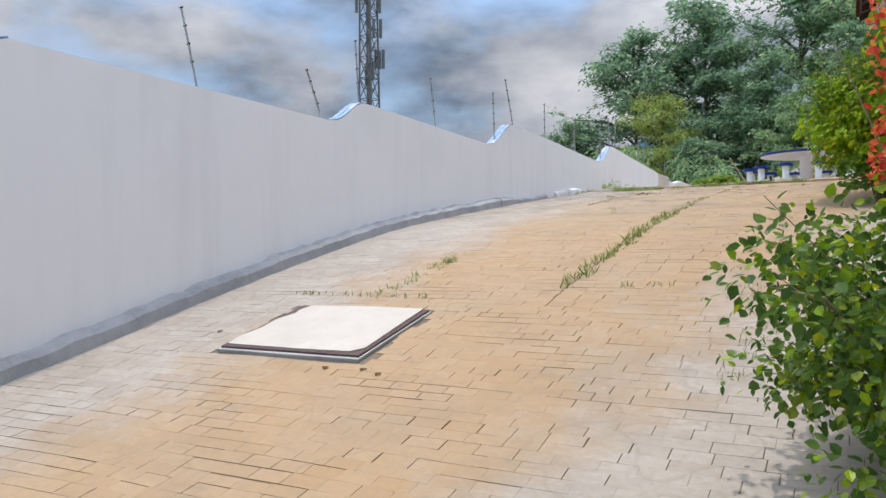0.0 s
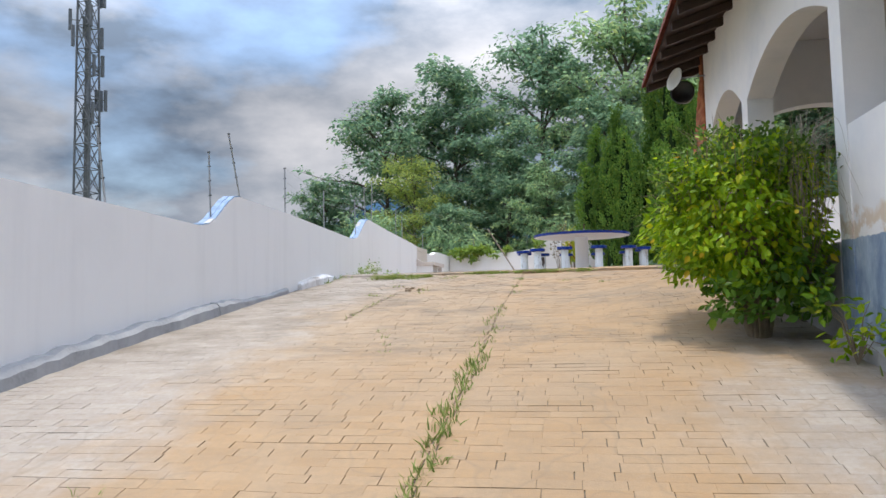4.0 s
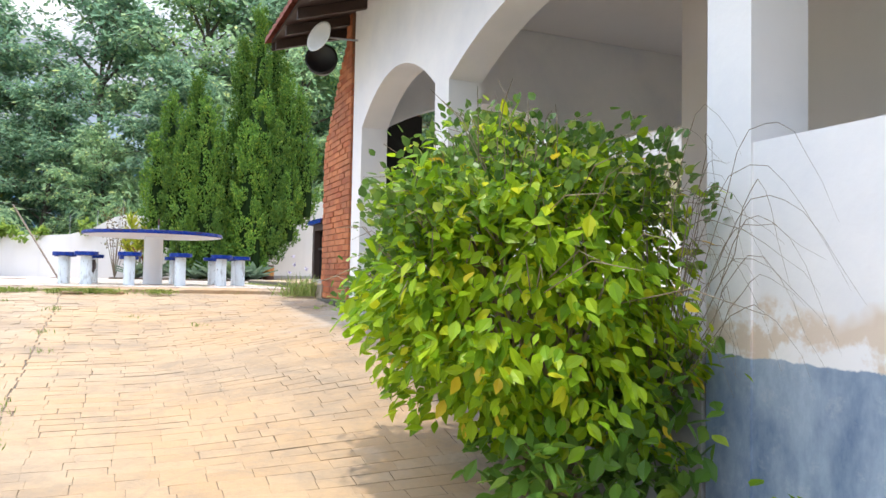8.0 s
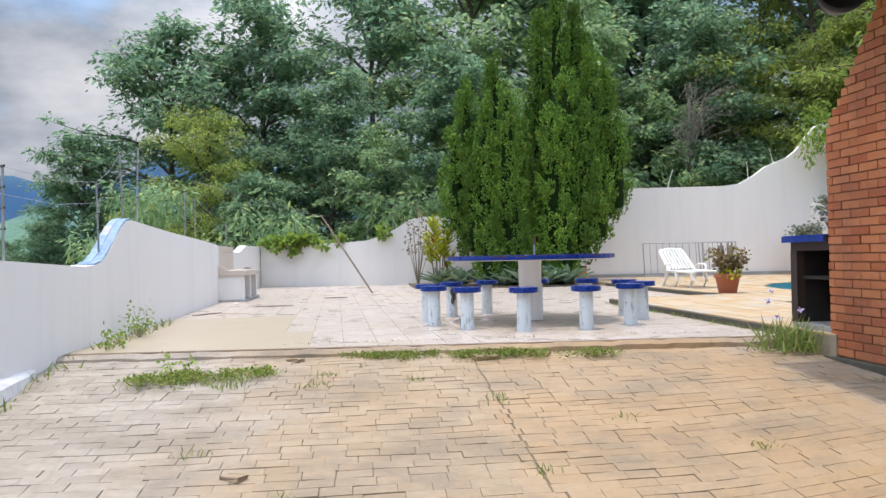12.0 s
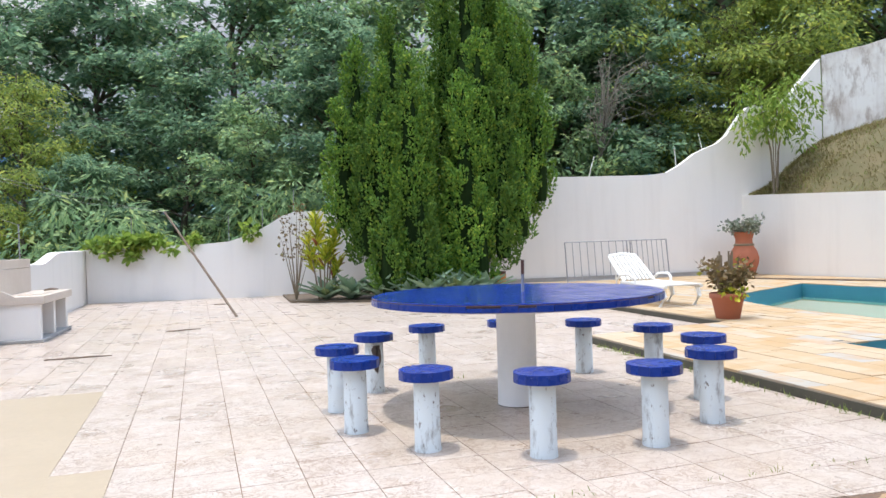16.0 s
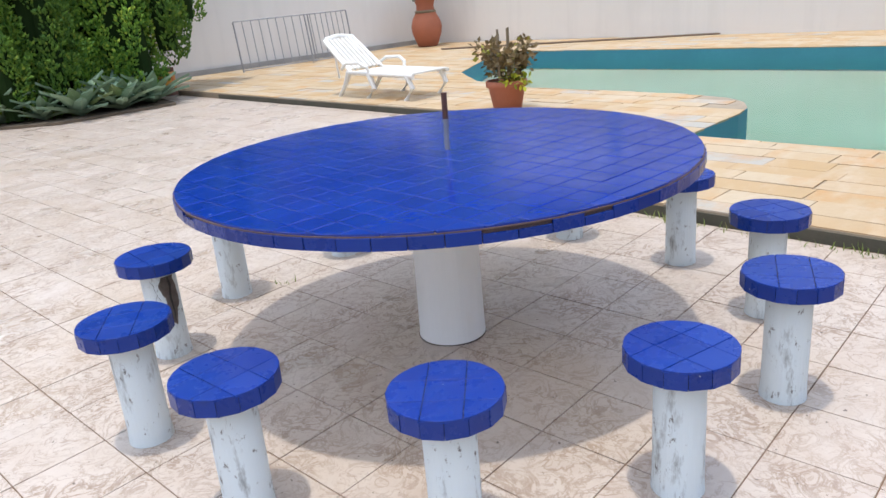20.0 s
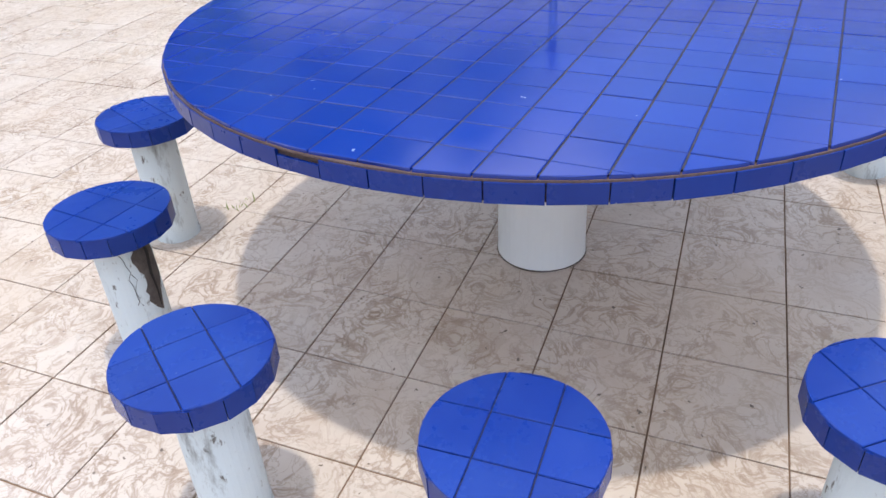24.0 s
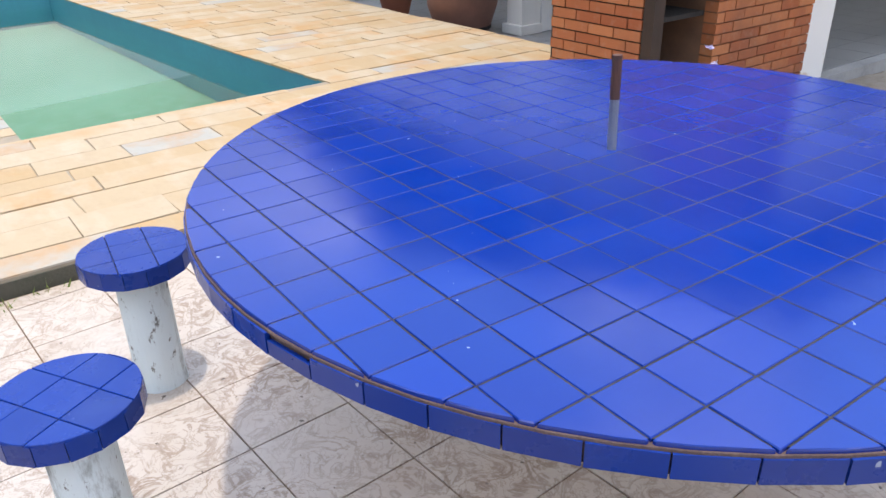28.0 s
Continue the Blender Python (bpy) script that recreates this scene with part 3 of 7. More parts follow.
# ---------------------------------------------------------------- boundary wall with stepped top
def s_curve(y0, z0, y1, z1, n=7):
    return [(y0 + (y1 - y0) * k / n, z0 + (z1 - z0) * (0.5 - 0.5 * math.cos(math.pi * k / n))) for k in range(n + 1)]


LEFT_TOP = [(-14, 1.9), (-6, 2.0), (-1.2, 2.35)] + s_curve(-1.0, 2.4, -0.3, 2.85) + [(2.4, 2.85)] + s_curve(2.5, 2.86, 3.2, 3.33) + [(5, 3.31), (7.25, 3.29)] + \
    s_curve(7.35, 3.3, 8.1, 3.63) + [(9.5, 3.6), (11.9, 3.54)] + s_curve(12.05, 3.55, 13.1, 4.04) + [(15, 4.0), (18.4, 3.87)] + s_curve(18.7, 3.88, 19.9, 4.40) + \
    [(22, 4.33), (25.5, 4.25), (28, 4.12)] + s_curve(29, 4.1, 31, 4.3) + [(34.6, 4.33)]


def build_left_wall():
    v, f = [], []
    th = 0.18
    for y, z in LEFT_TOP:
        x, zb = wall_x(y), min(ramp(y), TZ) - 0.5
        v += [(x, y, zb), (x, y, z), (x - th, y, z + 0.01), (x - th, y, zb - 1.2)]
    n = len(LEFT_TOP)
    for k in range(n - 1):
        for a in range(4):
            f.append((4 * k + a, 4 * k + (a + 1) % 4, 4 * k + 4 + (a + 1) % 4, 4 * k + 4 + a))
    f += [(0, 1, 2, 3), tuple(4 * n - 4 + a for a in (3, 2, 1, 0))]
    bm = bmesh.new()
    vs = [bm.verts.new(p) for p in v]
    for q in f:
        bm.faces.new([vs[i] for i in q])
    ob = part("wall_west", bm, M_WALL)
    tagged(ob, "long white rendered boundary wall with stepped curved top", "wall", kind="structure")
    return ob


wall_west = build_left_wall()


def mosaic(y0, y1, name="mosaic_cap"):
    """Tile pieces laid on a rising curve of the wall's top."""
    prof = [p for p in LEFT_TOP if y0 - 0.01 <= p[0] <= y1 + 0.01]
    rnd = random.Random(int(y0 * 10))
    for (ya, za), (yb, zb) in zip(prof, prof[1:]):
        for j in range(2):
            x0 = wall_x(ya) - 0.004 - 0.09 * j
            d = 0.006 + 0.004 * rnd.random()
            bm = extrude_poly([(x0, ya + 0.006, za + 0.006), (x0 - 0.082, ya + 0.006, za + 0.006), (x0 - 0.082, yb - 0.006, zb + 0.006), (x0, yb - 0.006, zb + 0.006)], (0, -d * 0.5, d + 0.006))
            part("mosaic_tile", bm, M_MOSAIC if rnd.random() < 0.9 else M_WALLTOP, wall_west)


for ya, yb in ((2.5, 3.2), (7.35, 8.1), (12.05, 13.1), (18.7, 19.9)):
    mosaic(ya, yb)


def build_kerb():
    """The cement fillet along the wall's foot, with a broken gap."""
    rnd = random.Random(4)
    high, wide = ((-14, 0.15), (12.4, 0.15), (13.2, 0.09), (14.0, 0.05), (15.2, 0.10), (15.8, 0.14), (16.5, 0.15), (17.2, 0.05)), ((-14, 0.15), (12.4, 0.14), (13.4, 0.08), (15.4, 0.07), (16.4, 0.12), (17.2, 0.05))
    for y0, y1, paint in ((-14, 6.3, M_CONC), (6.3, 12.2, M_CONC), (12.2, 14.7, M_CONC), (15.3, 17.2, M_WALLSTAIN)):
        bm = bmesh.new()
        ys = np.linspace(y0, y1, int((y1 - y0) / 0.14))
        rows = []
        for y in ys:
            h, w = (float(np.interp(y, [p[0] for p in q], [p[1] for p in q])) for q in (high, wide))
            rough_k = 0.12
            hh, ww, z = h * (1 + rough_k * rnd.uniform(-1, 1)), w * (1 + rough_k * rnd.uniform(-1, 1)), ramp(y)
            rows.append([bm.verts.new(p) for p in ((-6.02, y, z - 0.1), (-6 + ww * 1.12, y, z - 0.1), (-6 + ww, y, z + hh * 0.7), (-6 + ww * 0.7, y, z + hh), (-6.02, y, z + hh * 1.05))])
        for a, b in zip(rows, rows[1:]):
            for k in range(5):
                bm.faces.new((a[k], a[(k + 1) % 5], b[(k + 1) % 5], b[k]))
        bm.faces.new(rows[0])
        bm.faces.new(rows[-1][::-1])
        tagged(part("kerb", bm, paint), "rough cement kerb at the foot of the wall", "kerb", kind="structure")


build_kerb()

def build_house_footing():
    """A low weathered cement footing under the blue band of the house front."""
    rnd = random.Random(6)
    bm = bmesh.new()
    rows = []
    for y in np.linspace(-3.9, 9.85, 90):
        z, w, h = ramp(y), 0.10 + rnd.uniform(-0.012, 0.012), 0.12 + rnd.uniform(-0.015, 0.015)
        rows.append([bm.verts.new(p) for p in ((0.72, y, z - 0.1), (0.70 - w, y, z - 0.1), (0.70 - w, y, z + h * 0.8), (0.71 - w * 0.75, y, z + h), (0.72, y, z + h))])
    for a, b in zip(rows, rows[1:]):
        for k in range(5):
            bm.faces.new((a[k], a[(k + 1) % 5], b[(k + 1) % 5], b[k]))
    bm.faces.new(rows[0])
    bm.faces.new(rows[-1][::-1])
    tagged(part("house_footing", bm, M_CONC), "weathered cement footing along the house wall", "footing", kind="structure")


build_house_footing()

# ---------------------------------------------------------------- back and right walls
def profile_wall(name, pts, th, mat, label, base=2.5):
    """pts: (x, y, top) along the inner face; the wall's thickness lies to the left of the way they run."""
    bm = bmesh.new()
    rows = []
    for k, (x, y, z) in enumerate(pts):
        a, b = pts[max(k - 1, 0)], pts[min(k + 1, len(pts) - 1)]
        d = Vector((b[0] - a[0], b[1] - a[1], 0)).normalized()
        nx, ny = -d.y * th, d.x * th
        rows.append([bm.verts.new(p) for p in ((x, y, base), (x, y, z), (x + nx, y + ny, z), (x + nx, y + ny, base - 1))])
    for a, b in zip(rows, rows[1:]):
        for k in range(4):
            bm.faces.new((a[k], a[(k + 1) % 4], b[(k + 1) % 4], b[k]))
    bm.faces.new(rows[0])
    bm.faces.new(rows[-1][::-1])
    return tagged(part(name, bm, mat), label, "wall", kind="structure")


def along(p, q, zs):
    """Points from p to q in plan, at the shares and heights given."""
    return [(p[0] + (q[0] - p[0]) * s, p[1] + (q[1] - p[1]) * s, z) for s, z in zs]


A0, A1, B1, C1 = (-6.44, 34.1), (-0.2, 33.2), (10.1, 32.1), (12.3, 13.0)
D1 = (12.54, 31.83)
wall_back = profile_wall("wall_north", along(A0, A1, [(0, 4.36), (0.25, 4.38), (0.42, 4.40), (0.52, 4.45), (0.60, 4.6), (0.67, 4.83), (0.72, 5.03), (0.77, 5.12), (0.9, 5.13), (1, 5.13)]) +
    along((0.0, 33.2), D1, [(x / D1[0], z) for x, z in ((0.2, 5.5), (1.01, 5.84), (6.06, 5.85), (7.47, 5.86), (7.98, 5.92), (8.38, 6.13), (8.79, 6.42), (9.09, 6.55), (9.44, 6.68), (9.7, 6.88), (9.95, 7.2), (10.2, 7.52), (10.35, 7.64), (10.5, 7.69), (11.0, 7.70), (11.35, 7.76), (11.6, 7.95), (11.81, 8.22), (12.54, 8.97))]), 0.2, M_WALL, "white rendered garden wall with a curved swept-up top")
wall_right = profile_wall("wall_east", along(B1, C1, [(0, 5.27), (0.25, 5.06), (0.5, 4.9), (0.75, 4.82), (1, 4.78)]), 0.25, M_WALL, "white rendered retaining wall behind the pool")
wall_upper = profile_wall("wall_upper", [(12.55, 31.80, 9.05), (13.34, 31.12, 9.19), (13.71, 30.79, 9.3), (15.5, 29.2, 9.75), (18, 27.0, 10.5), (26, 21.0, 12.5), (30, 10, 13.0)], 0.2, M_WALLSTAIN, "stained white wall climbing the grassy slope", base=4)

# grassy bank behind the retaining wall
BANK_UP = [(10.62, 31.98, 5.32), (11.16, 31.92, 5.49), (11.81, 31.84, 6.15), (12.50, 31.76, 6.73), (13.05, 31.3, 6.95), (13.84, 30.6, 7.24), (15.47, 29.15, 7.6), (18, 26.8, 8.4), (26, 20.8, 10.2), (30, 9.8, 10.8)]
BANK_LO = along((10.3, 32.05), (12.5, 13.0), [(q, float(np.interp(q, (0, 0.05, 0.2, 0.45, 0.75, 1), (5.24, 5.2, 5.06, 4.9, 4.79, 4.75)))) for q in (0, 0.012, 0.03, 0.05, 0.08, 0.12, 0.2, 0.35, 0.7, 1)])


def build_bank():
    v, f = [], []
    n = 12
    for row, (a, b) in enumerate(zip(BANK_UP, BANK_LO)):
        for k in range(n + 1):
            s = k / n
            p = Vector(b).lerp(Vector(a), s)
            p.z += 0.35 * min(1, row / 5) * math.sin(math.pi * s) + 0.08 * noise.noise(p * 0.9)
            v.append(p)
    for j in range(len(BANK_UP) - 1):
        for k in range(n):
            f.append((j * (n + 1) + k, j * (n + 1) + k + 1, (j + 1) * (n + 1) + k + 1, (j + 1) * (n + 1) + k))
    tagged(raw("grass_bank", v, f, M_HILLGRASS, smooth=True), "steep bank of short dry grass above the wall", "bank", kind="structure")


build_bank()

# ---------------------------------------------------------------- terrace slab and deck slab
TERRACE = [(-6.3, 17.85), (0.66, 17.5), (0.66, 22.65), (2.75, 22.95), (2.75, 30.3), (2.6, 33.2), (-6.4, 34.1)]
bm = extrude_poly([(x, y, TZ - 0.0045) for x, y in TERRACE], (0, 0, -0.4))
terrace = tagged(part("terrace_floor", bm, M_GROUT), "terrace paved with veined pinkish-beige ceramic tiles", "floor", kind="structure")

POOL = [(2.52, 18.82), (9.15, 19.36), (8.35, 28.0), (5.55, 26.4), (4.75, 25.3), (4.43, 24.1), (4.43, 21.75), (4.36, 21.38), (4.15, 21.1), (3.85, 20.93), (3.5, 20.86), (2.48, 20.84)]
DECK = [(0.66, 16.75), (12.0, 16.75), (11.3, 22.0), (10.05, 32.0), (2.75, 32.9), (2.75, 22.95), (0.66, 22.65)]


def ring_slab(outer, inner, z, depth, name, mat):
    """A flat slab with a hole: top and the outer sides."""
    bm = bmesh.new()
    o, i = [bm.verts.new((x, y, z)) for x, y in outer], [bm.verts.new((x, y, z)) for x, y in inner]
    es = [bm.edges.new((a[k], a[(k + 1) % len(a)])) for a in (o, i) for k in range(len(a))]
    bmesh.ops.triangle_fill(bm, use_beauty=True, edges=es)
    for a, d in ((o, depth),):
        lo = [bm.verts.new((v.co.x, v.co.y, z - d)) for v in a]
        for k in range(len(a)):
            bm.faces.new((a[k], a[(k + 1) % len(a)], lo[(k + 1) % len(a)], lo[k]))
    return part(name, bm, mat)


deck = tagged(ring_slab(DECK, POOL, DZ - 0.008, 0.45, "pool_deck", M_DGROUT), "pool surround of honey-coloured split stone slabs", "floor", kind="structure")
for (xa, ya), (xb, yb) in (((0.66, 17.3), (0.66, 22.65)), ((0.66, 22.65), (2.75, 22.95)), ((2.75, 22.95), (2.75, 29.2))):
    d = Vector((xb - xa, yb - ya, 0)).normalized()
    nx, ny = -d.y * 0.006, d.x * 0.006
    part("edge_face", extrude_poly([(xa, ya, TZ - 0.02), (xb, yb, TZ - 0.02), (xb + nx, yb + ny, TZ - 0.02), (xa + nx, ya + ny, TZ - 0.02)], (0, 0, DZ - TZ)), M_EDGE, deck, "dark mossy cement edge")
WATER_Z = 2.99
bm = bmesh.new()
pv = [bm.verts.new((x, y, DZ - 0.013)) for x, y in POOL]
pl = [bm.verts.new((x, y, 1.75)) for x, y in POOL]
for k in range(len(POOL)):
    bm.faces.new((pv[k], pl[k], pl[(k + 1) % len(POOL)], pv[(k + 1) % len(POOL)]))
pool = tagged(part("pool_basin", bm, M_POOLBLUE), "swimming pool basin painted blue, half empty", "pool", kind="structure")
bm = extrude_poly([(x, y, 1.75) for x, y in POOL], (0, 0, -0.1))
part("pool_floor", bm, M_POOLGREEN, pool)
bm = bmesh.new()
bm.faces.new([bm.verts.new((x + (0.003 if x < 5 else -0.003), y, WATER_Z)) for x, y in POOL])
water = part("water", bm, M_WATER)
water.visible_shadow = False
tagged(water, "still greenish pool water below the rim", "water", kind="structure")

# ---------------------------------------------------------------- house
HX = 0.70


def arch_pts(y0, y1, zs, za, n=12):
    """From (y0, spring) over the crown to (y1, spring)."""
    return [(y0 + (y1 - y0) * k / n, zs + (za - zs) * math.sqrt(max(0, 1 - (2 * k / n - 1) ** 2)) ** 1.0) for k in range(n + 1)]


def low_arch(y0, y1, zs, za, n=16):
    """A flat basket arch between two springs."""
    return [(y0 + (y1 - y0) * k / n, zs + (za - zs) * (1 - (2 * k / n - 1) ** 2)) for k in range(n + 1)]


def build_house():
    top = 6.45
    # west front: one plate with two arches, a parapet opening and the plain end
    bm = bmesh.new()
    o = [bm.verts.new((HX, y, z)) for y, z in [(15.62, PZ), (15.62, top), (-4.0, top), (-4.0, -1.5), (3.0, 0.2), (9.9, 1.6)] ]
    hole_big = [(9.9, PZ)] + low_arch(9.9, 12.87, 4.90, 5.27) + [(12.87, PZ)]
    hole_small = [(13.16, PZ)] + low_arch(13.16, 15.28, 4.93, 5.34) + [(15.28, PZ)]
    line = [(y, z) for y, z in hole_big] + [(y, z) for y, z in hole_small]
    o2 = [bm.verts.new((HX, y, z)) for y, z in line]
    loop = o + o2
    es = [bm.edges.new((loop[k], loop[(k + 1) % len(loop)])) for k in range(len(loop))]
    par = [(3.2, 3.855), (9.66, 3.855), (9.66, 5.9), (3.2, 5.9)]
    p2 = [bm.verts.new((HX, y, z)) for y, z in par]
    es += [bm.edges.new((p2[k], p2[(k + 1) % 4])) for k in range(4)]
    bmesh.ops.triangle_fill(bm, use_beauty=True, edges=es)
    faces = list(bm.faces)
    got = bmesh.ops.extrude_face_region(bm, geom=faces)
    bmesh.ops.translate(bm, vec=(0.30, 0, 0), verts=[g for g in got["geom"] if isinstance(g, bmesh.types.BMVert)])
    tagged(part("wall_house_west", bm, M_HOUSE), "white house front with arches and faded blue base", "wall", kind="structure")
    # the big post stands a little proud of the parapet
    tagged(part("house_post", box(HX - 0.012, 9.645, 1.6, HX + 0.32, 9.902, 6.4), M_HOUSE), "white square porch post with faded blue base", "post", kind="structure")
    # north front: low wide arches between posts
    bm = bmesh.new()
    xs = [(0.91, 3.63), (3.86, 6.85), (7.08, 8.4)]
    outl = [(HX + 0.30, top), (HX + 0.30, PZ)]
    for a, b in xs:
        outl += [(a + 0.1, PZ)] + low_arch(a + 0.1, b, 4.96, 5.38, 16) + [(b, PZ)]
    outl += [(8.6, PZ), (8.6, top)]
    o = [bm.verts.new((x, 15.62, z)) for x, z in outl]
    es = [bm.edges.new((o[k], o[(k + 1) % len(o)])) for k in range(len(o))]
    bmesh.ops.triangle_fill(bm, use_beauty=True, edges=es)
    got = bmesh.ops.extrude_face_region(bm, geom=list(bm.faces))
    bmesh.ops.translate(bm, vec=(0, -0.3, 0), verts=[g for g in got["geom"] if isinstance(g, bmesh.types.BMVert)])
    tagged(part("wall_house_north", bm, M_HOUSE), "white porch front with wide low arches", "wall", kind="structure")
    # inner porch walls, floor, ceiling
    bm = bmesh.new()
    o = [bm.verts.new((3.4, y, z)) for y, z in ((-4, -1.5), (-4, top), (13.2, top), (13.2, PZ - 0.1), (9.0, PZ - 0.1))]
    es = [bm.edges.new((o[k], o[(k + 1) % len(o)])) for k in range(len(o))]
    win = [(9.3, 3.9)] + low_arch(9.3, 10.86, 4.82, 5.2, 10) + [(10.86, 3.9)]
    w = [bm.verts.new((3.4, y, z)) for y, z in win]
    es += [bm.edges.new((w[k], w[(k + 1) % len(w)])) for k in range(len(w))]
    bmesh.ops.triangle_fill(bm, use_beauty=True, edges=es)
    got = bmesh.ops.extrude_face_region(bm, geom=list(bm.faces))
    bmesh.ops.translate(bm, vec=(0.2, 0, 0), verts=[g for g in got["geom"] if isinstance(g, bmesh.types.BMVert)])
    tagged(part("wall_porch_inner", bm, M_INNER), "plain plastered wall inside the porch", "wall", kind="structure")
    frame_ob = tagged(part("window_1", box(3.52, 9.28, 3.9, 3.56, 10.88, 5.22), M_BLACK), "dark arched window in the porch wall", "window", kind="structure")
    for k in range(3):
        part("glazing_bar", box(3.49, 9.62 + 0.42 * k, 3.9, 3.518, 9.66 + 0.42 * k, 5.14), M_DARKWOOD, frame_ob)
    tagged(part("wall_porch_east", box(8.6, 13.2, PZ - 0.2, 8.8, 15.6, top), M_INNER), "plain plastered end wall of the porch", "wall", kind="structure")
    tagged(part("wall_porch_back", box(3.62, 13.0, PZ - 0.2, 8.6, 13.2, top), M_INNER), "plain plastered back wall of the porch", "wall", kind="structure")
    tagged(part("wall_house_south", box(HX + 0.3, -4.0, -1.5, 3.4, -3.8, top), M_HOUSE), "plain end wall of the house", "wall", kind="structure")
    tagged(part("wall_house_east", box(8.62, -4.0, -1.5, 8.8, 13.2, top), M_HOUSE), "plain white side wall of the house", "wall", kind="structure")
    tagged(part("wall_house_gable", extrude_poly([(3.4, -3.98, -1.5), (8.62, -3.98, -1.5), (8.62, -3.98, 6.4), (5.2, -3.98, 7.6), (1.0, -3.98, 6.46), (3.4, -3.98, 6.46)], (0, 0.18, 0)), M_HOUSE), "plain white gable wall of the house", "wall", kind="structure")
    tagged(part("porch_ceiling", box(HX + 0.3, -3.8, top - 0.1, 8.6, 15.3, top), M_INNER), "plain porch ceiling", "ceiling", kind="structure")
    # porch floor with its grey edge
    porch = tagged(part("porch_floor", box(HX - 0.02, 9.92, 2.0, 8.6, 16.74, PZ - 0.006), M_CONC), "porch floor of smooth grey tiles with a cement edge", "floor", kind="structure")
    for i in range(19):
        for j in range(16):
            x0, y0 = 0.80 + 0.41 * i, 9.95 + 0.42 * j
            part("tile", box(x0, y0, PZ - 0.008, x0 + 0.405, y0 + 0.415, PZ), M_PORCH, porch)
    for i in range(24):
        x0 = 1.9 + 0.42 * i
        part("riser_tile", box(x0, 16.722, PZ, x0 + 0.41, 16.745, DZ - 0.02), M_PATCH, deck)


build_house()


def build_roof():
    """Low clay-tile roof: eaves on the west, gable end on the north."""
    roof = tagged(new("roof"), "dark red clay-tile roof with open wooden eaves", "roof", kind="structure")
    x0, z0, x1, z1, y0, y1 = -0.1, 6.12, 5.2, 7.75, -5.0, 16.5
    part("roof_board", extrude_poly([(x0, y0, z0), (x0, y1, z0), (x1, y1, z1), (x1, y0, z1)], (0, 0, 0.035)), M_DARKWOOD, roof)
    part("roof_board", extrude_poly([(10.5, y0, z0), (10.5, y1, z0), (x1, y1, z1), (x1, y0, z1)], (0, 0, 0.035)), M_DARKWOOD, roof)
    sl = (z1 - z0) / (x1 - x0)
    for k in range(36):
        y = y1 - 0.06 - 0.6 * k
        part("rafter", extrude_poly([(x0 + 0.03, y, z0 - 0.002), (x0 + 0.03, y - 0.06, z0 - 0.002), (x1 * 0.5, y - 0.06, z0 + sl * (x1 * 0.5 - x0)), (x1 * 0.5, y, z0 + sl * (x1 * 0.5 - x0))], (0, 0, -0.11)), M_DARKWOOD, roof)
    part("barge_board", extrude_poly([(x0, y1 + 0.002, z0 - 0.10), (x0, y1 + 0.03, z0 - 0.10), (x1, y1 + 0.03, z1 - 0.1), (x1, y1 + 0.002, z1 - 0.1)], (0, 0, 0.16)), M_DARKWOOD, roof)
    # tiles: half-round courses, the eaves row first
    me, far = None, []
    for i in range(15):
        for j in range(98):
            xa, ya = x0 - 0.06 + 0.36 * i, y1 + 0.06 - 0.22 * j
            if me is None:
                bm = bmesh.new()
                ra, rb = [], []
                for k in range(7):
                    a = math.pi * k / 6
                    ra.append(bm.verts.new((0, 0.115 * math.cos(a), 0.075 * math.sin(a))))
                    rb.append(bm.verts.new((0.42, 0.095 * math.cos(a), 0.062 * math.sin(a) + 0.42 * sl + 0.0)))
                for k in range(6):
                    bm.faces.new((ra[k], ra[k + 1], rb[k + 1], rb[k]))
                bm.faces.new(ra)
                me = mesh_of(bm, "roof_tile")
                me.materials.append(M_ROOF)
            z = z0 + 0.045 + sl * (xa - x0)
            if i > 2 or j > 95:
                far.append((xa, ya, z, 1))
                continue
            t = new("roof_tile", me)
            t.parent, t.location = roof, (xa, ya, z)
    for i in range(15):
        for j in range(98):
            far.append((10.56 - 0.36 * i, y1 + 0.06 - 0.22 * j, z0 + 0.045 + sl * 0.36 * i - sl * 0.06, -1))
    base = [v.co.copy() for v in me.vertices]
    polys = [tuple(p.vertices) for p in me.polygons]
    vs, fs = [], []
    for xa, ya, z, way in far:
        n = len(vs)
        vs += [(xa + way * c.x, ya + c.y, z + c.z) for c in base]
        fs += [tuple(n + k for k in p) for p in polys]
    tagged(raw("roof_tiles", vs, fs, M_ROOF, roof), kind="stuff")


build_roof()


# ---------------------------------------------------------------- round table and stools
TABLE = Vector((-1.243, 19.97, TZ))
TTOP = 0.806


def circle_poly(r, n=64):
    return [(r * math.cos(2 * math.pi * k / n), r * math.sin(2 * math.pi * k / n)) for k in range(n)]


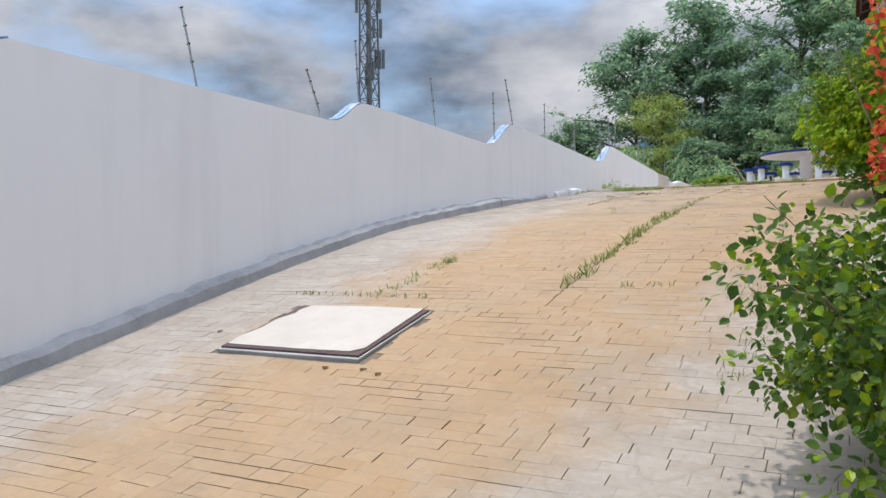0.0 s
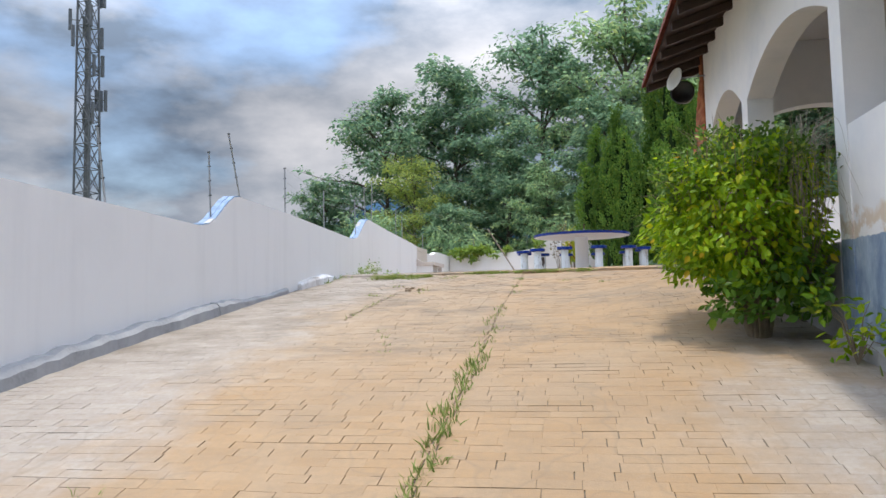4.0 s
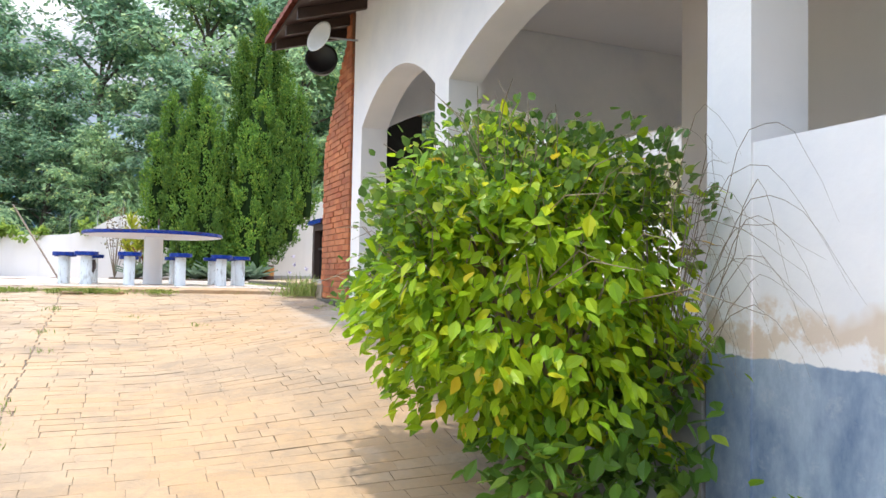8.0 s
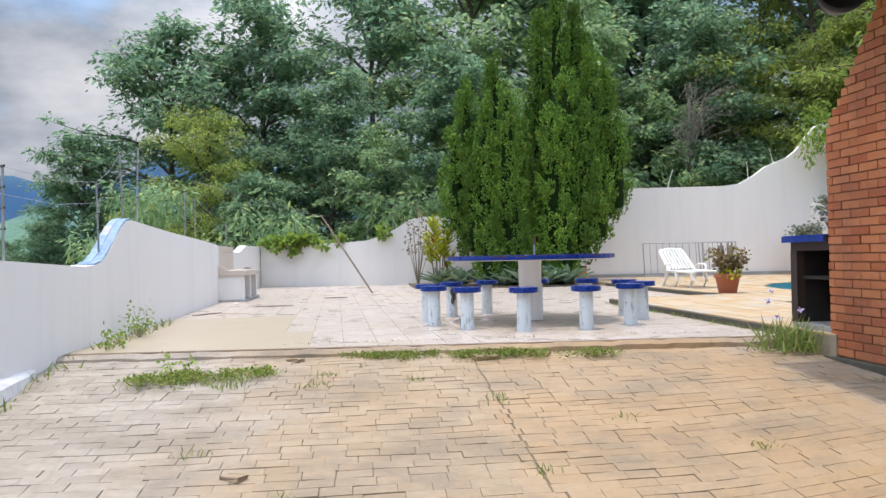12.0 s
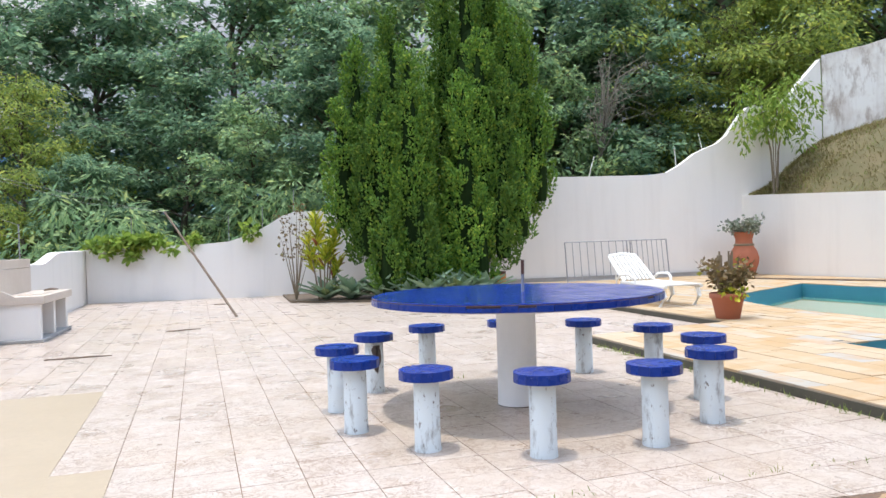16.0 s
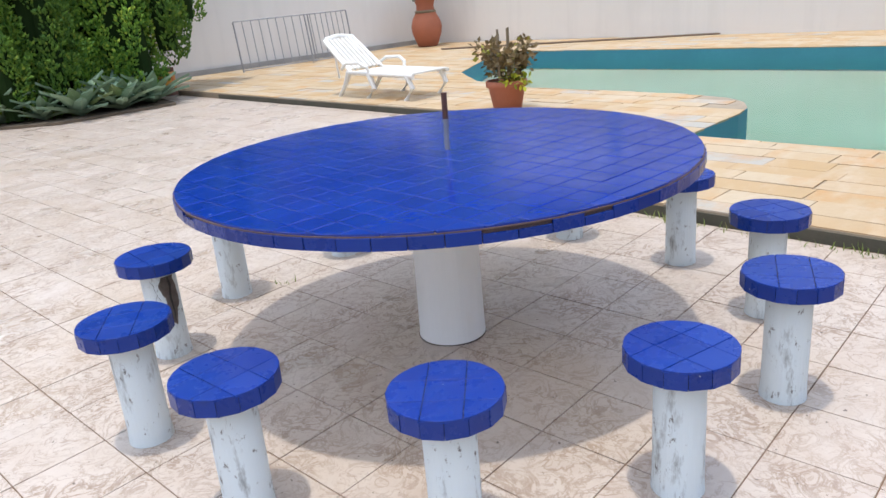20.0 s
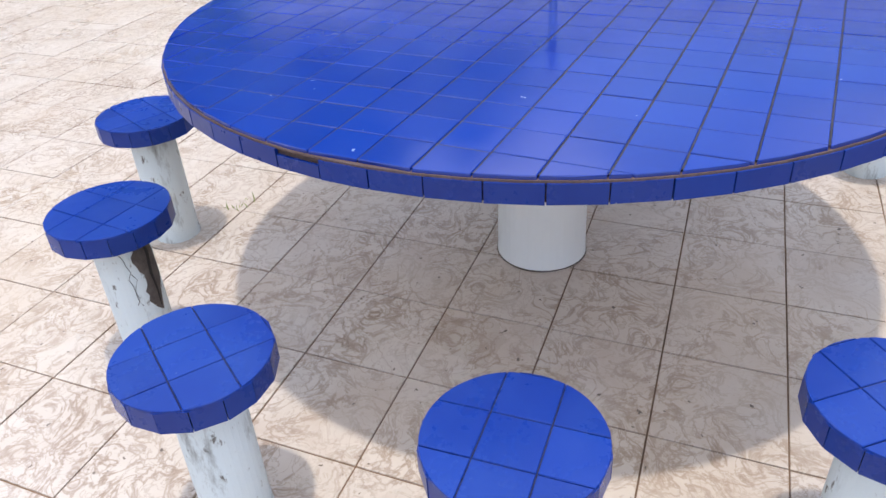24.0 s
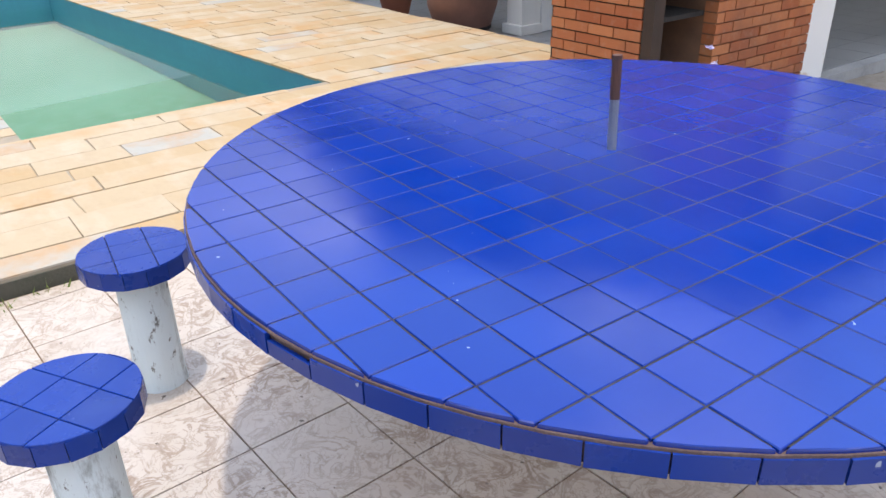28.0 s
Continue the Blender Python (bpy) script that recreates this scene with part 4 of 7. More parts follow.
def tile_piece(poly, z0, z1):
    """A flat tile with slightly worn edges from a 2D outline."""
    cx, cy = sum(p[0] for p in poly) / len(poly), sum(p[1] for p in poly) / len(poly)
    bm = bmesh.new()
    a = [bm.verts.new((x, y, z0)) for x, y in poly]
    b = [bm.verts.new((x, y, z1 - 0.0017)) for x, y in poly]
    ins = []
    for x, y in poly:
        d = max(1e-4, math.hypot(x - cx, y - cy))
        s = 1 - min(0.4, 0.0019 / d)
        ins.append(bm.verts.new((cx + (x - cx) * s, cy + (y - cy) * s, z1)))
    n = len(poly)
    for k in range(n):
        bm.faces.new((a[k], a[(k + 1) % n], b[(k + 1) % n], b[k]))
        bm.faces.new((b[k], b[(k + 1) % n], ins[(k + 1) % n], ins[k]))
    bm.faces.new(ins)
    return bm


def tiled_disc(parent, r, z, pitch, turn, off, gap=0.0025, near=None, seed=1, mat=M_BLUE):
    """Square tiles cut to a disc; near: the most that stay pieces of their own."""
    rnd = random.Random(seed)
    rim = circle_poly(r, 72)
    c, s = math.cos(turn), math.sin(turn)
    n = int(r / pitch) + 2
    made = 0
    rest = bmesh.new()
    cells = sorted(((i, j) for i in range(-n, n + 1) for j in range(-n, n + 1)), key=lambda q: q[0] * 1.0 - q[1] * 0.2)
    for i, j in cells:
        x0, y0 = off[0] + i * pitch, off[1] + j * pitch
        sq = [(x0 + gap, y0 + gap), (x0 + pitch - gap, y0 + gap), (x0 + pitch - gap, y0 + pitch - gap), (x0 + gap, y0 + pitch - gap)]
        sq = [(c * x - s * y, s * x + c * y) for x, y in sq]
        p = clip_convex(sq, rim)
        if len(p) < 3 or area2(p) < 0.00012:
            continue
        dz = rnd.uniform(-0.0006, 0.0008)
        bm = tile_piece(p, z - 0.008, z + dz)
        if near is None or made < near:
            part("tile", bm, mat, parent)
        else:
            me = bpy.data.meshes.new("t")
            bm.to_mesh(me)
            bm.free()
            rest.from_mesh(me)
            bpy.data.meshes.remove(me)
        made += 1
    if near is not None and made > near:
        tagged(part("tiles", rest, mat, parent), kind="stuff")
    else:
        rest.free()


def rim_tiles(parent, r, z0, z1, count, seed=2, chipped=(), gap=0.0015):
    rnd = random.Random(seed)
    step = 2 * math.pi / count
    for k in range(count):
        a0, a1 = k * step + gap / r, (k + 1) * step - gap / r
        dr = rnd.uniform(-0.001, 0.0015)
        top = z1 - (0.012 if k in chipped else 0)
        pts = [((r + dr) * math.cos(a0), (r + dr) * math.sin(a0)), ((r + dr) * math.cos(a1), (r + dr) * math.sin(a1)),
               ((r - 0.008) * math.cos(a1), (r - 0.008) * math.sin(a1)), ((r - 0.008) * math.cos(a0), (r - 0.008) * math.sin(a0))]
        bm = extrude_poly([(x, y, z0) for x, y in pts], (0, 0, top - z0))
        part("rim_tile", bm, M_DUSTBLUE, parent)


M_CORE = simple("broken_concrete", (0.16, 0.135, 0.12), (0.07, 0.055, 0.05), 30, 0.95, bump=0.9)


def build_table():
    t = thing("round_table", "large round table topped with cobalt-blue glazed tiles on a white column", "table", pose(*TABLE))
    part("tabletop", lathe([(1.0, TTOP - 0.05), (1.0305, TTOP - 0.047), (1.0305, TTOP - 0.0085), (1.0362, TTOP - 0.0075), (1.0355, TTOP - 0.0035), (1.0305, TTOP - 0.0032), (0.5, TTOP - 0.004), (0.02, TTOP - 0.004)], 72), M_RIMGROUT, t, "cement slab with dark joints")
    part("underside", lathe([(0.9, TTOP - 0.06), (0.98, TTOP - 0.058), (1.02, TTOP - 0.0505)], 72), M_WALL, t, "white painted underside")
    part("column", lathe([(0.147, 0.0), (0.145, 0.02), (0.141, 0.3), (0.142, TTOP - 0.06)], 40, 0.006), M_COLUMN, t, "thick white painted column")
    part("worn_foot", lathe([(0.1465, 0.0), (0.1485, 0.002), (0.148, 0.004), (0.1462, 0.006)], 40, 0.010), M_CORE, t, "chipped dark ring at the column's foot")
    top = part("tile_field", lathe([(1.02, TTOP - 0.003), (1.026, TTOP + 0.0018), (0.3, TTOP + 0.0026)], 72), M_TGROUT, t)
    # one corner of the tile grid, in the grid's own turned axes
    tiled_disc(t, 1.0325, TTOP + 0.004, 0.1065, radians(-1.4), (-0.7087 % 0.1065, 0.4258 % 0.1065), gap=0.0017, near=295)
    rim_tiles(t, 1.039, TTOP - 0.047, TTOP - 0.0075, 62, chipped=(17, 29, 40, 41, 43, 52))
    pole = part("umbrella_sleeve", tube([(0.06, 0.0, TTOP), (0.063, 0.0, TTOP + 0.13)], 0.0118, 12), M_STEEL, t, "grey metal tube")
    part("rusty_end", tube([(0.063, 0.0, TTOP + 0.13), (0.065, 0.0, TTOP + 0.235)], 0.0121, 12), M_RUST, pole, "rusty tube end")
    return t


build_table()


def build_stool(name, broken):
    s = thing(name, "round stool with blue tiled seat on a peeling white pipe" if not broken else "round blue-tiled stool with a broken cracked column", "stool", group="stools round the table")
    part("seat", lathe([(0.132, 0.408), (0.150, 0.411), (0.150, 0.4615), (0.02, 0.464)], 48), M_TGROUT, s)
    tiled_disc(s, 0.1560, 0.466, 0.1065, radians(20), (-0.16, -0.045), gap=0.0010, seed=5, mat=M_DUSTBLUE)
    rim_tiles(s, 0.1585, 0.412, 0.4615, 16, seed=7, gap=0.0009)
    part("column", lathe([(0.078, 0.0), (0.077, 0.012), (0.0745, 0.05), (0.0735, 0.407)], 32, 0.008), M_POST, s, "flaking white pipe column")
    if broken:
        rnd = random.Random(3)
        # a long gash where the shell has burst off, rough inside
        n, hgt = 7, 14
        ring = []
        bm = bmesh.new()
        for k in range(hgt + 1):
            z = 0.38 - 0.225 * k / hgt
            wide = 26 * math.sin(math.pi * min(1.0, 0.28 + 0.72 * k / hgt)) ** 0.7 + 1.5
            mid_a = -150 - 6 * math.sin(k * 0.7)
            ring.append([bm.verts.new(((0.0752 + (0.0015 if 0 < q < n - 1 else 0) + rnd.uniform(-0.001, 0.0016)) * math.cos(w), (0.0752 + (0.0015 if 0 < q < n - 1 else 0) + rnd.uniform(-0.001, 0.0016)) * math.sin(w), z))
                         for q in range(n) for w in [radians(mid_a + wide * (2 * q / (n - 1) - 1) * (1 + 0.16 * rnd.uniform(-1, 1)))]])
        for a, b in zip(ring, ring[1:]):
            for q in range(n - 1):
                bm.faces.new((a[q], a[q + 1], b[q + 1], b[q]))
        core = part("exposed_core", bm, M_CORE, s, "bare crumbling concrete core")
        part("split", tube([(0.0775 * math.cos(radians(a)), 0.0775 * math.sin(radians(a)), z) for a, z in ((-152, 0.38), (-148, 0.34), (-153, 0.28), (-149, 0.22), (-151, 0.17))], [0.004, 0.005, 0.0045, 0.003, 0.001], 5), M_SOOT, core)
        for z0, a0, n in ((0.37, -212, 9), (0.30, -196, 6)):
            a, pts = a0, []
            for k in range(n):
                a += rnd.uniform(-9, 9)
                pts.append((0.0746 * math.cos(radians(a)), 0.0746 * math.sin(radians(a)), z0 - 0.021 * k))
            part("crack", tube(pts, 0.0008, 4), M_SOOT, s)
    return s


# where each stool stands, from the broken one on
STOOLS = ((-2.124, 20.865), (-2.503, 20.272), (-2.482, 19.627), (-2.164, 19.05), (-1.603, 18.688), (-0.927, 18.656), (-0.319, 18.984), (0.041, 19.572), (0.072, 20.29), (-0.235, 20.925), (-0.852, 21.249), (-1.584, 21.24))


def place_stools():
    whole = broken = None
    for k, (x, y) in enumerate(STOOLS):
        if k == 0:
            m = pose(x, y, TZ, 0, 0, 66)
            if broken is None:
                broken = build_stool("stool", True)
                broken.matrix_basis = m
            else:
                copy_thing(broken, m)
        else:
            m = pose(x, y, TZ, 0, 0, 37 * k)
            if whole is None:
                whole = build_stool("stool", False)
                whole.matrix_basis = m
            else:
                copy_thing(whole, m)


place_stools()


# ---------------------------------------------------------------- foliage helpers
LEAF_LONG = ([(0, 0, 0), (0.3, 0.36, 0.03), (0.68, 0.30, 0.0), (1.0, 0, -0.10), (0.68, -0.30, 0.0), (0.3, -0.36, 0.03), (0.33, 0, -0.05), (0.68, 0, -0.07)],
             [(0, 6, 1), (1, 6, 7, 2), (2, 7, 3), (0, 5, 6), (5, 4, 7, 6), (4, 3, 7)])
LEAF_FLAT = ([(0, 0, 0), (0.5, 0.34, 0.05), (1, 0, 0), (0.5, -0.34, 0.05)], [(0, 3, 2, 1)])
LEAF_OVAL = ([(0, 0, 0), (0.22, 0.20, 0.03), (0.5, 0.27, 0.02), (0.8, 0.13, -0.03), (1.0, 0, -0.10), (0.8, -0.13, -0.03), (0.5, -0.27, 0.02), (0.22, -0.20, 0.03), (0.25, 0, -0.03), (0.55, 0, -0.05)],
             [(0, 8, 1), (1, 8, 9, 2), (2, 9, 3), (3, 9, 4), (0, 7, 8), (7, 6, 9, 8), (6, 5, 9), (5, 4, 9)])
BLADE = ([(0, 0.05, 0), (0, -0.05, 0), (0.5, -0.045, 0.1), (0.5, 0.045, 0.1), (1, 0, -0.05)], [(0, 1, 2, 3), (3, 2, 4)])


# a small closed bud: root, ring of three, tip
KNOB = ([(0, 0, 0), (0.42, 0.26, -0.15), (0.42, -0.26, -0.15), (0.42, 0, 0.30), (1, 0, 0)], [(0, 2, 1), (0, 1, 3), (0, 3, 2), (4, 1, 2), (4, 3, 1), (4, 2, 3)])


def unit(a):
    return a / np.maximum(1e-6, np.linalg.norm(a, axis=-1, keepdims=True))


def leaves(name, P, D, size, mat, parent=None, shape=LEAF_FLAT, aspect=1.0, rng=None, up=None, label=""):
    """One mesh of many leaves: places, ways, lengths."""
    rng = rng or np.random.default_rng(1)
    P, D = np.asarray(P, float), unit(np.asarray(D, float))
    n = len(P)
    size = np.broadcast_to(np.asarray(size, float), (n,))
    U = unit(rng.normal(size=(n, 3)) * 0.55 + (np.array([0, 0, 1.0]) if up is None else up))
    S = unit(np.cross(D, U))
    W = np.cross(S, D)
    T = np.array(shape[0], float)
    V = P[:, None] + size[:, None, None] * (T[None, :, :1] * D[:, None] + aspect * T[None, :, 1:2] * S[:, None] + T[None, :, 2:] * W[:, None])
    k = len(T)
    faces = [tuple(i * k + v for v in f) for i in range(n) for f in shape[1]]
    return raw(name, V.reshape(-1, 3), faces, mat, parent, label)


def clumps(rng, centres, radii, per, flat=0.6):
    """Leaf places round the centres, denser at the outside, with outward ways."""
    P, D = [], []
    for c, r in zip(centres, radii):
        q = unit(rng.normal(size=(per, 3))) * (rng.random((per, 1)) ** 0.45)
        P.append(np.asarray(c) + q * r * np.array([1, 1, flat]))
        D.append(unit(q + rng.normal(size=(per, 3)) * 0.5 + np.array([0, 0, -0.15])))
    return np.concatenate(P), np.concatenate(D)


def build_tree(name, label, height, spread, seed, mat, limbs=26, leaf=0.2, base=0.25, droop=0.25, sprays=3):
    """A broad-leaved tree: tapered trunk, rising limbs, and flat feathery sprays set along their branchlets."""
    rng, rnd = np.random.default_rng(seed), random.Random(seed)
    t = thing(name, label, "tree", group="trees behind the wall")
    bm = bmesh.new()
    lean = Vector((rnd.uniform(-0.06, 0.06), rnd.uniform(-0.06, 0.06), 1))

    def stem(q):
        return lean * (height * 0.86 * q) + Vector((0.30 * math.sin(5 * q + seed), 0.25 * math.cos(4 * q), 0)) * q

    steps = (0, 0.2, 0.4, 0.6, 0.8, 1)
    add_tube(bm, [stem(q) for q in steps], [0.0145 * height * (1 - 0.88 * q) + 0.02 for q in steps], 8)
    P, D = [], []
    for k in range(limbs):
        q = base + (1 - base) * (k + 0.5) / limbs
        a = 2.4 * k + rnd.uniform(-0.5, 0.5)
        full = math.sin(math.pi * min(1, 0.22 + 0.80 * (q - base) / (1 - base))) ** 0.75
        reach = spread * full * rnd.uniform(0.55, 1.12)
        rise = height * 0.86 * (0.05 + 0.14 * q) * rnd.uniform(0.5, 1.3)
        p0 = stem(max(0.16, q * 0.97))
        way = Vector((math.cos(a), math.sin(a), 0))
        end = p0 + way * reach + Vector((0, 0, rise))
        m = p0.lerp(end, 0.5) + Vector((0, 0, 0.22 * rise))
        add_tube(bm, [p0, m, end], [0.0052 * height, 0.05, 0.015], 5)
        for i in range(7):
            u = 0.25 + 0.75 * (i + rnd.random()) / 7
            root = p0.lerp(m, 2 * u) if u < 0.5 else m.lerp(end, 2 * u - 1)
            b = a + (1 if i % 2 else -1) * rnd.uniform(0.3, 1.5)
            tip = root + Vector((math.cos(b), math.sin(b), rnd.uniform(-0.1, 0.45))) * rnd.uniform(0.4, 1.15) * spread * 0.28
            add_tube(bm, [root, tip], [0.022, 0.008], 3)
            for c in range(sprays):
                ctr = np.array(root.lerp(tip, 0.3 + c / sprays)) + rng.normal(size=3) * 0.14
                n = 41
                rad = spread * rnd.uniform(0.075, 0.145)
                ang = rng.random(n) * 2 * np.pi
                r = rad * np.sqrt(rng.random(n))
                x, y = r * np.cos(ang), r * np.sin(ang)
                z = rng.normal(size=n) * 0.11 - droop * r * r / rad + rng.uniform(-0.25, 0.25) * x + rng.uniform(-0.25, 0.25) * y
                P.append(ctr + np.stack([x, y, z], -1))
                D.append(np.stack([np.cos(ang), np.sin(ang), -droop * 1.6 * r / rad], -1) + rng.normal(size=(n, 3)) * 0.4)
    part("trunk", bm, M_BARK, t)
    P, D = np.concatenate(P), np.concatenate(D)
    leaves("crown", P, D, leaf * rng.uniform(0.6, 1.4, len(P)), mat, t, rng=rng, aspect=0.62)
    return t


def forest():
    protos = [build_tree("tree", "tall broad-leaved tree with a layered dark green crown", 13, 4.9, 5, L_TREE, 32, 0.25, 0.2, 0.25, 2),
              build_tree("tree", "tall spreading tree with airy pale green foliage", 13, 5.0, 9, L_TREE2, 30, 0.25, 0.2, 0.45, 2),
              build_tree("tree", "bushy broad-leaved tree with a dense green crown", 12, 4.6, 14, L_TREE, 32, 0.235, 0.06, 0.3),
              build_tree("tree", "feathery tree with drooping yellow-green sprays", 12, 5.0, 23, L_TREE3, 30, 0.19, 0.1, 0.6)]
    back = [(-12.0, 46, 0, 1.16), (-15.6, 46.5, 2, 0.8), (-7.4, 46.5, 2, 1.22), (-2.8, 47, 0, 1.28), (1.5, 46, 1, 1.36), (6, 46, 0, 1.42), (10.5, 44, 2, 1.5), (14.5, 42, 0, 1.4), (-18.5, 48, 2, 0.5)]
    front = [(18.5, 40, 1, 1.4), (23, 37, 2, 1.4), (-4.8, 41, 2, 0.8), (0.5, 40, 2, 0.85), (5.5, 39.5, 1, 0.95), (10, 38.5, 2, 0.98), (14, 37, 3, 1.05), (18, 35, 3, 1.0), (-9.2, 41, 3, 0.7), (27, 32, 0, 1.2), (-7, 38.6, 2, 0.46), (-2.5, 38.6, 1, 0.56), (2.8, 38.2, 2, 0.62), (7.6, 37.6, 1, 0.66), (13.2, 35.6, 3, 0.64)]
    far = [(-26, 62, 2, 0.45), (-33, 66, 2, 0.42), (-21, 58, 2, 0.44), (-40, 62, 2, 0.36), (-29, 56, 0, 0.36)]
    seen = set()
    rnd = random.Random(8)
    for x, y, k, s in back + front + far:
        z = 1.6 if x > -12 else 0.2
        if x > 12:
            z = 4.5
        m = pose(x, y, z, 0, 0, rnd.uniform(0, 360))
        if k in seen:
            t = copy_thing(protos[k], m)
        else:
            t = protos[k]
            t.matrix_basis = m
            seen.add(k)
        t.scale = (s, s, s)


forest()


def build_undergrowth():
    """Creepers and scrub that fill the space over the back wall."""
    rng = np.random.default_rng(17)
    cs, rs = [], []
    for k in range(150):
        x = -12 + 24 * rng.random()
        y = 35.2 + 2.8 * rng.random()
        cs.append((x, y, 2.8 + 3.6 * rng.random() ** 1.3 + 0.1 * max(0, x)))
        rs.append(0.5 + 0.6 * rng.random())
    P, D = clumps(rng, cs, rs, 120, 0.8)
    D[:, 2] -= 0.7
    ob = leaves("undergrowth", P, D, 0.30 * rng.uniform(0.5, 1.3, len(P)), L_TREE2, rng=rng, aspect=0.42)
    tagged(ob, "dense green scrub and creepers behind the wall", "undergrowth", kind="stuff")
    cs = [(-6.35 + 2.5 * rng.random(), 33.78 + 0.3 * rng.random(), 4.42 + 0.14 * rng.random()) for k in range(22)] + [(-5.4, 33.72, 4.3), (-5.35, 33.7, 4.16), (-5.9, 33.76, 4.27), (-4.55, 33.62, 4.3), (-2.72, 33.38, 4.75), (-2.75, 33.36, 4.62)]
    P, D = clumps(rng, cs, [0.20] * len(cs), 34, 0.6)
    ob = leaves("creeper", P, D, 0.15 * rng.uniform(0.7, 1.3, len(P)), L_VINE, rng=rng, shape=LEAF_LONG)
    tagged(ob, "bright green creeper spilling over the garden wall", "creeper", kind="stuff")
    # thin tree hanging over the corner of the retaining wall
    t = thing("sapling", "slender sapling with drooping leaves on the bank", "sapling", pose(10.48, 31.25, 5.35))
    tips = []
    for k in range(6):
        a = 1.05 * k + 0.3
        top = 2.0 + 0.35 * (k % 3)
        tip = Vector((1.0 * math.cos(a), 0.6 * math.sin(a), top - 0.25))
        line = [Vector((0.05 * math.cos(a), 0.05 * math.sin(a), -0.1)), Vector((tip.x * 0.12, tip.y * 0.12, 1.0)), Vector((tip.x * 0.45, tip.y * 0.45, top)), tip, tip + Vector((tip.x * 0.12, 0, -0.45))]
        part("stem", tube(line, [0.016, 0.012, 0.008, 0.005, 0.003], 5), M_TWIG, t)
        tips += [line[1].lerp(line[2], 0.6), line[2], line[2].lerp(tip, 0.5), tip, line[4]]
    P, D = clumps(rng, tips, [0.31] * len(tips), 62, 1.3)
    D[:, 2] -= 1.0
    leaves("foliage", P, D, 0.17 * rng.uniform(0.6, 1.3, len(P)), L_VINE, t, rng=rng, aspect=0.55)
    t = thing("bare_tree", "leafless tangled grey branches among the trees", "tree", pose(7.6, 36.0, 2.0))
    part("trunk", tube([(0, 0, -0.2), (0.15, 0, 3.0), (0.5, -0.2, 6.0)], [0.09, 0.07, 0.05], 7), M_BARK, t)
    rnd = random.Random(41)
    for k in range(34):
        root = Vector((0.5, -0.2, 6.0)).lerp(Vector((0.3, -0.1, 4.5)), rnd.random())
        run, lift = Vector((rnd.uniform(-1.0, 2.4), rnd.uniform(-0.9, 0.2), 0)), rnd.uniform(0.6, 2.4)
        line = [root, root + run * 0.3 + Vector((0, 0, lift * 0.8)), root + run * 0.7 + Vector((0, 0, lift)), root + run + Vector((rnd.uniform(-0.2, 0.2), 0, lift * rnd.uniform(0.4, 0.9)))]
        bm = tube(line, [0.022, 0.014, 0.010, 0.004], 5)
        for q in range(5):
            p = line[1 + q % 2].lerp(line[2 + q % 2], rnd.random())
            add_tube(bm, [p, p + Vector((rnd.uniform(-0.5, 0.6), rnd.uniform(-0.3, 0.1), rnd.uniform(-0.3, 0.4)))], [0.007, 0.003], 4)
        part("branch", bm, M_PALETWIG, t)


build_undergrowth()


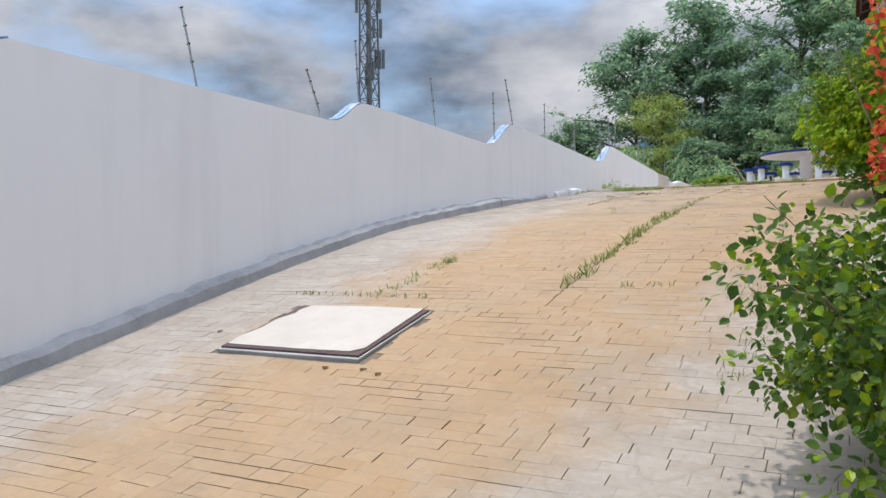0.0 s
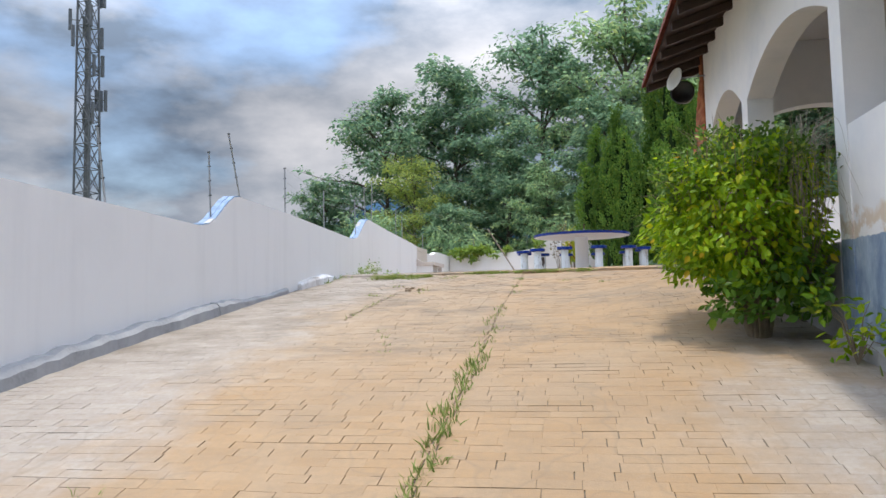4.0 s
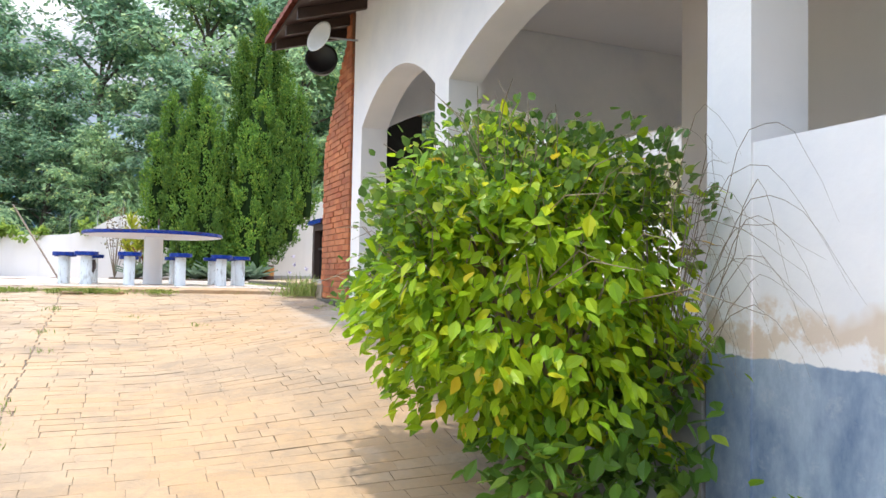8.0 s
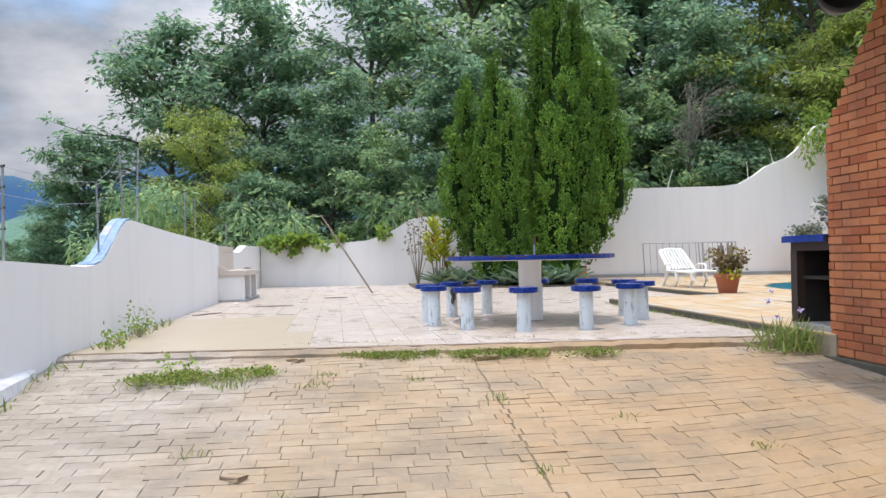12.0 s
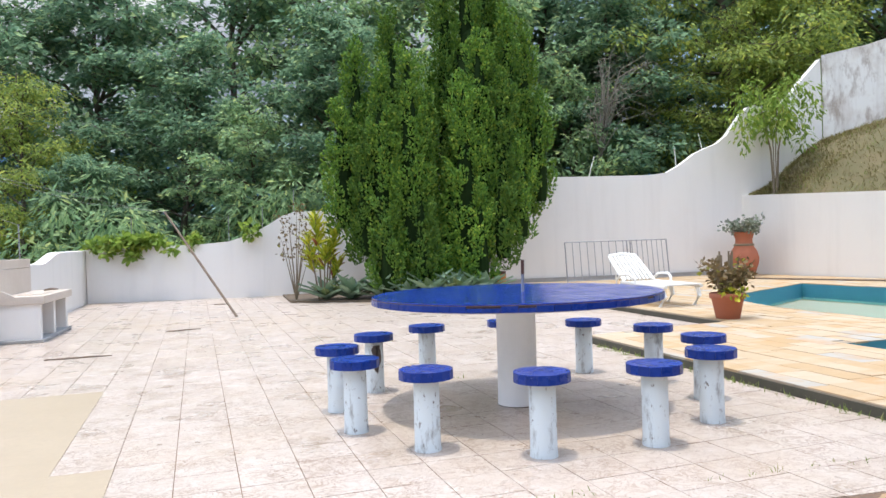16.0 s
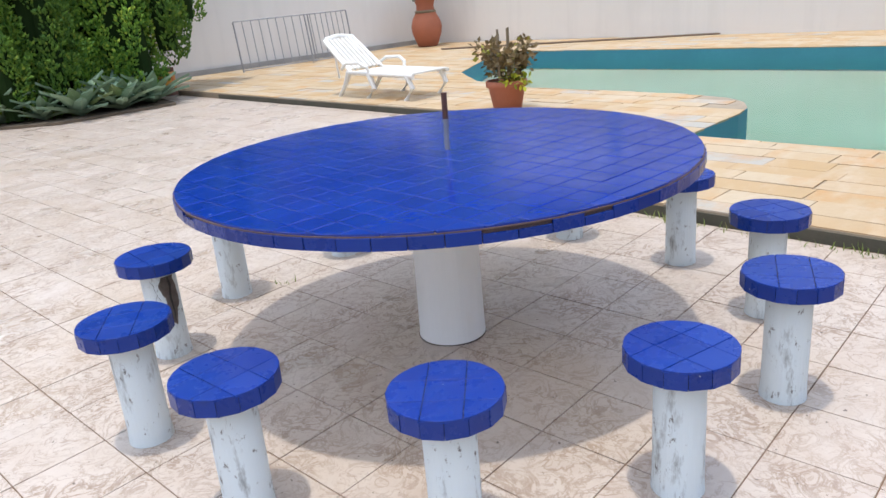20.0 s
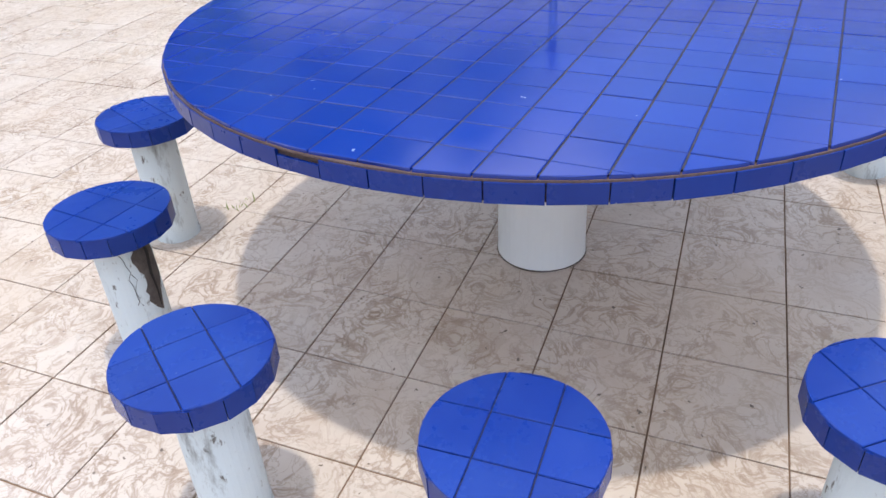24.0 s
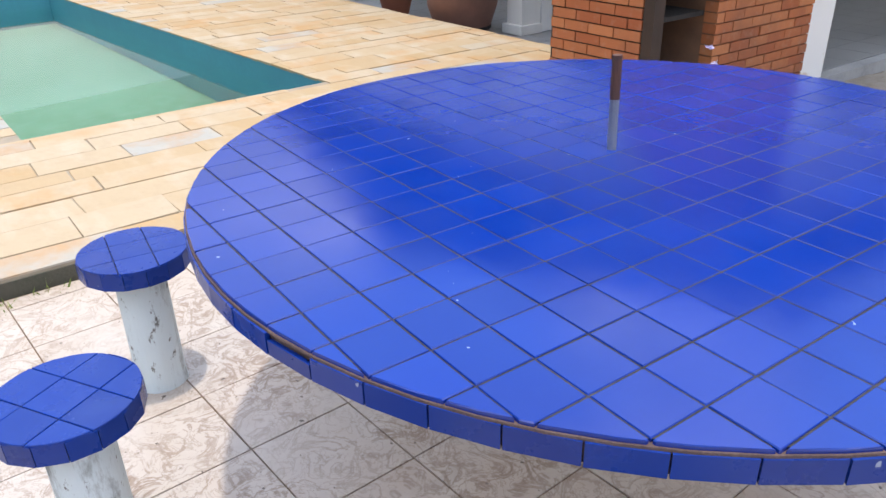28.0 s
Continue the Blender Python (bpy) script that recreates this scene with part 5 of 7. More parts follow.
def build_conifer():
    """Two dense masses of upright flame-shaped columns, each clad with knobbly plumes."""
    rng = np.random.default_rng(33)
    t = thing("conifer", "large multi-stemmed cypress with upright dense green plumes", "conifer tree", pose(1.35, 31.1, TZ))
    for k in range(8):
        a = k * 0.8
        x = -0.7 if k < 4 else 0.75
        part("stem", tube([(x + 0.2 * math.cos(a), 0.25 * math.sin(a), -0.1), (x + 0.4 * math.cos(a), 0.4 * math.sin(a), 1.6), (1.6 * x + 0.5 * math.cos(a), 0.5 * math.sin(a), 4.2)], [0.12, 0.09, 0.03], 7), M_BARK, t)
    # columns: centre, depth, foot, tip, girth; the front ones lower, the back ones tall
    left = [(-2.15, -0.1, 1.5, 4.2, 0.38), (-1.75, 0.35, 1.0, 5.6, 0.36), (-1.35, -0.55, 0.35, 4.9, 0.44), (-0.82, -0.75, 0.7, 5.15, 0.46), (-0.42, -0.45, 0.2, 4.5, 0.36),
             (-0.95, 0.3, 1.0, 6.3, 0.40), (-1.4, -0.95, 0.05, 1.9, 0.30), (-0.7, -1.0, 0.05, 2.3, 0.32), (-0.3, -0.75, 0.05, 1.6, 0.26), (-1.75, -0.45, 0.9, 3.4, 0.30)]
    right = [(0.40, -0.75, 0.45, 4.6, 0.46), (0.85, -0.55, 0.8, 5.6, 0.46), (1.30, -0.7, 1.0, 4.9, 0.44), (1.62, -0.3, 1.3, 6.3, 0.42), (2.05, -0.15, 1.75, 6.0, 0.38),
             (2.28, -0.45, 2.0, 4.3, 0.32), (0.35, 0.35, 1.0, 7.6, 0.42), (0.85, 0.25, 1.2, 8.6, 0.46), (1.35, 0.4, 1.2, 7.9, 0.44), (1.75, 0.5, 1.8, 7.0, 0.36),
             (0.62, -1.0, 0.05, 2.0, 0.34), (1.15, -0.95, 0.75, 2.7, 0.38), (1.65, -0.75, 1.2, 3.5, 0.36), (0.15, -0.4, 0.3, 3.3, 0.30), (-0.05, 0.4, 0.6, 5.0, 0.34)]
    lobes = left + right

    # two added dark cores: painted shade behind the columns, and no view through
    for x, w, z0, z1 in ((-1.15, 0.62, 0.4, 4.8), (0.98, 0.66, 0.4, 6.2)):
        part("shade_core", lathe([(0.15, z0), (w * 0.6, z0 + 0.8), (w, z0 + 2.2), (w * 0.9, z1 - 1.4), (w * 0.4, z1 - 0.3), (0.05, z1)], 16), L_CONIFER_SHADE, t, at=pose(x, 0.2, 0))

    def girth(q):
        return np.clip(np.sin(np.pi * np.clip(0.16 + 0.84 * q, 0, 1)), 0, 1) ** 0.55 * (1 - 0.35 * q)

    # every column carries small upright flames, every flame is clad with closed buds
    for n, (cx, cy, z0, z1, r) in enumerate(lobes):
        # each column hides a near-black core, shade put in as colour between plumes
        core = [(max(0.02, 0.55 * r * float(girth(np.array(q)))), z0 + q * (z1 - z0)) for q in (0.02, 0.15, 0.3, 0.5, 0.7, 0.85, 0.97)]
        part("shade_core", lathe(core, 10), L_CONIFER_SHADE, t, at=pose(cx, cy, 0))
        m = int(r * (z1 - z0) * 56)
        q = (np.arange(m) + rng.random(m)) / m
        th = rng.random(m) * 2 * np.pi
        out = np.stack([np.cos(th), np.sin(th), np.zeros(m)], -1)
        foot = np.array([cx, cy, z0 - 0.25]) + out * (r * girth(q) * 0.84)[:, None] + np.stack([np.zeros(m), np.zeros(m), q * (z1 - z0)], -1)
        keep = foot[:, 1] < 0.6
        for o, (ox, oy, oz, o1, orr) in enumerate(lobes):
            if o != n:
                w = (foot[:, 2] + 0.3 - oz) / (o1 - oz)
                keep &= ~((np.hypot(foot[:, 0] - ox, foot[:, 1] - oy) < 0.7 * orr * girth(np.clip(w, 0, 1))) & (w > 0) & (w < 1))
        K = []
        for f, o in zip(foot[keep], out[keep]):
            axis = unit(o * 0.26 + np.array([0, 0, 1.0]) + rng.normal(size=3) * 0.12)
            e1 = unit(np.cross(axis, np.array([0.3, 0.9, 0.1])))
            e2 = np.cross(axis, e1)
            ln, fat = rng.uniform(0.28, 0.66), rng.uniform(0.055, 0.10)
            c = int(ln * fat * 1750)
            s, ph = rng.random(c), rng.random(c) * 2 * np.pi
            side = np.cos(ph)[:, None] * e1 + np.sin(ph)[:, None] * e2
            rad = fat * np.sin(np.pi * (0.14 + 0.83 * s)) ** 0.7 * (1 + 0.3 * rng.normal(size=c) * 0.6)
            tuft_at = f + axis * (s * ln)[:, None] + side * rad[:, None]
            K.append(np.concatenate([tuft_at, unit(side * 0.7 + axis + rng.normal(size=(c, 3)) * 0.25)], 1))
        if K:
            K = np.concatenate(K)
            tagged(leaves("spire", K[:, :3], K[:, 3:], rng.uniform(0.045, 0.095, len(K)), L_CONIFER, t, rng=rng, shape=KNOB), kind="stuff")


build_conifer()


def build_shrub():
    """The big broad-leaved shrub against the porch, its skirt clear of the ground."""
    rng, rnd = np.random.default_rng(41), random.Random(41)
    bx, by = 0.10, 10.25
    bz = ramp(by)
    t = thing("shrub", "large glossy broad-leaved shrub with yellowing leaves beside the porch", "shrub", pose(bx, by, bz))
    cen, half = np.array([-0.06, 0.22, 0.99]), np.array([0.76, 0.94, 0.78])
    for k in range(44):
        a = 2.4 * k
        el = rnd.uniform(0.1, 1.4)
        d = Vector((math.cos(a) * math.cos(el), math.sin(a) * math.cos(el), math.sin(el)))
        tip = Vector([cen[i] + d[i] * half[i] * rnd.uniform(0.6, 0.95) for i in range(3)])
        tip.x = min(tip.x, 0.5)
        m1 = tip * 0.42 + Vector((0, 0, 0.22))
        part("stem", tube([(0.08 * math.cos(a), 0.10 * math.sin(a), -0.05), m1, tip], [0.014, 0.010, 0.004], 5), M_TWIG, t)

    def shell(n, lo, hi):
        d = unit(rng.normal(size=(n, 3)))
        lump = 1 + 0.12 * np.sin(4 * d[:, 0] + 2) * np.sin(5 * d[:, 1]) + 0.10 * np.sin(9 * d[:, 2] + 5 * d[:, 0]) + 0.06 * np.sin(13 * d[:, 1] + 4)
        rad = lump * (lo + (hi - lo) * rng.random(n) ** 0.6)
        P = cen + d * rad[:, None] * half
        under = 0.41 + 0.10 * np.sin(5 * P[:, 1]) + 0.28 * np.clip(-0.25 - P[:, 0], 0, 1) + 0.22 * np.clip(P[:, 1] - 0.3, 0, 1)
        keep = (P[:, 0] < 0.56) & (P[:, 2] > under)
        return P[keep], d[keep]

    # hanging sprays: a few big pointed leaves round one shoot
    C, d = shell(1500, 0.5, 1.0)
    per = 7
    ph = rng.random((len(C), per)) * 2 * np.pi
    out = unit(d * np.array([1, 1, 0.25]))
    off = rng.normal(size=(len(C), per, 3)) * 0.045
    P = (C[:, None] + off).reshape(-1, 3)
    D = (out[:, None] * 0.55 + rng.normal(size=off.shape) * 0.42 + np.array([0, 0, -0.42])).reshape(-1, 3)
    up = np.repeat(out + np.array([0, 0, 0.8]), per, 0)
    leaves("foliage", P, D, rng.uniform(0.045, 0.10, len(P)), L_SHRUB, t, rng=rng, shape=LEAF_OVAL, up=up)
    C, d = shell(46, 0.9, 1.0)
    leaves("withered_leaves", C, d + np.array([0, 0, -0.6]), rng.uniform(0.06, 0.10, len(C)), L_YELLOW, t, rng=rng, shape=LEAF_OVAL, label="few yellow and orange leaves")
    # finer dusky leaves toward the crown's far upper side
    C, d = shell(3600, 0.6, 1.08)
    pick = (C[:, 2] + 0.35 * C[:, 1] > 1.22)
    C, d = C[pick], d[pick]
    P2 = (C[:, None] + rng.normal(size=(len(C), 4, 3)) * 0.04).reshape(-1, 3)
    D2 = np.repeat(d, 4, 0) + rng.normal(size=P2.shape) * 0.7 + np.array([0, 0, 0.3])
    leaves("small_leaves", P2, D2, rng.uniform(0.03, 0.06, len(P2)), L_BUSH, t, rng=rng, shape=LEAF_LONG)
    # the dark big-leaved growth low on the near side
    n = 800
    P3 = np.stack([rng.uniform(-0.45, 0.5, n), rng.uniform(-0.60, 0.0, n), 0.17 + rng.uniform(0.0, 0.85, n) * rng.random(n) ** 0.3], -1)
    P3 = P3[P3[:, 2] < 0.5 + 0.7 * np.clip(P3[:, 0] + 0.1, 0, 1)]
    n = len(P3)
    D3 = rng.normal(size=(n, 3)) * 0.6 + np.array([-0.5, -0.2, -0.15])
    leaves("lower_leaves", P3, D3, rng.uniform(0.07, 0.12, n), L_DARKLEAF, t, rng=rng, shape=LEAF_OVAL, aspect=1.1, label="dark glossy lower leaves")
    for k in range(130):
        side = k % 3
        a = rnd.uniform(0, 6.28)
        el = rnd.uniform(0.0, 1.3)
        d = Vector((-abs(math.cos(a)) * math.cos(el), math.sin(a) * math.cos(el), math.sin(el)))
        b0 = Vector([cen[i] + d[i] * half[i] * 0.85 for i in range(3)])
        way = Vector((d.x * 0.5 + rnd.uniform(-0.3, 0.3), d.y * 0.6 + (-0.6 if side == 0 else 0.35), d.z * 0.5 + rnd.uniform(-0.15, 0.4))) * rnd.uniform(0.2, 0.6)
        end = b0 + way
        end.x = min(end.x, 0.5)
        p2 = b0.lerp(end, 0.55) + Vector((0, 0, 0.07))
        part("dry_twig", tube([b0, p2, end], [0.003, 0.0022, 0.001], 4), M_TWIG, t, "bare pale twig")


build_shrub()


def build_dry_twigs():
    """Bare arching twigs that stick out of the shrub over the white parapet."""
    rnd = random.Random(47)
    t = thing("dry_creeper", "bare pale twigs arching out over the parapet", "twigs", pose(0.42, 9.4, ramp(9.4)))
    for k in range(40):
        p0 = Vector((rnd.uniform(-0.15, 0.12), rnd.uniform(0.15, 0.55), rnd.uniform(0.95, 1.6)))
        reach, lift = rnd.uniform(0.2, 0.75), rnd.uniform(0.02, 0.4)
        end = p0 + Vector((rnd.uniform(-0.3, 0.05), -reach, rnd.uniform(-0.3, 0.2)))
        pts = [Vector((0.02, 0.55, 0.6))]
        for q in range(9):
            u = q / 8
            p = p0.lerp(end, u) + Vector((0, 0, lift * 4 * u * (1 - u) * (1.2 - 0.5 * u))) + 0.012 * Vector((rnd.uniform(-1, 1), rnd.uniform(-1, 1), rnd.uniform(-1, 1)))
            p.x = min(p.x, 0.2)
            pts.append(p)
        part("twig", tube(pts, [0.0026] + [0.0022 - 0.0018 * q / 8 for q in range(9)], 4), M_TWIG, t)


build_dry_twigs()


def build_low_plant():
    rng = np.random.default_rng(43)
    t = thing("seedling_plant", "low leafy plant growing at the wall's foot", "plant", pose(0.5, 9.15, ramp(9.15)))
    tips = [Vector((-0.22 + 0.4 * rng.random(), -0.3 + 0.6 * rng.random(), 0.1 + 0.36 * rng.random())) for k in range(16)]
    for p in tips:
        p.x = min(p.x, 0.12)
        part("stem", tube([(0, 0, 0), p * 0.5 + Vector((0, 0, 0.1)), p], [0.006, 0.004, 0.002], 4), M_TWIG, t)
    P, D = clumps(rng, tips, [0.12] * 16, 7, 0.8)
    leaves("foliage", P, D, rng.uniform(0.06, 0.10, len(P)), L_SHRUB, t, rng=rng, shape=LEAF_OVAL)


build_low_plant()


def build_bougainvillea():
    rng, rnd = np.random.default_rng(51), random.Random(51)
    bx, by = 0.28, 3.15
    t = thing("flowering_shrub", "tall flowering shrub with red and orange bracts beside the drive", "shrub", pose(bx, by, ramp(by)))
    tips = []
    for k in range(46):
        a = 2.4 * k
        up = 0.15 + 2.5 * (k / 46)
        r = rnd.uniform(0.4, 0.85) * (1.0 if up < 1.2 else 0.72)
        tip = Vector((min(0.3, r * math.cos(a)), 0.85 * r * math.sin(a), up + rnd.uniform(-0.15, 0.15)))
        mm = tip * 0.5 + Vector((0, 0, 0.12))
        part("stem", tube([(0.05 * math.cos(a), 0.05 * math.sin(a), -0.05), mm, tip], [0.008, 0.005, 0.002], 5), M_TWIG, t)
        tips += [tip, mm.lerp(tip, 0.6), mm]
    for k in range(22):
        p = Vector((rnd.uniform(-0.62, -0.3), rnd.uniform(-0.75, 0.55), rnd.uniform(0.2, 0.8)))
        q = p + Vector((rnd.uniform(-0.25, 0.0), rnd.uniform(-0.1, 0.25), rnd.uniform(-0.02, 0.22)))
        part("twig", tube([p * 0.4, p, q], [0.006, 0.004, 0.0015], 4), M_TWIG, t)
        tips += [q, p]
    low = [p for p in tips if p.z < 1.15]
    high = [p for p in tips if p.z >= 1.15]
    P, D = clumps(rng, low, [0.21] * len(low), 66, 0.85)
    ok = (P[:, 0] < 0.36) & (P[:, 2] > 0.02)
    dark = rng.random(len(P)) < 0.78
    size = rng.uniform(0.026, 0.062, len(P))
    for nm, pick, mat in (("green_leaves", ok & dark, L_BUSH), ("young_leaves", ok & ~dark, L_SHRUB)):
        leaves(nm, P[pick], D[pick] + np.array([0, 0, -0.2]), size[pick], mat, t, rng=rng, shape=LEAF_LONG)
    P, D = clumps(rng, high, [0.24] * len(high), 24, 0.9)
    ok = (P[:, 0] < 0.36) & (P[:, 0] > -0.42)
    leaves("upper_leaves", P[ok], D[ok], rng.uniform(0.03, 0.075, ok.sum()), L_SHRUB, t, rng=rng, shape=LEAF_LONG)
    P, D = clumps(rng, high[::2], [0.19] * len(high[::2]), 165, 0.9)
    ok = (P[:, 0] < 0.36) & (P[:, 0] > -0.44) & (P[:, 2] > 1.22)
    # long arching shoots with loose pink clusters, reaching up the drive
    ends = []
    for k, (ex, ey, ez) in enumerate(((0.15, 5.0, 3.05), (0.18, 4.5, 2.95), (0.12, 4.7, 2.72), (0.15, 4.85, 2.45), (0.18, 4.5, 1.98), (0.15, 4.6, 1.78), (0.1, 5.0, 1.8))):
        e = Vector((ex - bx, ey - by, ez - ramp(by)))
        m1 = e * 0.55 + Vector((0, 0, 0.45))
        part("shoot", tube([(0, 0, 0.1), m1 * 0.6 + Vector((0, 0, 0.15)), m1, e * 0.85 + Vector((0, 0, 0.22)), e], [0.006, 0.005, 0.004, 0.003, 0.0015], 5), M_TWIG, t)
        ends += [e, e * 0.94 + Vector((0, 0, 0.1)), e * 0.88 + Vector((0.02, 0.03, 0.16))]
    Pe, De = clumps(rng, ends, [0.085] * len(ends), 26, 0.9)
    tagged(leaves("flower_cluster", Pe, De, rng.uniform(0.015, 0.034, len(Pe)), L_PINK, t, rng=rng, shape=LEAF_LONG, label="loose pink flower clusters"), kind="stuff")
    Pe, De = clumps(rng, ends[1::3] + ends[2::3], [0.16] * 14, 9, 0.9)
    leaves("shoot_leaves", Pe, De, rng.uniform(0.025, 0.055, len(Pe)), L_BUSH, t, rng=rng, shape=LEAF_LONG)
    leaves("bract_foliage", P[ok], D[ok], rng.uniform(0.02, 0.045, ok.sum()), L_RED, t, rng=rng, shape=LEAF_LONG, label="papery red and orange bracts")


build_bougainvillea()


def tuft(rng, P, n, h, spread):
    base = np.repeat(np.asarray(P, float)[None], n, 0) + np.stack([rng.normal(size=n) * spread, rng.normal(size=n) * spread, np.zeros(n)], -1)
    D = rng.normal(size=(n, 3)) * 0.45 + np.array([0, 0, 0.8])
    return base, D, h * rng.uniform(0.5, 1.2, n)


def joint_x(y):
    """The long open joint in the pavers."""
    return float(np.interp(y, (5.7, 9, 12, 16.5), (-2.35, -2.25, -2.33, -2.35)))


def build_weeds():
    rng = np.random.default_rng(61)
    P, D, S = [], [], []

    def add(x, y, n, h, spread, z=None):
        b, d, s = tuft(rng, (x, y, (drive(x, y) if z is None else z) - 0.01), n, h, spread)
        P.append(b), D.append(d), S.append(s)

    for y in np.arange(5.7, 12.6, 0.07):
        k = 1.0 if y < 9.5 else 0.5
        add(joint_x(y) + 0.03 * rng.normal(), y, int(15 * k * (0.2 + rng.random())), 0.07 * k + 0.025, 0.028)
    for y in np.arange(5.45, 6.9, 0.08):
        add(-3.95 + 0.05 * rng.normal(), y, int(20 * rng.random() * (2 if 5.6 < y < 5.9 or 6.4 < y < 6.7 else 0.5)), 0.07, 0.04)
    for x in np.arange(-4.9, -3.5, 0.06):
        add(x, 5.35 + 0.02 * rng.normal(), int(14 * rng.random()), 0.06, 0.025)
    for x in np.arange(-4.1, 0.2, 0.05):
        add(x, 18.0 - 0.02 * x + 0.012 * rng.normal(), int(9 * rng.random() ** 3), 0.04, 0.02, TZ)
    for x in np.arange(-5.1, -4.2, 0.05):
        add(x, 16.8 + 0.06 * rng.normal(), int(14 * rng.random()), 0.10, 0.06)
    for x in np.arange(-3.4, 0.3, 0.045):
        add(x, 17.55 + 0.05 * rng.normal(), int(13 * rng.random() ** 1.5), 0.075, 0.05)
    for x in np.arange(-2.6, -1.0, 0.06):
        add(x, 17.25 + 0.06 * rng.normal(), int(9 * rng.random() ** 2), 0.06, 0.05)
    for y in np.arange(16.2, 21, 0.1):
        add(-5.85 + 0.04 * rng.normal(), y, int(10 * rng.random() ** 2), 0.12, 0.04, max(ramp(y), TZ if y > 17.85 else 0))
    for y in np.arange(17.6, 22.7, 0.05):
        add(0.60 + 0.015 * rng.normal(), y, int(16 * rng.random() ** 2.0), 0.06, 0.025, TZ)
    for x in np.arange(0.7, 2.2, 0.06):
        add(x, 22.62 + 0.015 * rng.normal(), int(16 * rng.random() ** 2), 0.06, 0.02, TZ)
    for x, y in ((-1.0, 14.9), (-2.35, 14.8), (-2.28, 13.95), (-2.36, 16.2), (-2.34, 16.1), (-3.63, 16.9), (-3.65, 16.7), (-3.7, 14.15), (-3.75, 16.6), (-2.9, 16.7), (-4.4, 14.0), (-4.3, 13.95), (-3.7, 14.6), (-1.6, 15.6), (-4.3, 15.3), (-0.8, 4.4), (-0.7, 4.9), (-0.83, 5.25), (-0.8, 4.1), (-0.78, 4.65), (-0.85, 5.5), (-0.9, 5.8), (-1.0, 6.3), (0.5, 15.95), (-1.8, 5.75), (-1.6, 5.8)):
        add(x, y, 24, 0.06, 0.05)
    for y in np.arange(11.6, 14.1, 0.09):
        add(-4.06 + 0.02 * rng.normal(), y, int(12 * rng.random() ** 2), 0.05, 0.02)
    for x, y in ((-3.12, 9.75), (-3.16, 10.05), (-3.3, 10.45), (-3.45, 10.8), (-4.03, 17.0), (-3.6, 16.96), (-3.57, 16.9), (-3.3, 17.15)):
        add(x, y, 16, 0.055, 0.03)
    for y in np.arange(4.6, 8.9, 0.06):
        add(0.56 + 0.02 * rng.normal(), y, int(12 * rng.random() ** 2), 0.10, 0.03)
    for x, y in ((-1.38, 21.16), (-1.33, 21.14)):
        add(x, y, 9, 0.05, 0.02, TZ)
    ob = leaves("weeds", np.concatenate(P), np.concatenate(D), np.concatenate(S), L_GRASS, shape=BLADE, rng=rng, aspect=1.1)
    tagged(ob, "tufts of grass growing through the paving joints", "grass", kind="stuff")
    # leafy weeds along the terrace edge
    cs = [(-5.2 + 1.15 * u, 16.72 + 0.15 * u + 0.3 * rng.random(), 2.965 + 0.04 * rng.random()) for u in rng.random(50)] + \
         [(-3.4 + 2.1 * u, 17.64 - 0.42 * u + 0.1 * rng.normal(), 3.025 + 0.015 * rng.random()) for u in np.concatenate([m + 0.055 * rng.normal(size=11) for m in (0.02, 0.17, 0.27, 0.5, 0.62, 0.72, 0.97)])]
    Q, E = clumps(rng, cs, [0.11] * len(cs), 80, 0.22)
    ob = leaves("leafy_weeds", Q, E + np.array([0, 0, 0.4]), rng.uniform(0.010, 0.026, len(Q)), L_WEED, rng=rng, aspect=1.2)
    tagged(ob, "low leafy weeds along the terrace edge", "weeds", kind="stuff")
    # taller weed at the wall, and the flowering clump by the barbecue
    for x, y, z, h, n, nm in ((-5.75, 19.3, TZ, 0.34, 7, "weed"), (-5.7, 18.2, TZ, 0.22, 4, "weed"), (-4.85, 17.15, 2.95, 0.16, 3, "weed")):
        t = thing(nm, "spindly leafy weed growing at the wall's foot", "weed", pose(x, y, z))
        tips = []
        for k in range(n):
            a = 2.4 * k
            tip = Vector((0.14 * math.cos(a), 0.22 * math.sin(a), h * rng.uniform(0.5, 1)))
            part("stem", tube([(0, 0, -0.02), tip * 0.5, tip], [0.004, 0.003, 0.0015], 4), M_TWIG, t)
            tips += [tip, tip * 0.75, tip * 0.5]
        Q, E = clumps(rng, tips, [0.06] * len(tips), 6, 1)
        leaves("foliage", Q, E, rng.uniform(0.03, 0.06, len(Q)), L_VINE, t, rng=rng)
    t = thing("flowering_weeds", "clump of weeds with small lilac flowers", "weeds", pose(0.5, 17.15, 3.0))
    b, d, s = tuft(rng, (0, 0, 0), 260, 0.36, 0.13)
    b[:, 0] = np.minimum(b[:, 0], 0.12)
    leaves("foliage", b, d, s * 0.8, L_GRASS, t, rng=rng, shape=BLADE, aspect=0.5)
    fl = np.array([(-0.1, 0.15, 0.52), (0.02, -0.12, 0.36), (-0.2, -0.1, 0.3), (-0.05, 0.3, 0.42)])
    P2 = np.repeat(fl, 7, 0)
    leaves("flowers", P2, rng.normal(size=P2.shape), 0.035, simple("lilac_petal", (0.55, 0.5, 0.75), rough=0.6, bump=0), t, rng=rng, aspect=1.4, label="pale lilac petals")


build_weeds()


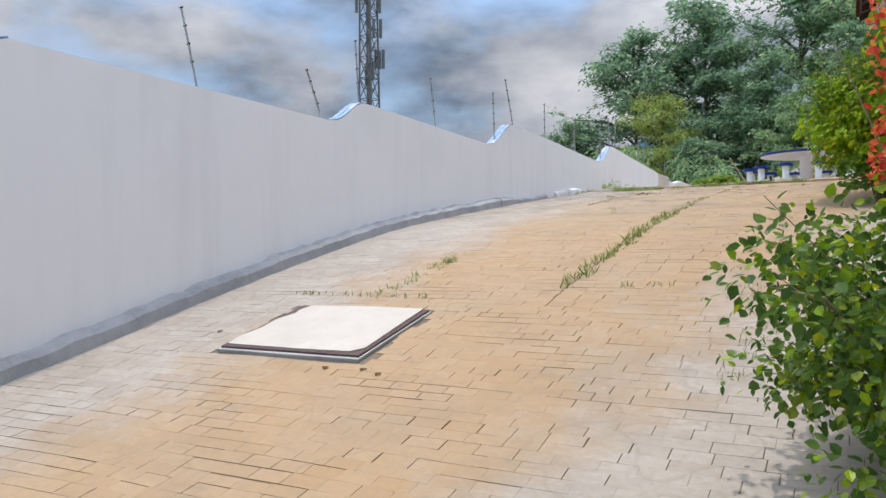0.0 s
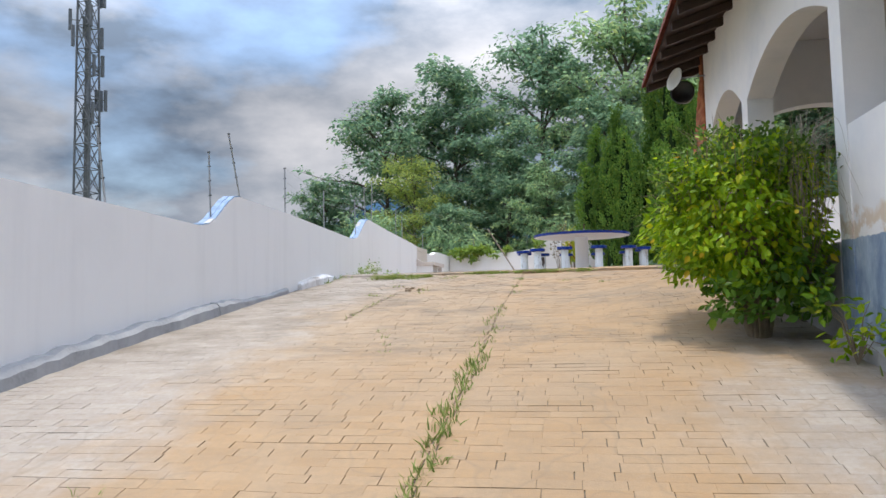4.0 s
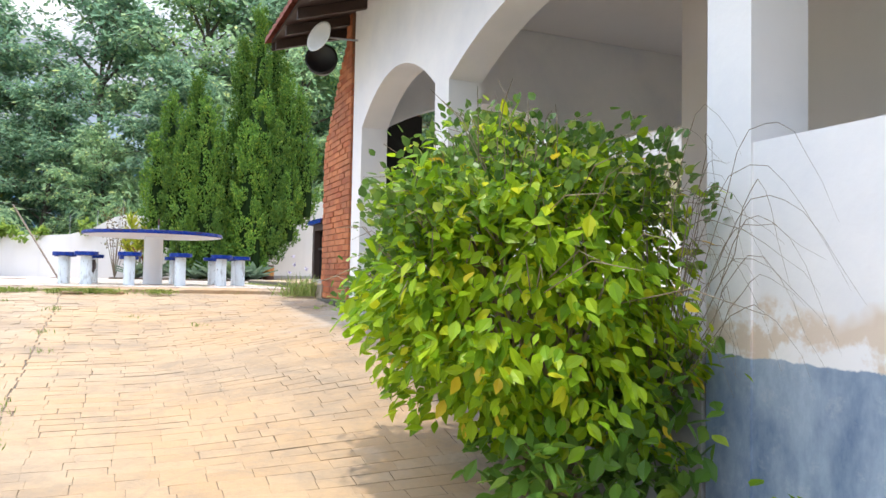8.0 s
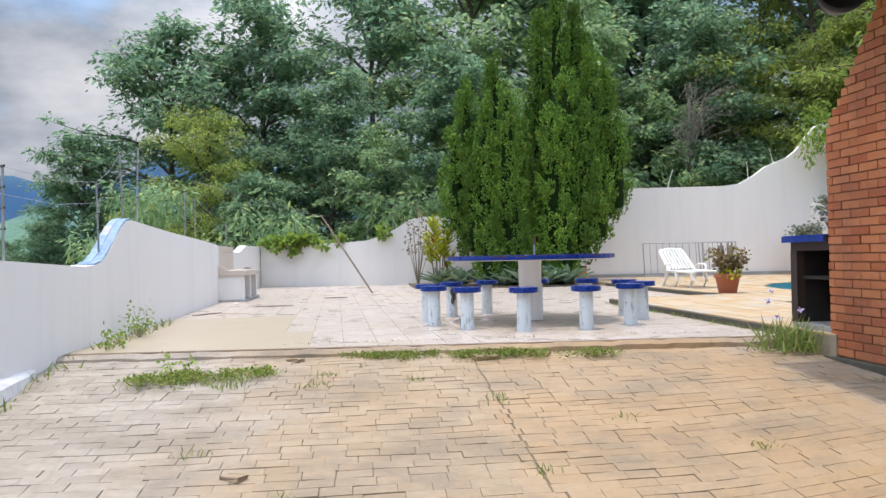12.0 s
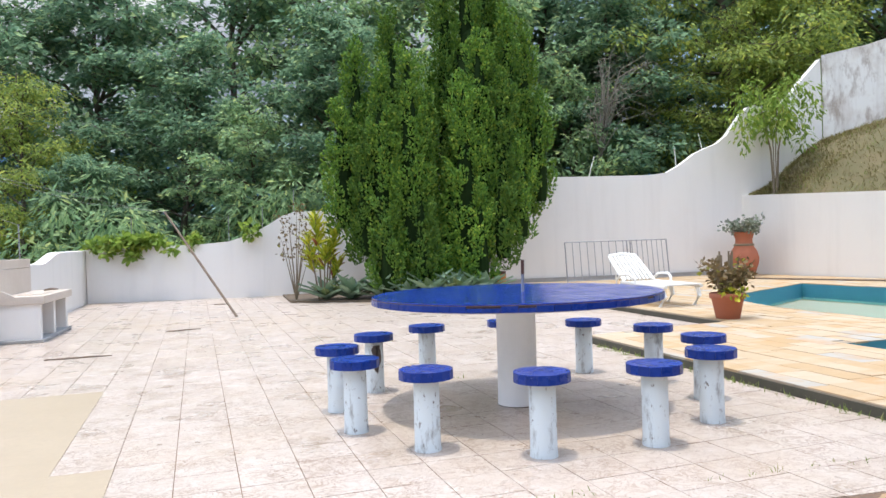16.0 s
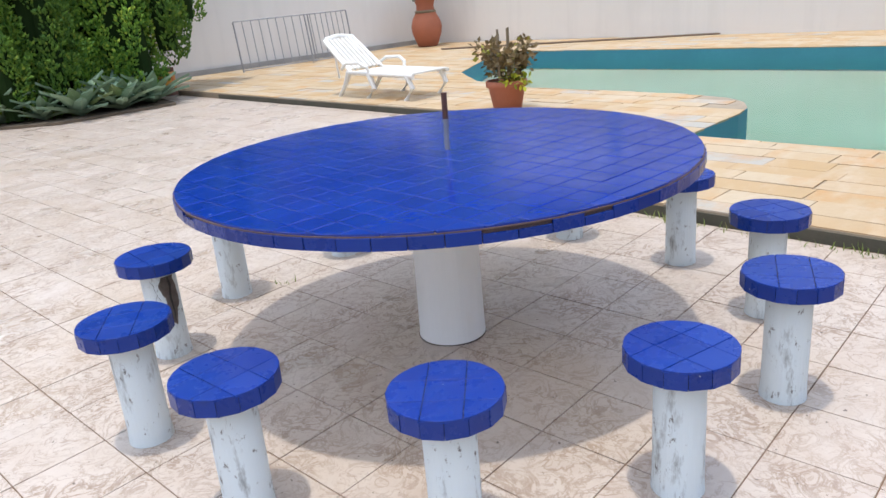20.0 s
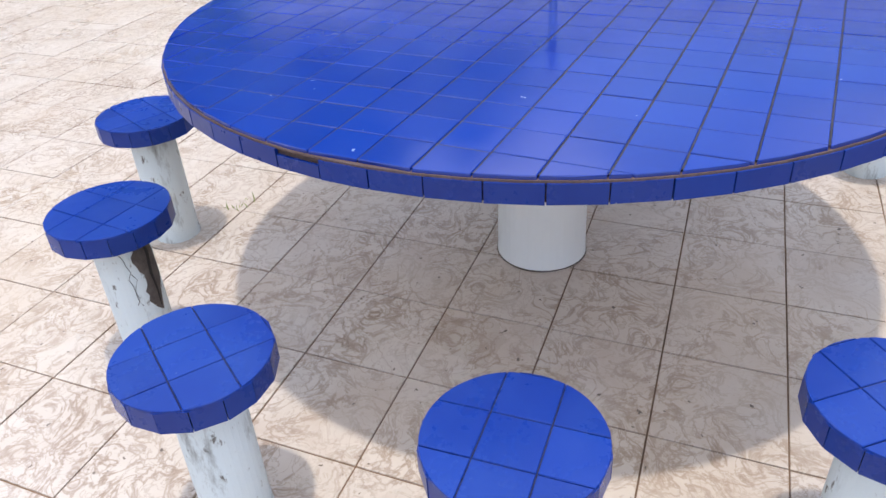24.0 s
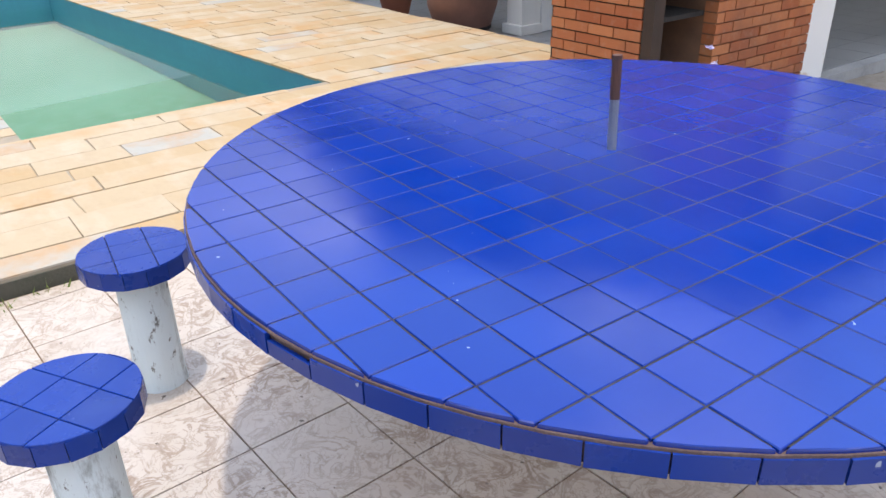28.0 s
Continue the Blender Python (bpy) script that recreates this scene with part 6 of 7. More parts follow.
def build_bank_grass():
    rng = np.random.default_rng(63)
    n = 15000
    s, q = 7 * rng.random(n), rng.random(n)
    k, f = s.astype(int), (s % 1)[:, None]
    up, lo = np.array(BANK_UP), np.array(BANK_LO)
    hi, lo = up[k] + (up[k + 1] - up[k]) * f, lo[k] + (lo[k + 1] - lo[k]) * f
    P = lo + (hi - lo) * q[:, None]
    P[:, 2] += 0.34 * np.minimum(1, s / 5) * np.sin(np.pi * q) - 0.04
    D = rng.normal(size=(n, 3)) * 0.5 + np.array([-0.2, 0, 0.8])
    ob = leaves("bank_grass", P, D, rng.uniform(0.06, 0.17, n), L_DRYGRASS, shape=BLADE, rng=rng, aspect=1.3)
    tagged(ob, "tussocks of dry brown and green grass on the bank", "grass", kind="stuff")


build_bank_grass()

# ---------------------------------------------------------------- driveway things
slab = thing("inspection_cover", "pale rectangular concrete cover slab lying on the pavers", "cover slab", pose((SLAB[0] + SLAB[2]) / 2, (SLAB[1] + SLAB[3]) / 2, ramp(4.42), math.degrees(math.atan(0.245)), 0, 0))
part("frame", box(-0.66, -0.53, -0.06, 0.66, 0.53, 0.022, 0.006), M_CONC, slab, "grey cement edge")
part("rim", box(-0.645, -0.50, 0.018, 0.645, 0.52, 0.038, 0.006), M_RIMGROUT, slab, "dark brown edge")
part("lid", extrude_poly([(-0.60, -0.47, 0.03), (0.1, -0.475, 0.03), (0.55, -0.46, 0.03), (0.625, -0.38, 0.03), (0.61, 0.1, 0.03), (0.60, 0.50, 0.03), (0.2, 0.515, 0.03), (-0.3, 0.50, 0.03), (-0.52, 0.49, 0.03), (-0.56, 0.36, 0.03), (-0.53, 0.28, 0.03), (-0.60, 0.12, 0.03), (-0.585, -0.1, 0.03), (-0.625, -0.3, 0.03)], (0, 0, 0.02)), M_SLAB, slab)


def build_stones():
    """Broken paver lumps and bits lying about."""
    rnd = random.Random(71)
    for x, y, s in ((-2.25, 17.3, 0.22), (-1.75, 17.35, 0.15), (-3.9, 17.45, 0.14), (-2.0, 17.62, 0.18), (-3.95, 14.55, 0.10), (-3.8, 14.6, 0.07), (-4.0, 14.9, 0.12), (-2.95, 3.75, 0.05), (-3.1, 3.8, 0.04), (-3.4, 3.78, 0.05), (-4.9, 4.3, 0.04)):
        bm = box(-s / 2, -s / 3, -0.01, s / 2, s / 3, 0.015 + 0.06 * s, 0.006)
        for v in bm.verts:
            v.co += Vector((rnd.uniform(-1, 1), rnd.uniform(-1, 1), rnd.uniform(-0.5, 0.5))) * s * 0.08
        z = drive(x, y) if y < 17.8 else TZ
        tagged(part("loose_stone", bm, M_PAVER, at=pose(x, y, z, 0, 4, rnd.uniform(0, 180))), "broken piece of paving stone lying loose", "stone", group="loose stones")


build_stones()


def build_terrace_edge():
    """A broken cement lip, low and uneven."""
    rnd = random.Random(75)
    bm = bmesh.new()
    rows = []
    for k in range(56):
        s = k / 55
        x, y = -6.0 + 6.64 * s, 17.70 - 0.30 * s
        a, h = y + rnd.uniform(-0.025, 0.025), TZ - 0.014 + rnd.uniform(-0.012, 0.006)
        rows.append([bm.verts.new(p) for p in ((x, a - 0.03, 2.8), (x, a, h - 0.02), (x, a + 0.06, h + 0.012), (x, y + 0.2, TZ - 0.013), (x, y + 0.2, 2.8))])
    for a, b in zip(rows, rows[1:]):
        for k in range(5):
            bm.faces.new((a[k], a[(k + 1) % 5], b[(k + 1) % 5], b[k]))
    bm.faces.new(rows[0])
    bm.faces.new(rows[-1][::-1])
    tagged(part("terrace_edge", bm, M_PAVER), "broken weedy cement edge of the terrace", "edge", kind="structure")


build_terrace_edge()

# ---------------------------------------------------------------- electric fence on the walls
def fence_post(x, y, z, h, lean=(0, 0), bits=4, mat=None):
    t = thing("fence_post", "thin metal electric-fence post with small insulators", "fence post", pose(x, y, z), group="electric fence posts")
    top = Vector((lean[0], lean[1], h))
    part("rod", tube([(0, 0, -0.03), top * 0.5, top], 0.011, 6), mat or M_STEEL, t)
    for k in range(bits):
        p = top * (1 - 0.22 * k)
        part("insulator", tube([p + Vector((-0.018, 0, 0)), p + Vector((0.018, 0, 0.004))], 0.010, 6), M_BLACK, t)
    return t


def top_at(y):
    return float(np.interp(y, [p[0] for p in LEFT_TOP], [p[1] for p in LEFT_TOP]))


POSTS = [(3.1, 0.7, -0.12), (5.2, 0.8, -0.16), (7.25, 0.6, -0.22), (8.05, 0.85, -0.05), (10.17, 0.78, -0.1), (12.41, 0.86, -0.03), (13.3, 0.9, -0.22), (15.0, 0.77, 0.0), (16.97, 0.75, 0.0), (19.08, 0.76, -0.02), (19.9, 0.77, -0.04), (20.47, 0.97, 0.06), (23.4, 0.75, 0.02), (24.3, 0.72, 0.0), (27.9, 0.62, 0.0)]
for y, h, ln in POSTS:
    fence_post(wall_x(y) - 0.09, y, top_at(y), h, (0.3 * ln, ln))
for x, z, h, ln in ((-5.42, 4.37, 0.72, 0.0), (-3.2, 4.4, 0.68, 0.0), (-2.42, 4.62, 0.65, 0.02), (-1.67, 5.05, 0.62, 0.02), (5.86, 5.85, 0.56, 0.18), (8.3, 6.1, 0.52, -0.04), (9.07, 6.5, 0.48, -0.12)):
    yy = 34.1 - 0.9 * (x + 6.44) / 6.24 if x < 0 else 33.2 - 1.1 * x / 10.1
    fence_post(x, yy + 0.1, z - 0.02, h, (ln, 0), 2, M_PLASTIC if x > 0 else None)


def build_wires():
    t = thing("fence_wire", "sagging electric-fence wires along the walls", "wire")
    seq = [(wall_x(y) - 0.09 + 0.3 * ln, y + ln, top_at(y) + h) for y, h, ln in POSTS]
    for drop in (0.0, 0.22):
        for a, b in zip(seq[7:], seq[8:]):
            pa, pb = Vector(a) - Vector((0, 0, drop)), Vector(b) - Vector((0, 0, drop))
            m = (pa + pb) / 2 - Vector((0, 0, 0.05))
            part("wire", tube([pa, m, pb], 0.0022, 4), M_STEEL, t)
    a = Vector((-6.1, 23.42, 5.24))
    for b in (Vector((-3.2, 33.75, 4.98)), Vector((-4.3, 30.0, 5.0))):
        part("wire", tube([a, (a + b) / 2 - Vector((0, 0, 0.12)), b], 0.002, 4), M_STEEL, t)


build_wires()

# ---------------------------------------------------------------- radio mast and far hills
def build_mast():
    t = thing("radio_mast", "tall lattice radio mast with antenna panels", "mast", pose(-40.6, 59.0, -2))
    H, w0, w1 = 48.0, 0.82, 0.42
    legs = []
    for sx, sy in ((1, 1), (-1, 1), (-1, -1), (1, -1)):
        part("leg", tube([(sx * w0, sy * w0, 0), (sx * w1, sy * w1, H)], [0.10, 0.08], 6), M_MAST, t)
        legs.append((sx, sy))
    n = 24
    for k in range(n):
        za, zb = H * k / n, H * (k + 1) / n
        wa, wb = w0 + (w1 - w0) * k / n, w0 + (w1 - w0) * (k + 1) / n
        for i in range(4):
            (ax, ay), (bx, by) = legs[i], legs[(i + 1) % 4]
            for p, q in (((ax * wa, ay * wa, za), (bx * wb, by * wb, zb)), ((bx * wa, by * wa, za), (ax * wb, ay * wb, zb)), ((ax * wa, ay * wa, za), (bx * wa, by * wa, za))):
                part("brace", tube([p, q], 0.045, 4), M_MAST, t)
    part("ladder_duct", box(-0.16, -0.14, 0, 0.16, 0.14, H), M_MAST, t)
    rnd = random.Random(81)
    for k in range(20):
        z = rnd.choice((20.5, 22, 24.5, 27, 28.5, 31, 34, 37))
        a = rnd.uniform(0, 6.28)
        r = w1 + rnd.uniform(0.5, 1.1)
        part("antenna_panel", box(-0.13, -0.09, -0.9, 0.13, 0.09, 0.9, 0.02), M_MAST, t, at=pose(r * math.cos(a), r * math.sin(a), z, 0, 0, math.degrees(a)))
        part("arm", tube([(0.6 * math.cos(a), 0.6 * math.sin(a), z), (r * math.cos(a), r * math.sin(a), z)], 0.04, 4), M_MAST, t)


build_mast()
# distance haze is painted into both hill colours as blue, most in this one
M_FAR = Mat("hazy_forest_hill", 0.95, 0, 0.1)
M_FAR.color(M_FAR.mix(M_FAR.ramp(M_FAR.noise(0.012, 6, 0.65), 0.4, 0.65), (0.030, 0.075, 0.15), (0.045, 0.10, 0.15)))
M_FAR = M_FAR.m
M_MIDHILL = simple("hazy_hill_meadow", (0.05, 0.12, 0.11), (0.12, 0.22, 0.12), 0.03, 0.95, bump=0)


def build_hill(name, y0, hmax, seed, mat, xa, xb, label):
    v, f, nx, ny = [], [], 70, 9
    for j in range(ny):
        s = j / (ny - 1)
        for i in range(nx):
            x = xa + (xb - xa) * i / (nx - 1)
            h = hmax * (0.86 + 0.10 * math.sin(i * 0.33 + seed) + 0.07 * math.sin(i * 0.83 + 2 * seed) + 0.06 * noise.noise((x * 0.02, seed, 0)))
            v.append((x, y0 + 220 * s + 12 * math.sin(i * 0.8 + seed), -6 + max(2, h) * math.sin(0.5 * math.pi * s) * (1 + 0.05 * noise.noise((x * 0.03, s * 5, seed)))))
    for j in range(ny - 1):
        for i in range(nx - 1):
            f.append((j * nx + i, j * nx + i + 1, (j + 1) * nx + i + 1, (j + 1) * nx + i))
    tagged(raw(name, v, f, mat, smooth=True), label, "hill", kind="structure")


build_hill("backdrop_hills", 760, 142, 1.1, M_FAR, -1300, 700, "distant forested hills, tinted blue for haze")
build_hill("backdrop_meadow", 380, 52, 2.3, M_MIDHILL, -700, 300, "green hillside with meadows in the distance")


# ---------------------------------------------------------------- brick chimney and barbecue
CH = (0.68, 15.64, 1.55, 16.85)      # plan of the chimney


def build_chimney():
    t = tagged(new("chimney"), "red brick barbecue chimney stepping in towards the roof", "chimney", kind="structure")
    x0, y0, x1, y1 = CH
    core_prof = [(y1 - 0.01, 2.62), (y1 - 0.01, 4.88), (y0 + 0.27, 6.02), (y0 + 0.27, 6.9), (y0 + 0.12, 6.9), (y0 + 0.01, 5.6), (y0 + 0.01, 2.62)]
    bm = extrude_poly([(x0 + 0.012, y, z) for y, z in core_prof], (x1 - x0 - 0.024, 0, 0))
    part("core", bm, M_MORTAR, t)
    part("sooty_side", extrude_poly([(x0 + 0.34, y0 - 0.035, PZ), (x1, y0 - 0.035, PZ), (x1, y0 - 0.035, 5.2), (x0 + 0.34, y0 - 0.035, 5.2)], (0, 0.04, 0)), M_SOOT, t, "soot-blackened back of the chimney")
    # dark colour here paints in the shaded gap below the bricks' brown edge
    part("footing", box(x0 - 0.05, y0 - 0.0, 2.55, x1, y1 + 0.05, 2.98, 0.012), M_EDGE, t, "cement footing, coloured dark for a brown edge and shaded gap")
    rnd = random.Random(91)
    ch, bl = 0.072, 0.225
    k, z = 0, 2.99
    while z < 6.6:
        hi = y1 if z < 4.9 else max(y0 + 0.28, y1 - (z - 4.9) * 0.8 - 0.02)
        lo = y0 if z < 5.6 else y0 + 0.12 * min(1, (z - 5.6))
        y = lo - (bl / 2 if k % 2 else 0)
        while y < hi:
            a, b = max(y, lo), min(y + bl, hi)
            if b - a > 0.04:
                d = rnd.uniform(-0.004, 0.006)
                part("brick", box(x0 - 0.002 - d, a + 0.005, z + 0.005, x0 + 0.1, b - 0.005, z + ch - 0.005), M_BRICK, t)
            y += bl
        x = x0 - (bl / 2 if k % 2 == 0 else 0)
        while x < x1:
            a, b = max(x, x0 + 0.003), min(x + bl, x1)
            if b - a > 0.04 and z > 3.95:
                part("brick", box(a + 0.005, hi - 0.1, z + 0.005, b - 0.005, hi + 0.002 + rnd.uniform(-0.004, 0.006), z + ch - 0.005), M_BRICK, t)
            x += bl
        z += ch
        k += 1


build_chimney()


def build_barbecue():
    t = thing("barbecue", "brick barbecue box with a blue tiled top and sooty interior", "barbecue", pose(0, 0, 0))
    x0, y0, x1, y1, zt = 0.70, 16.87, 1.60, 17.47, 4.02
    part("base", box(x0, y0, 2.9, x1, y1, 3.22, 0.01), M_CONC, t)
    part("side_wall", box(x0 + 0.01, y1 - 0.09, 3.22, x1, y1 - 0.012, zt - 0.06), M_SOOT, t)
    part("back_wall", box(x1 - 0.1, y0, 3.22, x1 - 0.012, y1 - 0.09, zt - 0.06), M_SOOT, t)
    part("shelf", box(x0 + 0.06, y0 + 0.01, 3.62, x1 - 0.1, y1 - 0.1, 3.65), M_SOOT, t)
    part("lintel", box(x0 + 0.005, y0, zt - 0.14, x0 + 0.09, y1, zt - 0.061), M_DARKWOOD, t)
    part("post", box(x0 + 0.0, y1 - 0.10, 3.22, x0 + 0.08, y1 - 0.001, zt - 0.141), M_DARKWOOD, t, "blackened wooden post")
    part("top_slab", box(x0 - 0.05, y0 - 0.01, zt - 0.06, x1 + 0.03, y1 + 0.05, zt - 0.008), M_TGROUT, t)
    for i in range(9):
        for j in range(6):
            xa, ya = x0 - 0.05 + 0.109 * i, y0 - 0.01 + 0.110 * j
            part("tile", box(xa + 0.002, ya + 0.002, zt - 0.012, xa + 0.107, ya + 0.108, zt), M_BLUE, t)
    for j in range(6):
        ya = y0 - 0.01 + 0.110 * j
        part("rim_tile", box(x0 - 0.058, ya + 0.002, zt - 0.062, x0 - 0.05, ya + 0.108, zt - 0.003), M_BLUE, t)
    for i in range(9):
        xa = x0 - 0.05 + 0.109 * i
        part("rim_tile", box(xa + 0.002, y1 + 0.05, zt - 0.062, xa + 0.107, y1 + 0.058, zt - 0.003), M_BLUE, t)
    rnd = random.Random(95)
    z, k = 3.222, 0
    while z < zt - 0.13:
        x = x0 + 0.09 - (0.11 if k % 2 else 0)
        while x < x1:
            a, b = max(x, x0 + 0.085), min(x + 0.225, x1)
            if b - a > 0.04:
                part("brick", box(a + 0.005, y1 - 0.05, z + 0.005, b - 0.005, y1 + rnd.uniform(-0.003, 0.005), z + 0.067), M_BRICK, t)
            x += 0.225
        z += 0.072
        k += 1
    return t


build_barbecue()


def pot_plant(name, label, m, profile, mat, plant):
    t = thing(name, label, "potted plant", m)
    part("pot", lathe(profile, 32, 0.004), mat, t, "terracotta pot", True)
    zt = profile[-1][1]
    part("soil", lathe([(profile[-1][0] * 0.5, zt - 0.03), (profile[-1][0] * 0.9, zt + 0.004)], 20), M_SOIL, t)
    plant(t, zt)
    return t


def bushy(n, r, h, size, mat, seed, aspect=1.0, stems=8, shape=LEAF_FLAT):
    def make(t, z):
        rng = np.random.default_rng(seed)
        tips = []
        for k in range(stems):
            a = 2.4 * k
            tip = Vector((r * math.cos(a) * rng.uniform(0.4, 1), r * math.sin(a) * rng.uniform(0.4, 1), z + h * rng.uniform(0.4, 1)))
            part("stem", tube([(0.02 * math.cos(a), 0.02 * math.sin(a), z - 0.02), (tip.x * 0.4, tip.y * 0.4, z + (tip.z - z) * 0.6), tip], [0.005, 0.004, 0.002], 4), M_TWIG, t)
            tips += [tip, Vector((tip.x * 0.6, tip.y * 0.6, z + (tip.z - z) * 0.6))]
        P, D = clumps(rng, tips, [r * 0.35] * len(tips), n, 0.9)
        leaves("foliage", P, D + np.array([0, 0, 0.3]), size * rng.uniform(0.6, 1.3, len(P)), mat, t, rng=rng, aspect=aspect, shape=shape)
    return make


L_BROWN = leaf_material("reddish_leaves", (0.13, 0.10, 0.05), (0.24, 0.17, 0.08), (0.35, 0.36, 0.06), 0.6, 0.15)
L_GREYGREEN = leaf_material("silvery_leaves", (0.16, 0.20, 0.14), (0.30, 0.33, 0.26), (0.45, 0.43, 0.42), 0.7, 0.15)
small_pot = pot_plant("potted_plant", "terracotta pot with a dry reddish crown-of-thorns plant by the pool", pose(2.95, 23.2, DZ),
          [(0.14, 0.0), (0.15, 0.01), (0.20, 0.26), (0.225, 0.27), (0.225, 0.33), (0.20, 0.335), (0.185, 0.31)], M_CLAY, bushy(24, 0.34, 0.38, 0.07, L_BROWN, 101, 1.2, 14))
for k in range(6):
    part("bare_stalk", tube([(0.05 * k - 0.15, 0.04 * (k % 3) - 0.04, 0.3), (0.055 * k - 0.16, 0.04 * (k % 3) - 0.04, 0.82 + 0.05 * (k % 2))], [0.018, 0.012], 6), M_TWIG, small_pot)
rng_c = np.random.default_rng(3)
P, D = clumps(rng_c, [(-0.1, -0.16, 0.36), (0.05, -0.18, 0.34), (-0.02, -0.2, 0.3)], [0.10] * 3, 22)
leaves("yellow_leaves", P, D, 0.07, L_CROTON, small_pot, rng=rng_c, label="yellow-green trailing leaves")
urn = pot_plant("urn", "tall rounded terracotta urn with trailing silvery plant", pose(9.35, 31.1, DZ),
          [(0.20, 0.0), (0.24, 0.03), (0.34, 0.30), (0.36, 0.45), (0.32, 0.62), (0.22, 0.78), (0.20, 0.92), (0.25, 1.08), (0.26, 1.12), (0.22, 1.12), (0.20, 1.08)], M_CLAY, bushy(30, 0.48, 0.35, 0.09, L_GREYGREEN, 103, 1.0, 16))
part("rope", lathe([(0.225, 0.755), (0.25, 0.775), (0.25, 0.80), (0.225, 0.82)], 28), M_TWIG, urn, "grey rope tied round the neck")
pot_plant("planter", "small planter with silvery foliage on the barbecue top", pose(1.05, 17.2, 4.03), [(0.10, 0), (0.14, 0.10), (0.15, 0.11), (0.13, 0.11)], M_CLAY, bushy(24, 0.26, 0.2, 0.05, L_GREYGREEN, 105, 1.0, 12))
pot_plant("bowl_planter", "low terracotta bowl with a leafy plant on the porch", pose(1.2, 15.45, PZ), [(0.09, 0), (0.105, 0.02), (0.15, 0.13), (0.16, 0.14), (0.16, 0.165), (0.138, 0.165)], M_CLAY, bushy(5, 0.13, 0.5, 0.06, L_VINE, 107, 0.9, 6, LEAF_LONG))
barrel = thing("barrel_planter", "large brown barrel-shaped planter on the porch edge", "planter", pose(4.15, 16.28, PZ))
part("body", lathe([(0.27, 0.0), (0.28, 0.02), (0.37, 0.30), (0.39, 0.50), (0.36, 0.74), (0.33, 0.78), (0.30, 0.78)], 36), simple("barrel_wood", (0.24, 0.11, 0.075), (0.16, 0.075, 0.055), 6, 0.6), barrel, smooth=True)
for z, r in ((0.06, 0.30), (0.70, 0.372)):
    part("hoop", lathe([(r, z), (r + 0.008, z + 0.004), (r + 0.008, z + 0.035), (r, z + 0.04)], 36), M_SOOT, barrel)
pot_plant("clay_pot", "small clay pot with a green plant standing on the porch", pose(5.4, 16.3, PZ), [(0.13, 0), (0.2, 0.25), (0.21, 0.26), (0.18, 0.26)], M_CLAY, bushy(14, 0.25, 0.3, 0.08, L_VINE, 109))
pillar = tagged(part("porch_pillar", box(3.63, 15.64, PZ, 3.86, 15.9, 5.0), M_WALL), "white square porch pillar with a moulded foot", "pillar", kind="structure")
part("plinth", box(3.59, 15.635, PZ, 3.90, 15.94, PZ + 0.1, 0.012), M_WALL, pillar)

# ---------------------------------------------------------------- lamp and speaker under the eaves
dish = thing("dish_antenna", "round white dish hanging under the eaves", "dish", pose(0.26, 15.4, 5.9))
bmd = lathe([(0.02, 0.0), (0.10, 0.012), (0.17, 0.04), (0.20, 0.065), (0.195, 0.072), (0.16, 0.05), (0.09, 0.024), (0.02, 0.014)], 32)
part("reflector", bmd, M_PLASTIC, dish, smooth=True, at=pose(0, 0, 0, 75, 0, -62) @ Matrix.Scale(0.92, 4))
part("arm", tube([(0, 0, 0), (0.1, 0.1, 0.06), (0.46, 0.12, 0.08)], 0.012, 6), M_STEEL, dish)
speaker = thing("horn_speaker", "round black outdoor speaker under the eaves", "speaker", pose(0.5, 16.36, 5.9))
part("horn", lathe([(0.05, -0.14), (0.12, -0.1), (0.19, 0.08), (0.20, 0.14), (0.17, 0.14), (0.12, 0.05)], 28), M_BLACK, speaker, smooth=True, at=pose(0, 0, 0, 80, 0, -20))
part("stem", tube([(0, 0, 0.05), (0, 0, 0.22)], 0.015, 6), M_BLACK, speaker)
bracket = thing("wall_bracket", "thin dark wrought-iron bracket on the porch wall", "bracket", pose(3.39, 11.88, 5.12))
part("arm", tube([(0, 0, 0.1), (-0.32, 0.02, 0.12), (-0.35, 0.02, 0.06)], 0.008, 6), M_BLACK, bracket)
part("scroll", tube([(0, 0, -0.1), (-0.12, 0, 0.0), (-0.2, 0.01, 0.11)], 0.007, 6), M_BLACK, bracket)
part("back_plate", box(-0.012, -0.02, -0.14, 0.008, 0.02, 0.14), M_BLACK, bracket)
part("chain", tube([(-0.34, 0.02, 0.06), (-0.345, 0.02, -0.3), (-0.34, 0.02, -0.75)], 0.006, 5), M_RUST, bracket)

